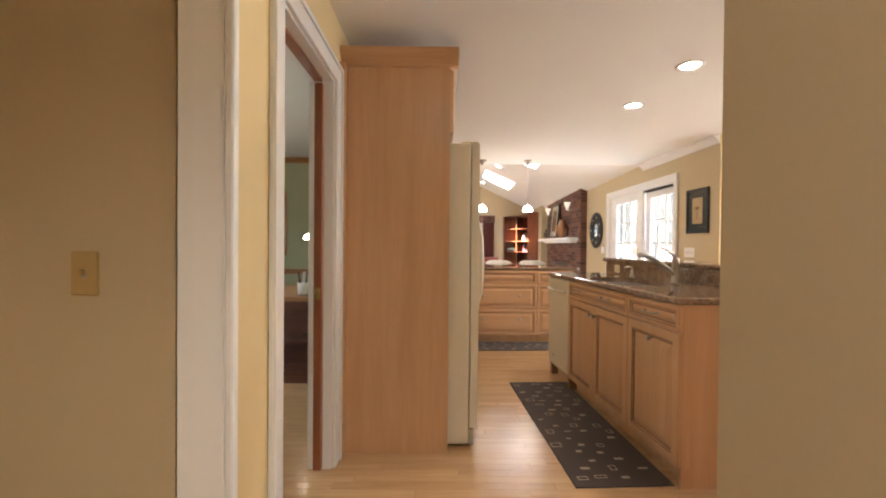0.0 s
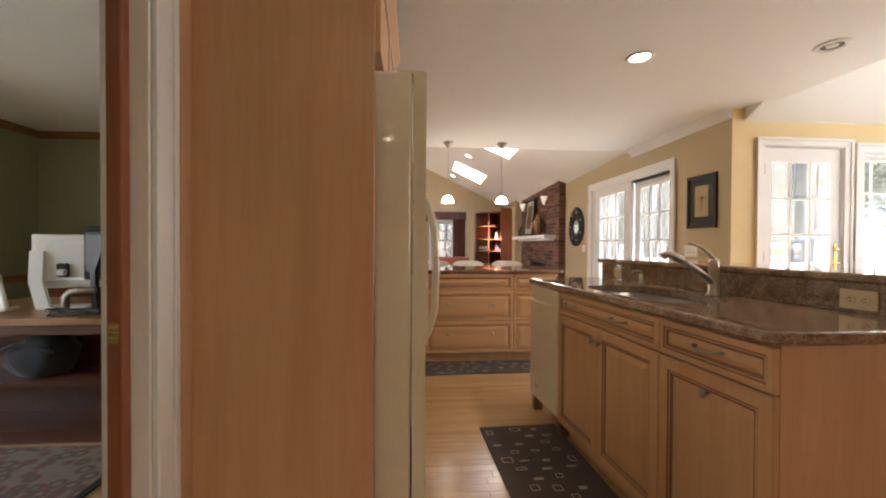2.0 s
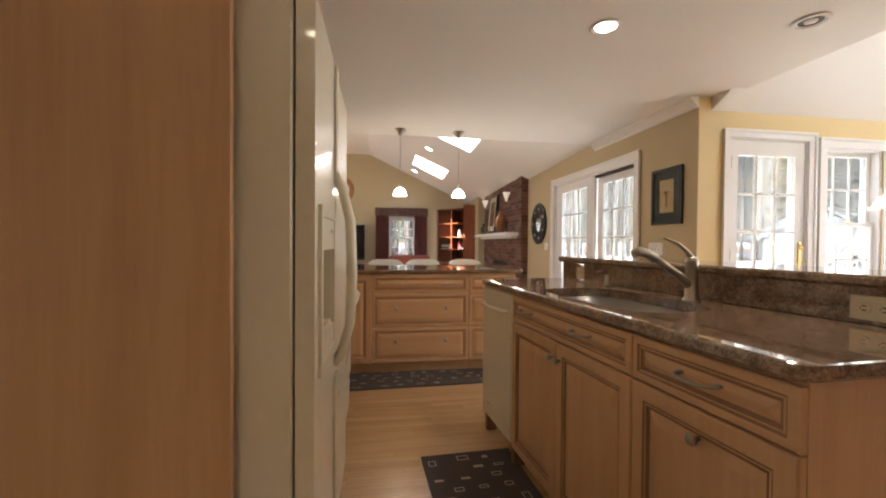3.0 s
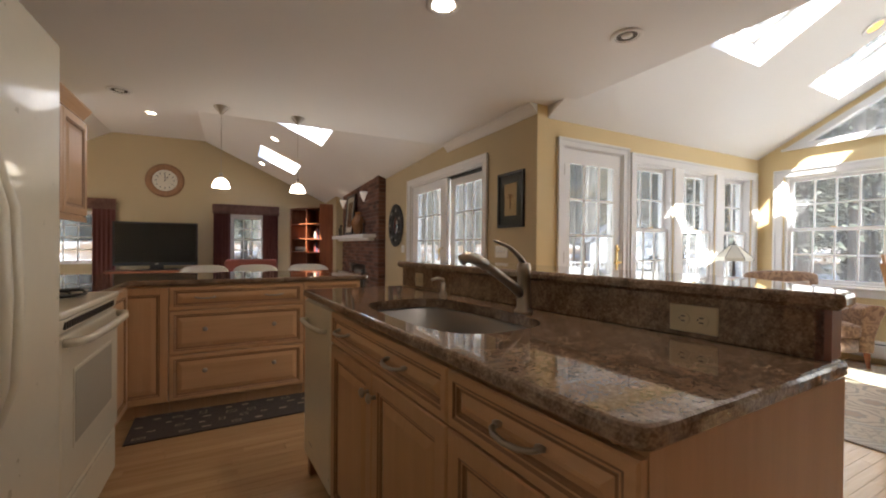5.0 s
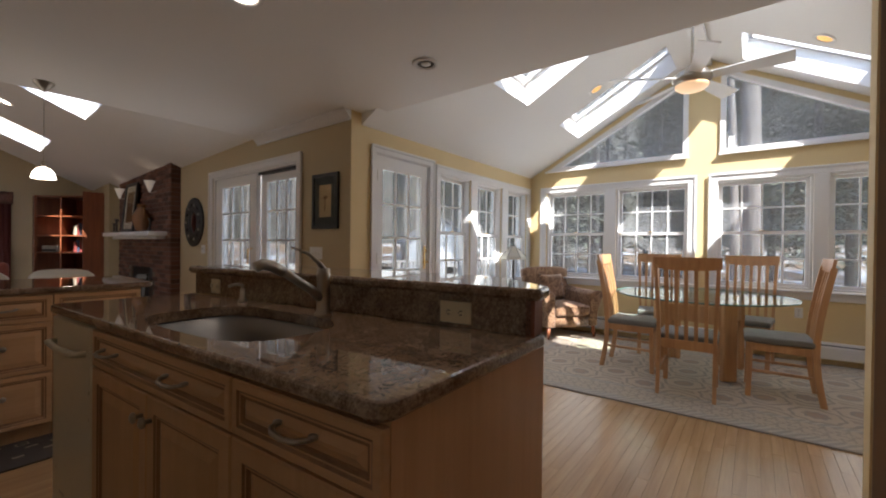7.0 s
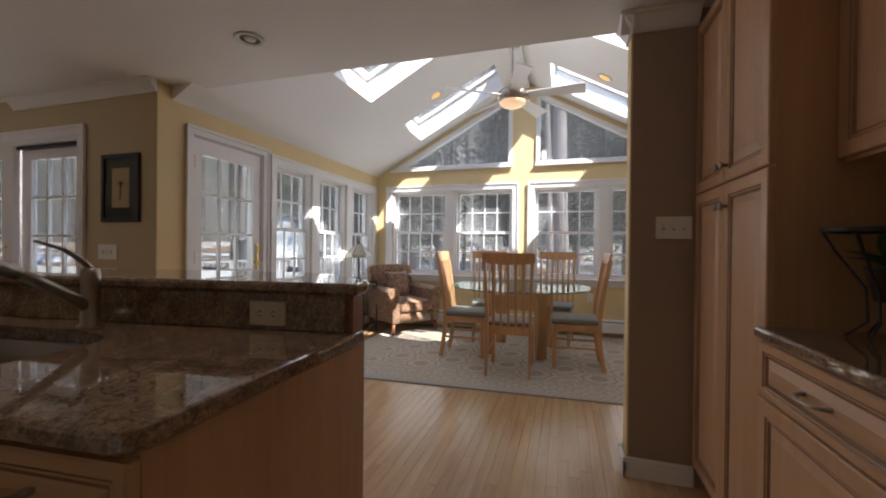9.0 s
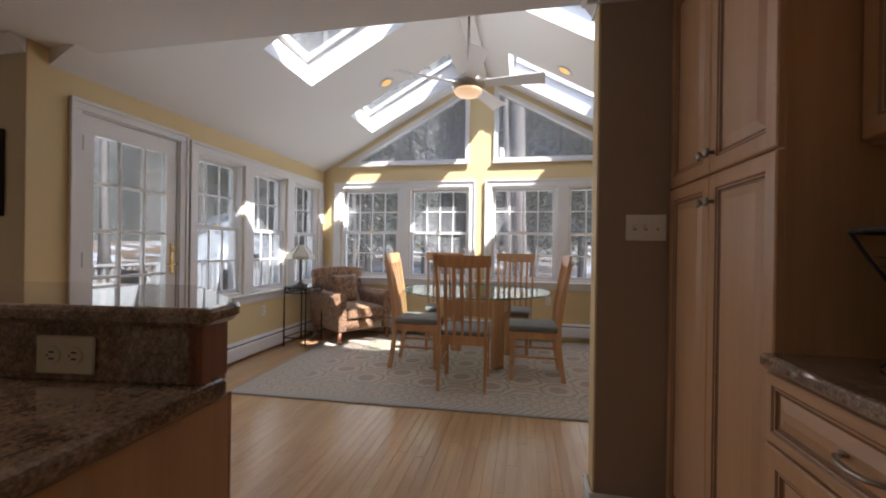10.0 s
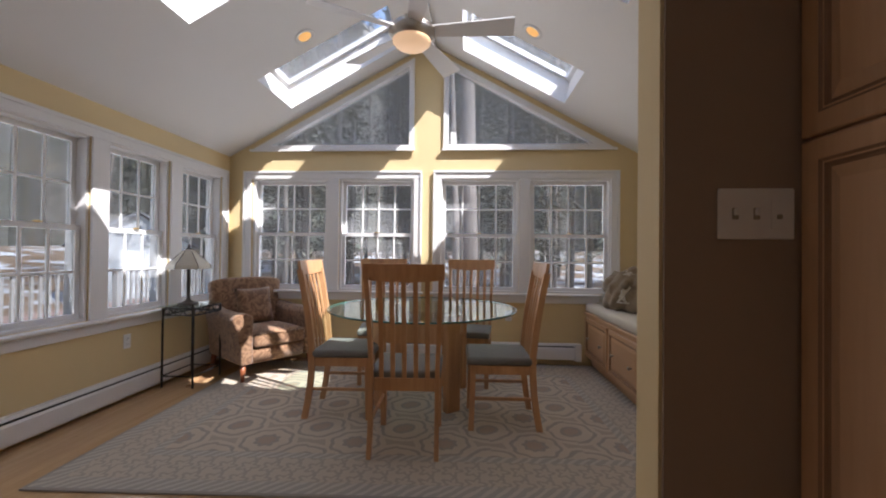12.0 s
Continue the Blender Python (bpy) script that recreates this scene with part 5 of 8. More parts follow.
cabinet("base_cabinet", pose(2.416, PF + 0.02, 0, 0, 0, 180), 0.62, 0.905, 0.62, [
    ("drawer", 0.0, 0.62, 0.725, 0.897, [(0.31, 0.81)], []), ("door", 0.0, 0.62, 0.105, 0.72, [], [(0.57, 0.63)])], "glazed maple base cabinet beside the pantry")
cabinet("base_cabinet", pose(1.795, PF + 0.02, 0, 0, 0, 180), 0.62, 0.905, 0.62, [
    ("drawer", 0.0, 0.62, 0.725, 0.897, [(0.31, 0.81)], []), ("door", 0.0, 0.62, 0.105, 0.72, [], [(0.05, 0.63)])], "glazed maple base cabinet under the granite")
stop = thing("countertop", Matrix.Identity(4), "dark granite counter beside the pantry", "countertop")
part("slab", slab_with_hole(fresh(), rounded([(1.175, 0.172), (2.416, 0.172), (2.416, PF + 0.055), (1.175, PF + 0.055)], (0, 0, 0.01, 0.01)), None, 0.906, 0.943, 0.009), M_GRANITE, stop)
cabinet("wall_cabinet", pose(2.416, 0.61, 0, 0, 0, 180), 1.24, 0.84, 0.435, [
    ("door", 0.0, 0.62, 1.465, 2.285, [], [(0.58, 1.53)]), ("door", 0.62, 1.24, 1.465, 2.285, [], [(0.66, 1.53)])], "glazed maple wall cabinet above the granite counter", 0.0, 1.455)
setting("wall_hall_end", a_box(0.555, 1.173, 0.175, 0.68, 0.0, KCEIL - 0.002, 0.004), M_TAN, "tan painted wall end beside the cabinets", "wall")
pst = thing("plant_stand", Matrix.Translation((2.262, 0.585, 0.943)), "black wrought iron basket stand on the counter", "stand")
part("rim", tube(fresh(), [(0.14 * math.cos(a * math.pi / 8), 0.14 * math.sin(a * math.pi / 8), 0.30) for a in range(17)], 0.006), M_IRON, pst)
for i in range(6):
    a = i * math.pi / 3
    c, s = math.cos(a), math.sin(a)
    part("stem", tube(fresh(), [(0.14 * c, 0.14 * s, 0.30), (0.11 * c, 0.11 * s, 0.24), (0.05 * c, 0.05 * s, 0.14), (0.045 * c, 0.045 * s, 0.05), (0.09 * c, 0.09 * s, 0.004)], 0.004, 6), M_IRON, pst)
M_LEAF = plain("green_leaf", (0.07, 0.13, 0.035), 0.45)
pp = thing("potted_plant", Matrix.Translation((2.262, 0.585, 1.05)), "small green houseplant held in the iron stand", "plant")
part("pot", lathe(fresh(), [(0, 0.0), (0.035, 0.0), (0.055, 0.09), (0.060, 0.095), (0.050, 0.09), (0.03, 0.02), (0, 0.02)], 16), M_LEAD, pp, "", True)
rl = random.Random(17)
for k in range(16):
    a, tilt, L = rl.uniform(0, 6.28), rl.uniform(0.25, 1.1), rl.uniform(0.09, 0.16)
    c, s = math.cos(a), math.sin(a)
    bm = fresh()
    prev = None
    for i in range(5):
        q = i / 4
        r = L * math.sin(tilt) * q
        z = 0.085 + L * (math.cos(tilt) * q - 0.25 * q * q)
        w = 0.020 * math.sin(math.pi * (0.12 + 0.86 * q))
        ring = [bm.verts.new((r * c - o * s, r * s + o * c, z + abs(o) * 0.3)) for o in (-w, 0.0, w)]
        if prev:
            bm.faces.new((prev[0], prev[1], ring[1], ring[0]))
            bm.faces.new((prev[1], prev[2], ring[2], ring[1]))
        prev = ring
    bmesh.ops.solidify(bm, geom=bm.faces[:], thickness=0.0012)
    part("leaf", bm, M_LEAF, pp, "", True)


# ---------------------------------------------------------------- lamps in the ceilings
def can_light(x, y, lit=True, z=KCEIL, m=None, amber=False):
    c = thing("recessed_light", m or Matrix.Translation((x, y, z)), "lit recessed ceiling can with a white trim" if lit else "unlit recessed ceiling can with a white trim", "ceiling light", "ceiling cans")
    part("trim_ring", lathe(fresh(), [(0.055, -0.001), (0.085, -0.001), (0.088, -0.005), (0.083, -0.010), (0.062, -0.008), (0.055, -0.001)], 24), M_TRIM, c, "", True)
    if lit:
        part("bulb", lathe(fresh(), [(0.060, -0.002), (0.045, -0.006), (0, -0.008)], 20), M_CANAMB if amber else M_CANLIT, c, "glowing bulb", True)
    else:
        # nearly flat disc; its dark colour stands in for shade inside the can
        part("recess", lathe(fresh(), [(0.066, -0.009), (0.060, -0.003), (0.030, -0.0015)], 20), M_LEAD, c, "flat disc darkened for the shaded inside of the can", True)
        part("bulb", lathe(fresh(), [(0.032, -0.001), (0.030, -0.006), (0.018, -0.010), (0, -0.012)], 20), M_WHITEP, c, "unlit frosted bulb", True)
    return c


for x, y in ((1.745, 2.68), (1.735, 3.44)):
    can_light(x, y)
    lamp = new("can_or_fill_lamp", bpy.data.lights.new("can_or_fill_lamp", "SPOT"))
    lamp.data.energy, lamp.data.spot_size, lamp.data.spot_blend, lamp.data.shadow_soft_size, lamp.data.color = 1.4, radians(140), 0.9, 0.05, (1.0, 0.82, 0.64)
    lamp.location = (x, y, KCEIL - 0.02)
# hall cans are out of view, added with a spot to light the hall
can_light(0.1, 0.9)
lamp = new("can_or_fill_lamp", bpy.data.lights.new("can_or_fill_lamp", "SPOT"))
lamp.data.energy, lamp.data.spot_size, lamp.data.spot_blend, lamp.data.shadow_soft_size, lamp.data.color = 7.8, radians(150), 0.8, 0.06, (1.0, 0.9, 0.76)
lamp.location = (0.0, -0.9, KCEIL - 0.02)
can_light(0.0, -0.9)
can_light(2.80, 3.20, False)
can_light(-0.02, 5.66, False)
for y, x in ((2.95, 5.515), (1.04, 5.515)):
    s = 1 if y > RIDGE else -1
    can_light(0, 0, True, 0, Matrix.Translation((x, y, roof(y))) @ pose(0, 0, 0, -s * math.degrees(math.atan(SLOPE)), 0, 0), True)
for x, y in ((1.40, 9.1), (1.32, 11.45)):
    can_light(0, 0, True, 0, Matrix.Translation((x, y, fam_east(x, y) - 0.002)) @ pose(0, 0, 0, 0, math.degrees(math.atan(0.42)), 0))
can_light(-0.53, 10.35, True, 3.484)

for x, y in ((0.69, 5.70), (1.335, 5.70)):
    p = thing("pendant_lamp", Matrix.Translation((x, y, KCEIL)), "small pendant lamp with a glowing white glass shade", "pendant lamp", "pendants over the peninsula")
    part("canopy", lathe(fresh(), [(0.062, -0.0005), (0.060, -0.012), (0.030, -0.045), (0.012, -0.07), (0, -0.07)], 20), M_NICKEL, p, "nickel cone canopy", True)
    part("cord", tube(fresh(), [(0, 0, -0.068), (0, 0, -0.60)], 0.0025, 6), M_PEWTER, p)
    part("socket", lathe(fresh(), [(0, -0.59), (0.014, -0.59), (0.016, -0.64), (0, -0.64)], 12), M_NICKEL, p, "", True)
    part("shade", lathe(fresh(), [(0.016, -0.635), (0.04, -0.645), (0.062, -0.675), (0.072, -0.72), (0.068, -0.72), (0.054, -0.67), (0.016, -0.645)], 20), M_SHADE, p, "bell-shaped glowing glass shade", True)


# ---------------------------------------------------------------- floor mats
def mat_rug(m, w, l, seed, label):
    rnd = random.Random(seed)
    r = thing("floor_mat", m, label, "mat")
    part("carpet", a_box(0, w, 0, l, 0.0, 0.008, 0.003), M_MAT, r)
    y = 0.07
    row = 0
    while y < l - 0.06:
        x = 0.06 + (row % 2) * 0.07
        while x < w - 0.06:
            k = rnd.random()
            a, b = rnd.uniform(0.018, 0.034), rnd.uniform(0.010, 0.026)
            cx, cy = x + rnd.uniform(-0.02, 0.02), y + rnd.uniform(-0.015, 0.015)
            if k < 0.35:
                bm = fresh()
                for q in ((cx - a, cx + a, cy - b, cy - b + 0.005), (cx - a, cx + a, cy + b - 0.005, cy + b), (cx - a, cx - a + 0.005, cy - b + 0.005, cy + b - 0.005), (cx + a - 0.005, cx + a, cy - b + 0.005, cy + b - 0.005)):
                    box(bm, *q, 0.0082, 0.0088)
                part("motif", bm, M_MATPAT, r)
            elif k < 0.85:
                part("motif", a_box(cx - a * 0.8, cx + a * 0.8, cy - b * 0.5, cy + b * 0.5, 0.0082, 0.0088), M_MATPAT, r)
            x += rnd.uniform(0.11, 0.15)
        y += 0.085
        row += 1
    return r


mat_rug(pose(0.775, 1.97, 0.0005, 0, 0, 2.6), 0.50, 1.50, 3, "dark brown runner with beige rectangles before the island")
mat_rug(pose(0.235, 4.50, 0.0005, 0, 0, 2.5), 1.42, 0.50, 8, "dark brown mat with beige rectangles before the peninsula")


# ---------------------------------------------------------------- sunroom furniture
rug = thing("area_rug", pose(5.345, 1.985, 0.0005, 0, 0, 2.2), "large grey and beige area rug with rosettes and a scrolled border", "rug")
part("carpet", a_box(-1.20, 1.20, -1.82, 1.82, 0.0, 0.010, 0.004), M_RUG, rug)


def dining_chair():
    c = thing("dining_chair", Matrix.Identity(4), "beech slat-back dining chair with grey-green padded seat", "chair", "chairs round the table")
    # faces +x; the back stands at x = 0
    def back_x(z):
        return 0.03 - 0.10 * max(0, (z - 0.45) / 0.67) ** 1.4 - 0.05 * max(0, (0.45 - z) / 0.45) ** 2
    for s in (-1, 1):
        pts = [(back_x(z), s * (0.195 + 0.02 * max(0, (z - 0.5) / 0.6)), z) for z in (0.0, 0.12, 0.25, 0.38, 0.5, 0.65, 0.8, 0.95, 1.06)]
        part("leg", ribbon(fresh(), pts, 0.042, 0.026), M_OAKC, c, "rear leg running up into the back")
        pts = [(0.43, s * 0.19, 0.44), (0.432, s * 0.19, 0.25), (0.44, s * 0.19, 0.0)]
        part("leg", ribbon(fresh(), pts, 0.036, 0.036), M_OAKC, c)
        part("side_rail", a_box(0.05, 0.413, s * 0.19 - 0.011, s * 0.19 + 0.011, 0.375, 0.435, 0.002), M_OAKC, c)
        part("stretcher", a_box(0.02, 0.42, s * 0.19 - 0.008, s * 0.19 + 0.008, 0.20, 0.222, 0.003), M_OAKC, c)
    part("front_rail", a_box(0.42, 0.442, -0.171, 0.171, 0.375, 0.435, 0.002), M_OAKC, c)
    part("back_rail", a_box(0.02, 0.042, -0.18, 0.18, 0.375, 0.45, 0.002), M_OAKC, c)
    bm = fresh()
    n = 10
    prev = None
    for i in range(n + 1):
        y = -0.235 + 0.47 * i / n
        x = -0.068 - 0.022 * (1 - (2 * i / n - 1) ** 2)
        zt = 1.125 - 0.0 * abs(2 * i / n - 1)
        zb = 1.035 - 0.015 * (1 - (2 * i / n - 1) ** 2)
        ring = [bm.verts.new(p) for p in ((x + 0.012, y, zb), (x + 0.030, y, zb), (x + 0.016, y, zt), (x - 0.004, y, zt))]
        if prev:
            for j in range(4):
                bm.faces.new((prev[j], prev[(j + 1) % 4], ring[(j + 1) % 4], ring[j]))
        else:
            bm.faces.new(ring)
        prev = ring
    bm.faces.new(prev)
    bmesh.ops.recalc_face_normals(bm, faces=bm.faces)
    part("top_rail", bm, M_OAKC, c)
    for k in range(5):
        y = (k - 2) * 0.068
        b = 0.018 * (1 - (y / 0.2) ** 2)
        pts = [(back_x(z) - b * max(0, (z - 0.45) / 0.6), y, z) for z in (0.44, 0.6, 0.75, 0.9, 1.04)]
        part("slat", ribbon(fresh(), pts, 0.012, 0.026), M_OAKC, c)
    bm = fresh()
    box(bm, 0.03, 0.47, -0.215, 0.215, 0.437, 0.492, 0.020, 0, 3)
    part("seat", bm, M_SEAT, c, "grey padded seat", True)
    return c


M_GLASSEDGE = plain("glass_edge_green", (0.10, 0.20, 0.17), 0.1)
TC = Vector((5.55, 1.92))
first = dining_chair()
first.matrix_world = pose(4.545, 1.915, 0.0105, 0, 0, 2)
for x, y, r in ((5.22, 2.69, -88), (5.15, 1.085, 92), (6.24, 2.40, 190), (6.24, 1.52, 174)):
    copy_thing(first, pose(x, y, 0.0105, 0, 0, r))

tb = thing("dining_table", Matrix.Translation((TC.x, TC.y, 0.0105)), "round glass dining table on a curved beech base", "table")
part("tabletop", lathe(fresh(), [(0, 0.728), (0.764, 0.728), (0.764, 0.742), (0, 0.742)], 72), M_TABGLASS, tb, "clear round glass top")
part("glass_edge", lathe(fresh(), [(0.7645, 0.728), (0.769, 0.729), (0.772, 0.732), (0.772, 0.738), (0.769, 0.741), (0.7645, 0.742), (0.7645, 0.728)], 72), M_GLASSEDGE, tb, "green polished glass edge", True)
for a in (40, 130, 220, 310):
    c, s = math.cos(radians(a)), math.sin(radians(a))
    bm = a_box(-0.065, 0.065, -0.03, 0.03, 0.0, 0.727, 0.010)
    bmesh.ops.transform(bm, matrix=Matrix.Translation((0.40 * c, 0.40 * s, 0)) @ pose(0, 0, 0, 0, 0, a + 90), verts=bm.verts)
    part("leg", bm, M_OAKC, tb)
for a in (85, 175, 265, 355):
    bm = fresh()
    pts = []
    for k in range(9):
        b = radians(a - 40 + 80 * k / 8)
        r = 0.40 - 0.13 * math.sin(math.pi * k / 8)
        pts.append((r * math.cos(b), r * math.sin(b)))
    ring = []
    for i, p in enumerate(pts):
        d = (Vector(pts[min(i + 1, 8)]) - Vector(pts[max(i - 1, 0)])).normalized()
        n = Vector((-d.y, d.x)) * 0.012
        ring.append([bm.verts.new((*(Vector(p) + k * n), z)) for k, z in ((-1, 0.50), (1, 0.50), (1, 0.66), (-1, 0.66))])
    for r0, r1 in zip(ring, ring[1:]):
        for j in range(4):
            bm.faces.new((r0[j], r0[(j + 1) % 4], r1[(j + 1) % 4], r1[j]))
    bm.faces.new(ring[0])
    bm.faces.new(ring[-1])
    bmesh.ops.recalc_face_normals(bm, faces=bm.faces)
    part("apron", bm, M_OAKC, tb, "curved beech apron")

# armchair
ac = thing("armchair", pose(6.22, 3.65, 0.0, 0, 0, 234), "brown damask armchair with tapered wooden legs", "armchair")
# faces +x locally
def soft(bm, r, seg=3):
    bmesh.ops.bevel(bm, geom=bm.edges[:], offset=r, segments=seg, affect="EDGES")
    return bm


for s in (-1, 1):
    # each arm leans outward and its front swells towards a rolled top
    bm = fresh()
    rows = []
    for x, top, flare in ((-0.37, 0.66, 0.02), (-0.10, 0.63, 0.03), (0.20, 0.625, 0.045), (0.37, 0.635, 0.06)):
        rows.append([bm.verts.new((x + dx, s * y, z)) for dx, y, z in ((0, 0.265, 0.16), (0, 0.372, 0.16), (0.0, 0.378, 0.32), (0.01, 0.392 + flare * 0.4, 0.48), (0.015, 0.405 + flare, top - 0.05), (0.01, 0.375 + flare, top - 0.005), (0.0, 0.30 + flare * 0.5, top), (-0.005, 0.262, top - 0.045), (-0.005, 0.262, 0.45))])
    for a, b in zip(rows, rows[1:]):
        for i in range(9):
            bm.faces.new((a[i], a[(i + 1) % 9], b[(i + 1) % 9], b[i]))
    bm.faces.new(rows[0])
    bm.faces.new(rows[-1])
    bmesh.ops.recalc_face_normals(bm, faces=bm.faces)
    ob = part("arm", bm, M_ARMCH, ac, "", True)
    mod = ob.modifiers.new("soften", "BEVEL")
    mod.width, mod.segments, mod.limit_method, mod.angle_limit = 0.018, 3, "ANGLE", radians(40)
    for x, rake in ((-0.31, -0.05), (0.32, 0.015)):
        bm = tube(fresh(), [(x, s * 0.335, 0.17), (x + rake, s * 0.345, 0.0)], 0.030, 8, 0.015)
        part("leg", bm, M_CHERRY, ac, "dark tapered wooden leg", True)
part("base", soft(a_box(-0.34, 0.345, -0.263, 0.263, 0.155, 0.30), 0.015, 2), M_ARMCH, ac, "", True)
bm = fresh()
g = 12
top = [[bm.verts.new((-0.20 + 0.585 * i / g, -0.258 + 0.516 * j / g, 0.425 + 0.045 * (1 - (2 * i / g - 1) ** 4) * (1 - (2 * j / g - 1) ** 4))) for j in range(g + 1)] for i in range(g + 1)]
low = [[bm.verts.new((-0.20 + 0.58 * i / g, -0.256 + 0.512 * j / g, 0.302)) for j in range(g + 1)] for i in range(g + 1)]
for i in range(g):
    for j in range(g):
        bm.faces.new((top[i][j], top[i + 1][j], top[i + 1][j + 1], top[i][j + 1]))
        bm.faces.new((low[i][j], low[i][j + 1], low[i + 1][j + 1], low[i + 1][j]))
    for a, b in ((top[i][0], low[i][0]), (top[i][g], low[i][g])):
        j = 0 if a is top[i][0] else g
        bm.faces.new((top[i][j], low[i][j], low[i + 1][j], top[i + 1][j]))
        bm.faces.new((top[j][i], low[j][i], low[j][i + 1], top[j][i + 1]))
bmesh.ops.recalc_face_normals(bm, faces=bm.faces)
ob = part("seat_cushion", bm, M_ARMCH, ac, "plump seat cushion", True)
mod = ob.modifiers.new("soften", "BEVEL")
mod.width, mod.segments, mod.limit_method, mod.angle_limit = 0.030, 3, "ANGLE", radians(40)
for y in (-0.245, 0.245):
    part("piping", tube(fresh(), [(-0.19, y, 0.424), (0.355, y, 0.424), (0.372, y * 0.98, 0.421)], 0.006, 6), M_ARMCH, ac, "", True)
part("piping", tube(fresh(), [(0.376, -0.235, 0.424), (0.386, 0.0, 0.424), (0.376, 0.235, 0.424)], 0.006, 6), M_ARMCH, ac, "", True)
# the back leans, bows and has a rounded crest
bm = fresh()
n = 10
front, rear = [], []
for i in range(n + 1):
    u = 2 * i / n - 1
    crest = 0.925 - 0.035 * u ** 4
    row_f, row_r = [], []
    for k in range(7):
        q = k / 6
        z = 0.18 + (crest - 0.18) * q
        lean = -0.175 - 0.16 * q
        row_f.append(bm.verts.new((lean + 0.035 * (1 - u ** 4) * math.sin(math.pi * q), u * (0.34 + 0.03 * q), z)))
        row_r.append(bm.verts.new((lean - 0.15 + 0.03 * q, u * (0.345 + 0.03 * q), z - 0.02 * q)))
    front.append(row_f)
    rear.append(row_r)
for i in range(n):
    for k in range(6):
        bm.faces.new((front[i][k], front[i + 1][k], front[i + 1][k + 1], front[i][k + 1]))
        bm.faces.new((rear[i][k], rear[i][k + 1], rear[i + 1][k + 1], rear[i + 1][k]))
    bm.faces.new((front[i][6], front[i + 1][6], rear[i + 1][6], rear[i][6]))
    bm.faces.new((front[i][0], rear[i][0], rear[i + 1][0], front[i + 1][0]))
for i in (0, n):
    for k in range(6):
        bm.faces.new((front[i][k], front[i][k + 1], rear[i][k + 1], rear[i][k]))
bmesh.ops.recalc_face_normals(bm, faces=bm.faces)
ob = part("backrest", bm, M_ARMCH, ac, "rounded padded back", True)
mod = ob.modifiers.new("soften", "BEVEL")
mod.width, mod.segments, mod.limit_method, mod.angle_limit = 0.035, 3, "ANGLE", radians(40)
pil = thing("throw_pillow", ac.matrix_world @ Matrix.Translation((-0.075, -0.05, 0.64)) @ pose(0, 0, 0, 0, -14, 8), "brown damask throw pillow leaning in the armchair", "pillow")
bm = fresh()
g = 10
grid = {}
for side in (1, -1):
    for i in range(g + 1):
        for j in range(g + 1):
            u, v = 2 * i / g - 1, 2 * j / g - 1
            t = 0.075 * (1 - u ** 4) ** 0.6 * (1 - v ** 4) ** 0.6
            pin = 1 - 0.06 * (1 - abs(u)) * abs(v) - 0.0
            grid[side, i, j] = bm.verts.new((side * t, u * 0.20 * (1 - 0.07 * (1 - v * v)), v * 0.19 * (1 - 0.07 * (1 - u * u))))
for side in (1, -1):
    for i in range(g):
        for j in range(g):
            bm.faces.new([grid[side, a, b] for a, b in ((i, j), (i + 1, j), (i + 1, j + 1), (i, j + 1))])
bmesh.ops.remove_doubles(bm, verts=bm.verts, dist=0.0005)
bmesh.ops.recalc_face_normals(bm, faces=bm.faces)
part("cover", bm, M_ARMCH, pil, "", True)

# iron side table and its lamp
st = thing("side_table", pose(5.76, 4.07, 0.0), "black iron side table with a glass top", "side table")
SX, SY = 0.19, 0.14
for x in (-SX, SX):
    for y in (-SY, SY):
        part("leg", tube(fresh(), [(x, y, 0.0), (x, y, 0.69)], 0.009, 8), M_IRON, st)
for z, t in ((0.69, 0.008), (0.63, 0.006), (0.10, 0.006)):
    for a, b in (((-SX, -SY), (SX, -SY)), ((SX, -SY), (SX, SY)), ((SX, SY), (-SX, SY)), ((-SX, SY), (-SX, -SY))):
        part("rail", tube(fresh(), [(*a, z), (*b, z)], t, 6), M_IRON, st)
for face in ((0, -SY), (0, SY), (1, -SX), (1, SX)):
    for k in range(4 if face[0] == 0 else 3):
        c = -0.1425 + k * 0.095 if face[0] == 0 else -0.093 + k * 0.093
        ring = [(c + 0.036 * math.cos(q * math.pi / 6), 0.66 + 0.026 * math.sin(q * math.pi / 6)) for q in range(13)]
        part("scroll", tube(fresh(), [(u, face[1], z) if face[0] == 0 else (face[1], u, z) for u, z in ring], 0.004, 6), M_IRON, st)
part("tabletop", a_box(-0.21, 0.21, -0.16, 0.16, 0.70, 0.708, 0.002), M_TABGLASS, st, "clear glass top")
lp = thing("table_lamp", pose(5.72, 4.09, 0.7085), "table lamp with a leaded glass shade on a dark base", "table lamp")
part("base", lathe(fresh(), [(0, 0), (0.085, 0), (0.085, 0.012), (0.055, 0.02), (0.03, 0.035), (0.016, 0.05), (0.014, 0.12), (0.018, 0.2), (0.013, 0.30), (0.012, 0.34), (0, 0.34)], 20), M_LEAD, lp, "dark bronze turned base", True)
bm = lathe(fresh(), [(0.03, 0.50), (0.05, 0.485), (0.17, 0.36), (0.175, 0.325)], 6)
part("shade", bm, M_LAMPSHADE, lp, "pyramid shade of pale leaded glass")
for i in range(6):
    a = 2 * math.pi * i / 6
    c, s = math.cos(a), math.sin(a)
    part("lead_strip", tube(fresh(), [(0.05 * c, 0.05 * s, 0.487), (0.171 * c, 0.171 * s, 0.361), (0.176 * c, 0.176 * s, 0.325)], 0.003, 5), M_LEAD, lp)
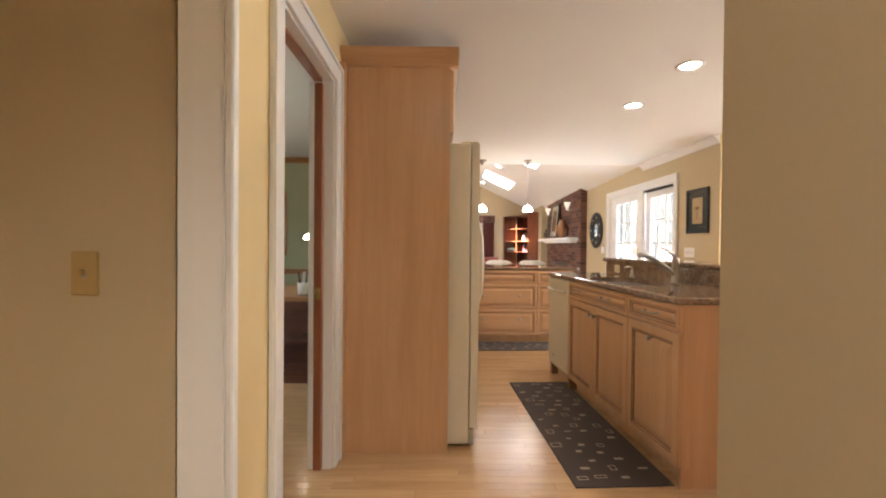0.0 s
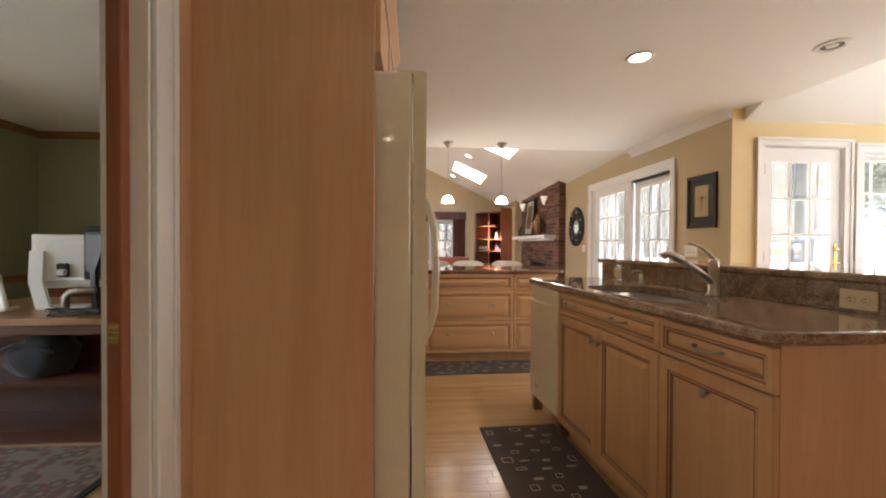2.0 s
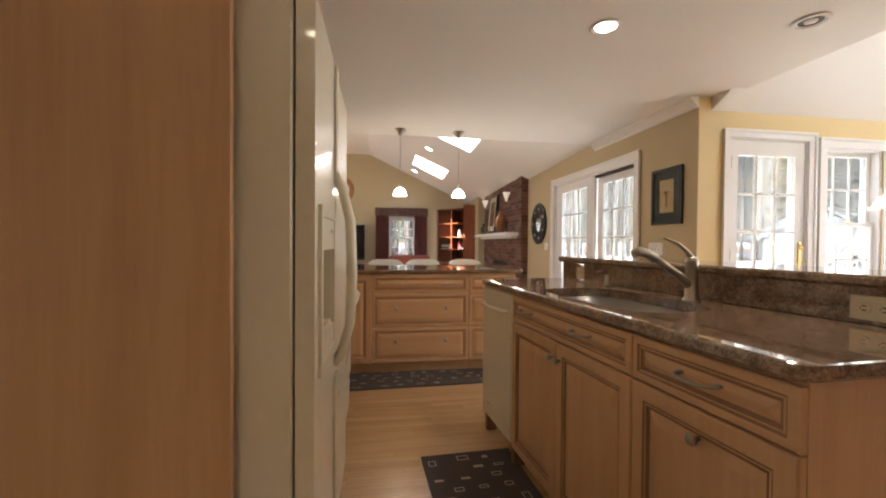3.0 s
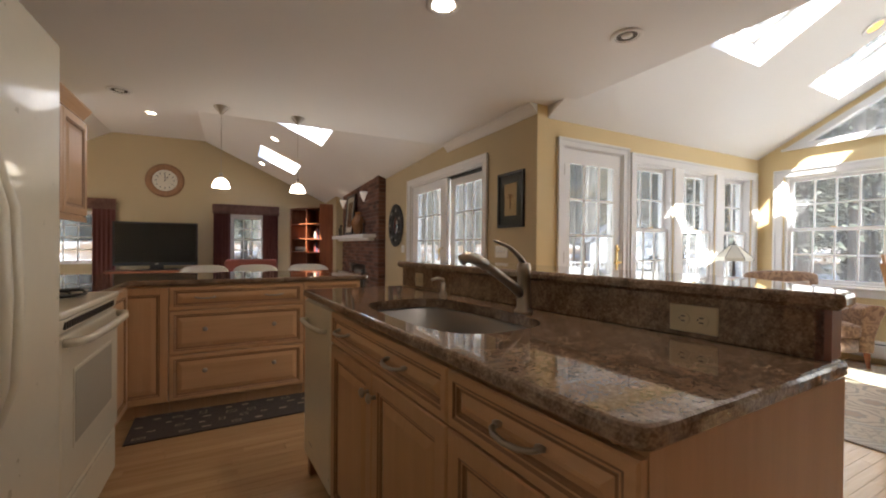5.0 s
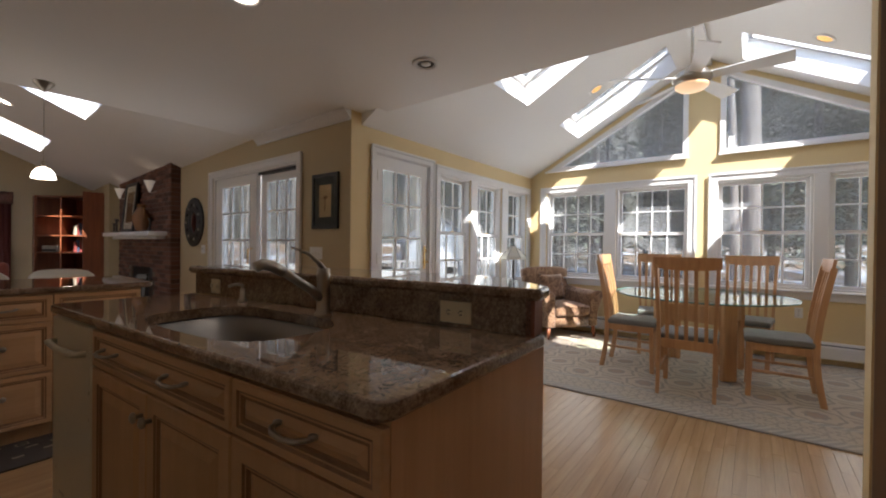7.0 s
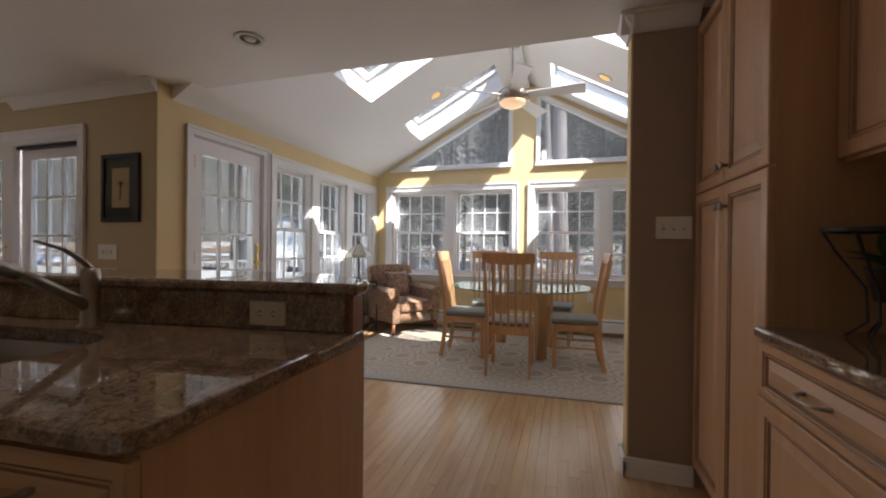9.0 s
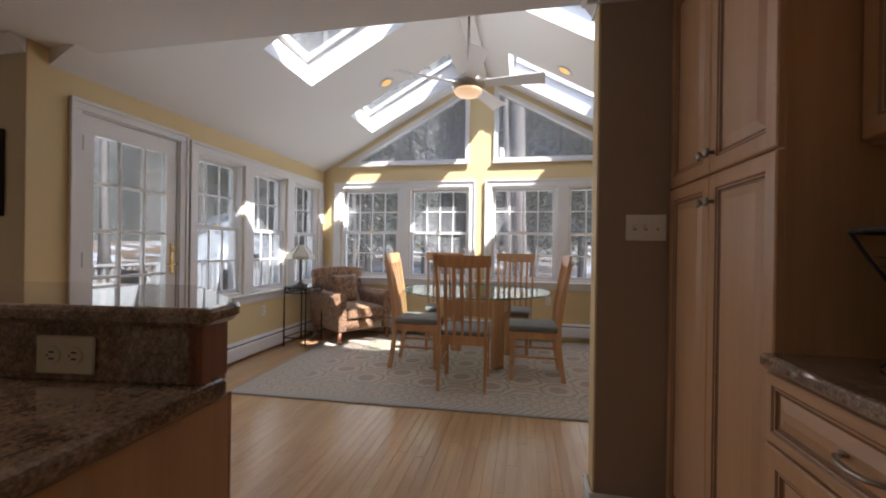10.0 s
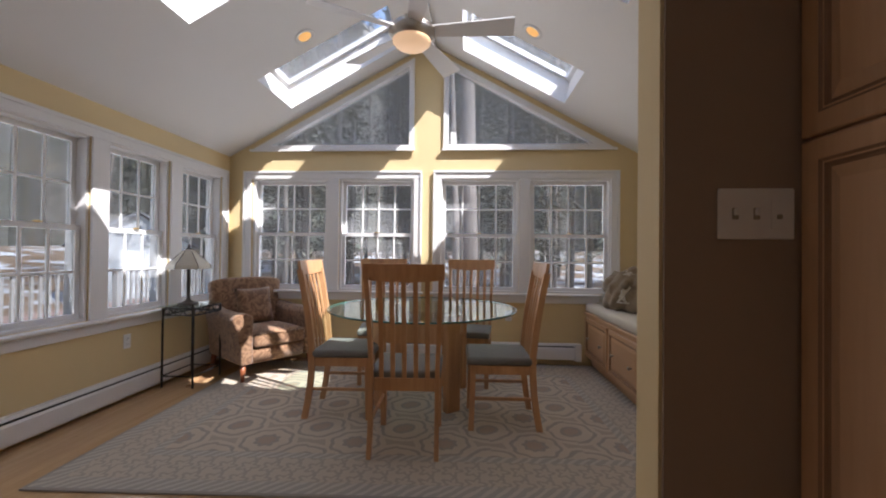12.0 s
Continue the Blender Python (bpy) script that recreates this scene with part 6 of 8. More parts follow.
part("finial", lathe(fresh(), [(0.034, 0.50), (0.03, 0.508), (0.008, 0.515), (0.012, 0.53), (0.006, 0.548), (0, 0.55)], 12), M_LEAD, lp, "", True)

# baseboard heaters
def heater(m, length, label):
    h = thing("baseboard_heater", m, label, "heater")
    bm = fresh()
    prism(bm, [(-0.001, 0.02), (-0.001, 0.20), (-0.045, 0.20), (-0.060, 0.185), (-0.060, 0.182), (-0.012, 0.182), (-0.012, 0.02)], 0, 0, length)
    part("back_plate", bm, M_TRIM, h)
    part("cover", prism(fresh(), [(-0.062, 0.035), (-0.066, 0.04), (-0.066, 0.150), (-0.056, 0.166), (-0.053, 0.164), (-0.060, 0.148), (-0.060, 0.035)], 0, 0.05, length - 0.05), M_TRIM, h)
    part("fins", a_box(0.02, length - 0.02, -0.050, -0.013, 0.06, 0.172), M_BLACK, h, "dark heating fins")
    for x in (0, length - 0.07):
        part("end_cap", a_box(x, x + 0.07, -0.070, -0.013, 0.018, 0.202, 0.004), M_TRIM, h)
    return h


heater(pose(4.30, NWALL - 0.001, 0), 2.27, "white baseboard heater under the north windows")
heater(pose(EWALL - 0.001, 4.20, 0.035, 0, 0, -90), 3.87, "white baseboard heater under the east windows")

# window seat
ws = thing("window_seat", pose(EWALL - 0.003, 0.27, 0, 0, 0, 180), "built-in maple window seat with drawers", "window seat")
part("body", a_box(0, 2.9, 0.0, 0.545, 0.10, 0.56, 0.002), M_MAPLEX, ws)
part("toe_kick", a_box(0, 2.9, 0.06, 0.545, 0.0, 0.0995), M_MAPLEX, ws)
part("seat_board", a_box(0, 2.9, -0.02, 0.545, 0.5605, 0.585, 0.005), M_MAPLEX, ws)
for k in range(4):
    f = part("drawer_front", panel_front(0.66, 0.40, 0.02, 0.05), [M_MAPLEX, M_GLAZE], ws)
    f.location = (0.05 + 0.70 * k, -0.0005, 0.13)
    knob(f, 0.14, 0.20)
    knob(f, 0.52, 0.20)
cu = thing("seat_cushion", pose(EWALL - 0.006, 0.27, 0.5855, 0, 0, 180), "cream cushion along the window seat", "cushion")
part("cover", a_box(0, 2.88, -0.012, 0.53, 0.0, 0.088, 0.028, 0, 3), M_CUSHION, cu, "", True)
sk = thing("burlap_sack", pose(6.16, 0.02, 0.672, 0, 0, 8), "crumpled olive-brown burlap sack with frayed edges on the window seat", "sack")
bm = fresh()
bmesh.ops.create_icosphere(bm, subdivisions=5, radius=1.0)
for v in bm.verts:
    p = v.co.copy()
    fold = abs(math.sin(p.x * 6.5 + p.z * 4.0 + 2.0 * noise.noise(p * 1.7)))
    k = 0.92 + 0.24 * noise.noise(p * 2.1) + 0.10 * fold + 0.06 * noise.noise(p * 9.0)
    slump = 1.0 - 0.45 * (p.x * 0.5 - 0.1)
    v.co = Vector((p.x * 0.33 * k, p.y * 0.19 * k, max(0.0, 0.15 + p.z * 0.23 * k * slump)))
part("bag", bm, M_BURLAP, sk, "", True)
rs = random.Random(21)
bm = fresh()
for k in range(60):
    q = k / 59
    x, z = 0.31 - 0.50 * q, 0.03 + 0.33 * q + rs.uniform(-0.015, 0.015)
    y = 0.12 - 0.05 * q + rs.uniform(-0.02, 0.02)
    tube(bm, [(x, y, z), (x + rs.uniform(0.0, 0.04), y + rs.uniform(0.0, 0.03), z + rs.uniform(-0.01, 0.03)), (x + rs.uniform(0.02, 0.07), y + rs.uniform(0.0, 0.05), z + rs.uniform(-0.03, 0.04))], 0.005, 5, 0.002)
part("fringe", bm, M_CUSHION, sk, "pale frayed fringe")
bm = fresh()
for k in range(3):
    tube(bm, [(-0.16 - 0.03 * k, 0.10, 0.24), (-0.20, 0.17 + 0.02 * k, 0.20 - 0.05 * k), (-0.24 - 0.02 * k, 0.15, 0.10)], 0.012, 6, 0.008)
part("tie", bm, M_CUSHION, sk, "pale knotted cord", True)

# ceiling fan
fx, fy = 4.88, 1.94
fan = thing("ceiling_fan", Matrix.Translation((fx, fy, TOP - 0.10)), "white and nickel five-blade ceiling fan with a lit bowl", "ceiling fan")
part("canopy", lathe(fresh(), [(0.065, 0.0), (0.063, -0.02), (0.03, -0.07), (0, -0.07)], 20), M_NICKEL, fan, "", True)
part("downrod", tube(fresh(), [(0, 0, -0.06), (0, 0, -0.675)], 0.012, 10), M_NICKEL, fan, "nickel downrod", True)
part("motor", lathe(fresh(), [(0, -0.65), (0.03, -0.65), (0.05, -0.675), (0.11, -0.7), (0.15, -0.74), (0.155, -0.775), (0.13, -0.81), (0.125, -0.82), (0, -0.82)], 28), M_NICKEL, fan, "polished nickel motor housing", True)
part("light_bowl", lathe(fresh(), [(0.13, -0.8205), (0.128, -0.835), (0.10, -0.86), (0.05, -0.875), (0, -0.878)], 24), M_BOWL, fan, "glowing frosted glass bowl", True)
for k in range(5):
    a = 51 + 72 * k
    bm = fresh()
    n = 8
    up, lo = [], []
    for i in range(n + 1):
        t = i / n
        x = 0.13 + 0.55 * t
        w = 0.045 + 0.030 * t
        tw = radians(-16)
        up.append([bm.verts.new((x, s * w * math.cos(tw), -0.760 + s * w * math.sin(tw) + 0.004)) for s in (-1, 1)])
        lo.append([bm.verts.new((x, s * w * math.cos(tw), -0.760 + s * w * math.sin(tw) - 0.004)) for s in (-1, 1)])
    for i in range(n):
        bm.faces.new((up[i][0], up[i + 1][0], up[i + 1][1], up[i][1]))
        bm.faces.new((lo[i][0], lo[i][1], lo[i + 1][1], lo[i + 1][0]))
        for s in (0, 1):
            bm.faces.new((up[i][s], lo[i][s], lo[i + 1][s], up[i + 1][s]))
    bm.faces.new((up[-1][0], lo[-1][0], lo[-1][1], up[-1][1]))
    bm.faces.new((up[0][0], up[0][1], lo[0][1], lo[0][0]))
    bmesh.ops.recalc_face_normals(bm, faces=bm.faces)
    bmesh.ops.rotate(bm, cent=(0, 0, 0), matrix=Matrix.Rotation(radians(a), 3, "Z"), verts=bm.verts)
    part("blade", bm, M_TRIM, fan, "pale grey fan blade")


# ---------------------------------------------------------------- on the kitchen walls
M_BEIGE = plain("beige_print", (0.55, 0.40, 0.22), 0.7)
M_TEAL = plain("dark_mat_board", (0.035, 0.045, 0.045), 0.7)
M_PAPER = plain("cream_paper", (0.72, 0.68, 0.58), 0.8)
M_UMBER = plain("umber_ink", (0.22, 0.11, 0.05), 0.8)
M_RED = fabric("rust_red_upholstery", (0.20, 0.05, 0.03), (0.34, 0.10, 0.07))
M_OFFWHITE = plain("off_white_stool", (0.68, 0.66, 0.62), 0.4)
M_VASE = plain("brown_glazed_pottery", (0.26, 0.12, 0.045), 0.25)
M_SCONCE = glow("sconce_glass", (0.85, 0.74, 0.6), 0.03)
M_MORTAR = paint("mortar", (0.20, 0.16, 0.13), 0.95, 0.1, 0.5)


def framed(m, w, h, bar, mat_w, frame_mat, board, art, label):
    f = thing("framed_picture", m, label, "picture")
    bm = fresh()
    sash(bm, -w / 2, w / 2, -h / 2, h / 2, -0.025, -0.001, bar)
    part("frame", bm, frame_mat, f)
    part("mat_board", a_box(-w / 2 + bar, w / 2 - bar, -0.012, -0.004, -h / 2 + bar, h / 2 - bar), board, f)
    k = bar + mat_w
    part("print", a_box(-w / 2 + k, w / 2 - k, -0.0135, -0.0125, -h / 2 + k * 1.05, h / 2 - k), art, f)
    part("glazing", a_box(-w / 2 + bar, w / 2 - bar, -0.0165, -0.015, -h / 2 + bar, h / 2 - bar), M_GLASS, f)
    return f


pf = framed(Matrix.Translation((PAT - 0.001, 4.65, 1.605)) @ pose(0, 0, 0, 0, 0, -90), 0.39, 0.515, 0.03, 0.075, M_BLACK, M_TEAL, M_BEIGE, "black framed palm print in a dark mat")
bm = tube(fresh(), [(0.0, -0.0142, -0.09), (0.003, -0.0142, 0.02)], 0.006, 6, None, 0.2)
for k in range(7):
    a = math.pi * (k / 6)
    tube(bm, [(0.003, -0.0142, 0.02), (0.003 + 0.035 * math.cos(a), -0.0142, 0.03 + 0.025 * math.sin(a)), (0.003 + 0.055 * math.cos(a), -0.0142, 0.02 + 0.02 * math.sin(a))], 0.005, 5, 0.002, 0.2)
part("palm", bm, M_UMBER, pf)

mr = thing("wall_mirror", Matrix.Translation((PAT - 0.002, 7.655, 1.49)) @ pose(0, 0, 0, 0, 0, -90), "oval mirror in a broad pierced black iron frame", "mirror")
bm = fresh()
n = 40
rings = []
for rx, rz, y in ((0.31, 0.335, 0.0), (0.315, 0.34, -0.02), (0.28, 0.30, -0.03), (0.16, 0.18, -0.022), (0.13, 0.15, -0.03), (0.115, 0.135, -0.012)):
    rings.append([bm.verts.new((rx * math.cos(2 * math.pi * i / n), y, rz * math.sin(2 * math.pi * i / n))) for i in range(n)])
for a, b in zip(rings, rings[1:]):
    for i in range(n):
        bm.faces.new((a[i], a[(i + 1) % n], b[(i + 1) % n], b[i]))
part("frame", bm, M_IRON, mr, "", True)
bm = fresh()
bm.faces.new([bm.verts.new((0.118 * math.cos(2 * math.pi * i / n), -0.013, 0.138 * math.sin(2 * math.pi * i / n))) for i in range(n)])
part("mirror_glass", bm, M_MIRROR, mr)
for i in range(14):
    a = 2 * math.pi * i / 14
    b = lathe(fresh(), [(0, 0), (0.024, 0.0), (0.018, 0.010), (0, 0.014)], 8)
    bmesh.ops.rotate(b, cent=(0, 0, 0), matrix=Matrix.Rotation(radians(90), 3, "X"), verts=b.verts)
    part("boss", b, M_PEWTER if i % 2 else M_IRON, mr, "", True).location = (0.22 * math.cos(a), -0.026, 0.24 * math.sin(a))

# ---------------------------------------------------------------- family room
for x in (0.545, 0.99, 1.50):
    c = thing("counter_stool", pose(x, 5.98, 0), "off-white counter stool with a rounded back", "stool", "stools at the peninsula")
    part("seat", lathe(fresh(), [(0, 0.60), (0.19, 0.60), (0.205, 0.62), (0.19, 0.645), (0, 0.65)], 20), M_OFFWHITE, c, "", True)
    bm = fresh()
    prev = None
    for k in range(13):
        a = radians(90 - 75 + 150 * k / 12)
        e = 1 - (abs(k - 6) / 6) ** 4 * 0.35
        ring = [bm.verts.new((r * math.cos(a), r * math.sin(a), z)) for r, z in ((0.20, 0.70), (0.225, 0.70), (0.225, 0.70 + 0.262 * e), (0.205, 0.70 + 0.262 * e))]
        if prev:
            for j in range(4):
                bm.faces.new((prev[j], prev[(j + 1) % 4], ring[(j + 1) % 4], ring[j]))
        else:
            bm.faces.new(ring)
        prev = ring
    bm.faces.new(prev)
    bmesh.ops.recalc_face_normals(bm, faces=bm.faces)
    part("backrest", bm, M_OFFWHITE, c, "", True)
    for a in (45, 135, 225, 315):
        ca, sa = math.cos(radians(a)), math.sin(radians(a))
        part("leg", tube(fresh(), [(0.14 * ca, 0.14 * sa, 0.60), (0.19 * ca, 0.19 * sa, 0.0)], 0.014), M_PEWTER, c)
    for a in (40, 140):
        ca, sa = math.cos(radians(a)), math.sin(radians(a))
        part("upright", tube(fresh(), [(0.17 * ca, 0.17 * sa, 0.62), (0.212 * ca, 0.212 * sa, 0.72)], 0.012), M_PEWTER, c)

tv = thing("television", pose(-0.63, 11.62, 0.62), "large black flat-screen television on a low cabinet", "television")
part("bezel", a_box(-0.72, 0.72, 0, 0.06, 0.10, 0.985, 0.008), M_BLACK, tv)
part("screen", a_box(-0.685, 0.685, -0.003, -0.0005, 0.165, 0.955), M_SCREEN, tv)
part("foot", a_box(-0.35, 0.35, -0.10, 0.16, 0.0, 0.025, 0.01), M_BLACK, tv)
part("neck", a_box(-0.12, 0.12, 0.02, 0.06, 0.025, 0.10), M_BLACK, tv)
part("badge", a_box(-0.03, 0.03, -0.0035, -0.0005, 0.125, 0.14), M_PEWTER, tv)
cabinet("media_cabinet", pose(-1.45, 11.45, 0), 1.65, 0.62, 0.5, [("door", 0, 0.55, 0.05, 0.60, [], [(0.5, 0.4)]), ("door", 0.55, 1.10, 0.05, 0.60, [], [(0.6, 0.4)]), ("door", 1.10, 1.65, 0.05, 0.60, [], [(1.15, 0.4)])], "low cherry media cabinet under the television", 0.0, 0.0, (M_CHERRY, M_CHERRY))

ck = thing("wall_clock", pose(-0.565, FAM_N - 0.002, 2.545), "round wall clock with a broad distressed wooden rim", "clock")


def face_on(bm):
    bmesh.ops.rotate(bm, cent=(0, 0, 0), matrix=Matrix.Rotation(radians(90), 3, "X"), verts=bm.verts)
    return bm


part("rim", face_on(lathe(fresh(), [(0.23, 0), (0.355, 0), (0.36, 0.02), (0.32, 0.05), (0.24, 0.04), (0.23, 0.02)], 40)), M_GLAZE, ck, "dark distressed rim", True)
part("dial", face_on(lathe(fresh(), [(0, 0.018), (0.235, 0.018), (0.235, 0.0)], 36)), M_PAPER, ck, "aged cream dial")
for k in range(12):
    a = math.pi * k / 6
    bm = a_box(-0.006, 0.006, -0.021, -0.0185, 0.145, 0.185)
    bmesh.ops.rotate(bm, cent=(0, 0, 0), matrix=Matrix.Rotation(a, 3, "Y"), verts=bm.verts)
    part("hour_mark", bm, M_BLACK, ck)
for name, L, a in (("hour_hand", 0.10, 35), ("minute_hand", 0.15, 0)):
    bm = a_box(-0.006, 0.006, -0.025, -0.022, -0.02, L)
    bmesh.ops.rotate(bm, cent=(0, 0, 0), matrix=Matrix.Rotation(radians(a), 3, "Y"), verts=bm.verts)
    part(name, bm, M_BLACK, ck)


def folds(x0, x1, y, z0, z1, n, amp):
    bm = fresh()
    rows = []
    m = n * 6
    for z in (z0, (z0 + z1) / 2, z1):
        rows.append([bm.verts.new((x0 + (x1 - x0) * i / m, y - 0.03 - amp * math.sin(2 * math.pi * i / 6) * (0.8 + 0.2 * math.sin(i)), z)) for i in range(m + 1)])
    for a, b in zip(rows, rows[1:]):
        for i in range(m):
            bm.faces.new((a[i], a[i + 1], b[i + 1], b[i]))
    fs = bmesh.ops.solidify(bm, geom=bm.faces[:], thickness=0.006)
    return bm


def drapes(x0, x1, w, label):
    d = thing("curtains", pose(0, FAM_N - 0.03, 0), label, "curtains")
    part("panel", folds(x0, x0 + w, -0.02, 0.10, 1.95, 5, 0.022), M_CURTAIN, d, "", True)
    part("panel", folds(x1 - w, x1, -0.02, 0.10, 1.95, 5, 0.022), M_CURTAIN, d, "", True)
    part("valance", folds(x0 - 0.02, x1 + 0.02, -0.085, 1.86, 2.08, 9, 0.012), M_VALANCE, d, "floral valance", True)
    part("rod", tube(fresh(), [(x0 - 0.03, -0.05, 2.0), (x1 + 0.03, -0.05, 2.0)], 0.012), M_CHERRY, d)


drapes(0.36, 1.72, 0.34, "burgundy curtains with a floral valance round a window")
drapes(-2.9, -1.40, 0.38, "burgundy curtains with a floral valance")

bk = thing("bookcase", Matrix.Identity(4), "tall cherry corner bookcase, partly filled", "bookcase")
plan = [(2.56, 11.30), (2.845, 11.30), (2.845, 12.18), (2.03, 12.18), (2.03, 12.02)]
part("side", a_box(2.55, 2.85, 11.268, 11.295, 0.0, 2.13, 0.002), M_CHERRY, bk)
part("side", a_box(2.0, 2.028, 11.98, 12.18, 0.0, 2.05, 0.002), M_CHERRY, bk)
part("back", a_box(2.85, 2.858, 11.27, 12.19, 0.0, 2.10), M_CHERRY, bk)
part("back", a_box(2.0, 2.85, 12.182, 12.19, 0.0, 2.05), M_CHERRY, bk)
for z in (0.06, 0.62, 0.98, 1.30, 1.66, 2.03):
    part("shelf", prism(fresh(), plan, 2, z, z + 0.022), M_CHERRY, bk)
part("divider", prism(fresh(), [(2.30, 11.66), (2.318, 11.64), (2.62, 12.18), (2.595, 12.18)], 2, 0.083, 2.029), M_CHERRY, bk)
M_BOOKS = [plain("book_cloth_a", (0.30, 0.06, 0.05), 0.7), plain("book_cloth_b", (0.06, 0.09, 0.16), 0.7), plain("book_cloth_c", (0.55, 0.48, 0.36), 0.7)]
rb = random.Random(4)
for z in (1.002, 1.322):
    for k in range(5):
        h = rb.uniform(0.17, 0.25)
        b = thing("book", pose(2.50 + 0.035 * k, 11.60 - 0.0 * k, z), "book standing on the cherry shelf", "book", "books in the bookcase")
        part("cover", a_box(0, 0.028, 0, 0.15, 0, h, 0.002), M_BOOKS[rb.randrange(3)], b)
pr = thing("printer", pose(2.20, 11.96, 1.002, 0, 0, -48), "grey and black stereo on a bookcase shelf", "stereo")
part("case", a_box(-0.14, 0.14, 0, 0.12, 0, 0.12, 0.01), M_PEWTER, pr)
part("tray", a_box(-0.12, 0.12, -0.03, -0.001, 0.02, 0.05, 0.005), M_BLACK, pr)

# fireplace
CY0, CY1, CX = 8.17, 10.72, 2.955
fp2 = tagged(new("fireplace"), "red-brown brick chimney breast with a firebox", "fireplace", "", "structure")
bm = fresh()
slab_cells(bm, [CY0 + 0.012, 8.95, 10.0, CY1], [0.0, 0.12, 0.80, 2.60], lambda u, z: not (8.95 < u < 10.0 and 0.12 < z < 0.80), lambda u, w, z: (CX + 0.012 if w == 0 else PAT - 0.002, u, z))
part("core", bm, M_MORTAR, fp2)
part("firebox", a_box(PAT - 0.02, PAT - 0.003, 8.96, 9.99, 0.125, 0.795), M_BLACK, fp2, "sooty black firebox")
part("fire_screen", a_box(CX + 0.03, CX + 0.034, 8.98, 9.97, 0.13, 0.78), M_IRON, fp2, "black mesh fire screen")
bmx = bpy.data.meshes.new("brick")
b = a_box(-0.013, 0.0, 0.005, 0.205, 0.005, 0.062, 0.002)
b.to_mesh(bmx)
b.free()
bmx.materials.append(M_BRICK)
rest = fresh()
cnt = 0
row = 0
z = 0.0
while z < 2.42:
    y = CY0 - (row % 2) * 0.105
    while y < CY1 - 0.02:
        ya, yb = max(y, CY0), min(y + 0.21, CY1)
        inside = ya < 10.0 and yb > 8.95 and 0.09 < z < 0.79
        if not inside and yb - ya > 0.05:
            if yb - ya > 0.2 and cnt < 290 and z < 2.30:
                o = new("brick", bmx)
                o.parent = fp2
                o.location = (CX + 0.012, ya, z)
                cnt += 1
            else:
                box(rest, CX - 0.001, CX + 0.012, ya + 0.005, yb - 0.005, z + 0.005, z + 0.062)
        y += 0.21
    box(rest, CX + 0.014, PAT - 0.004, CY0 - 0.001, CY0 + 0.012, z + 0.005, z + 0.062)
    z += 0.067
    row += 1
o = part("brick_rest", rest, M_BRICK, fp2)
tagged(o, kind="stuff")
mt = thing("mantel_shelf", Matrix.Identity(4), "thick white painted mantel shelf on brick", "mantel")
part("board", a_box(CX - 0.24, CX - 0.002, 8.28, 10.70, 1.30, 1.365, 0.006), M_TRIM, mt)
part("moulding", a_box(CX - 0.12, CX - 0.002, 8.36, 10.62, 1.255, 1.2995, 0.01), M_TRIM, mt)
framed(Matrix.Translation((CX - 0.07, 9.75, 1.78)) @ pose(0, 0, 0, 0, 0, -90) @ pose(0, 0, 0, -5, 0, 0), 0.62, 0.82, 0.05, 0.10, M_BLACK, M_PAPER, M_UMBER, "dark framed print leaning on the mantel")
vs = thing("vase", pose(CX - 0.13, 8.98, 1.3655), "tall brown glazed two-handled jug on the mantel", "vase")
part("body", lathe(fresh(), [(0, 0), (0.06, 0), (0.065, 0.02), (0.12, 0.16), (0.125, 0.23), (0.08, 0.32), (0.05, 0.36), (0.055, 0.40), (0.07, 0.42), (0.05, 0.415), (0, 0.30)], 20), M_VASE, vs, "", True)
for s in (-1, 1):
    part("handle", tube(fresh(), [(0, s * 0.05, 0.37), (0, s * 0.12, 0.36), (0, s * 0.14, 0.29), (0, s * 0.115, 0.22)], 0.012), M_VASE, vs, "", True)
for y, h, r in ((10.35, 0.24, 0.035), (10.5, 0.17, 0.03), (8.62, 0.20, 0.03)):
    cs = thing("candlestick", pose(CX - 0.12, y, 1.3655), "dark turned candlestick on the mantel", "candlestick")
    part("stem", lathe(fresh(), [(0, 0), (r * 1.4, 0), (r * 1.3, 0.01), (r * 0.4, 0.03), (r * 0.5, h * 0.5), (r * 0.35, h * 0.7), (r, h), (0, h)], 12), M_LEAD, cs, "", True)
for y in (8.75, 10.30):
    sc = thing("wall_sconce", pose(CX - 0.001, y, 2.06), "white glass cone sconce lit on the brick", "wall lamp", "sconces on the chimney")
    part("shade", lathe(fresh(), [(0, -0.10), (0.012, -0.09), (0.075, 0.08), (0.068, 0.08), (0, -0.07)], 16, -0.09, 0), M_SCONCE, sc, "", True)
    part("arm", tube(fresh(), [(0, 0, -0.07), (-0.05, 0, -0.10), (-0.09, 0, -0.095)], 0.008), M_PEWTER, sc)
    lamp = new("sconce_lamp", bpy.data.lights.new("sconce_lamp", "SPOT"))
    lamp.data.energy, lamp.data.spot_size, lamp.data.spot_blend, lamp.data.shadow_soft_size, lamp.data.color = 0.06, radians(110), 0.9, 0.04, (1.0, 0.75, 0.5)
    lamp.matrix_world = look((CX - 0.09, y, 2.15), (CX - 0.09, y + 0.001, 3.0))
tl = thing("fire_tools", pose(2.72, 8.30, 0), "black iron fireplace tool set on a stand", "fire tools")
part("stand", lathe(fresh(), [(0, 0), (0.11, 0), (0.11, 0.015), (0.012, 0.03), (0.010, 0.72), (0.02, 0.75), (0, 0.77)], 14), M_IRON, tl, "", True)
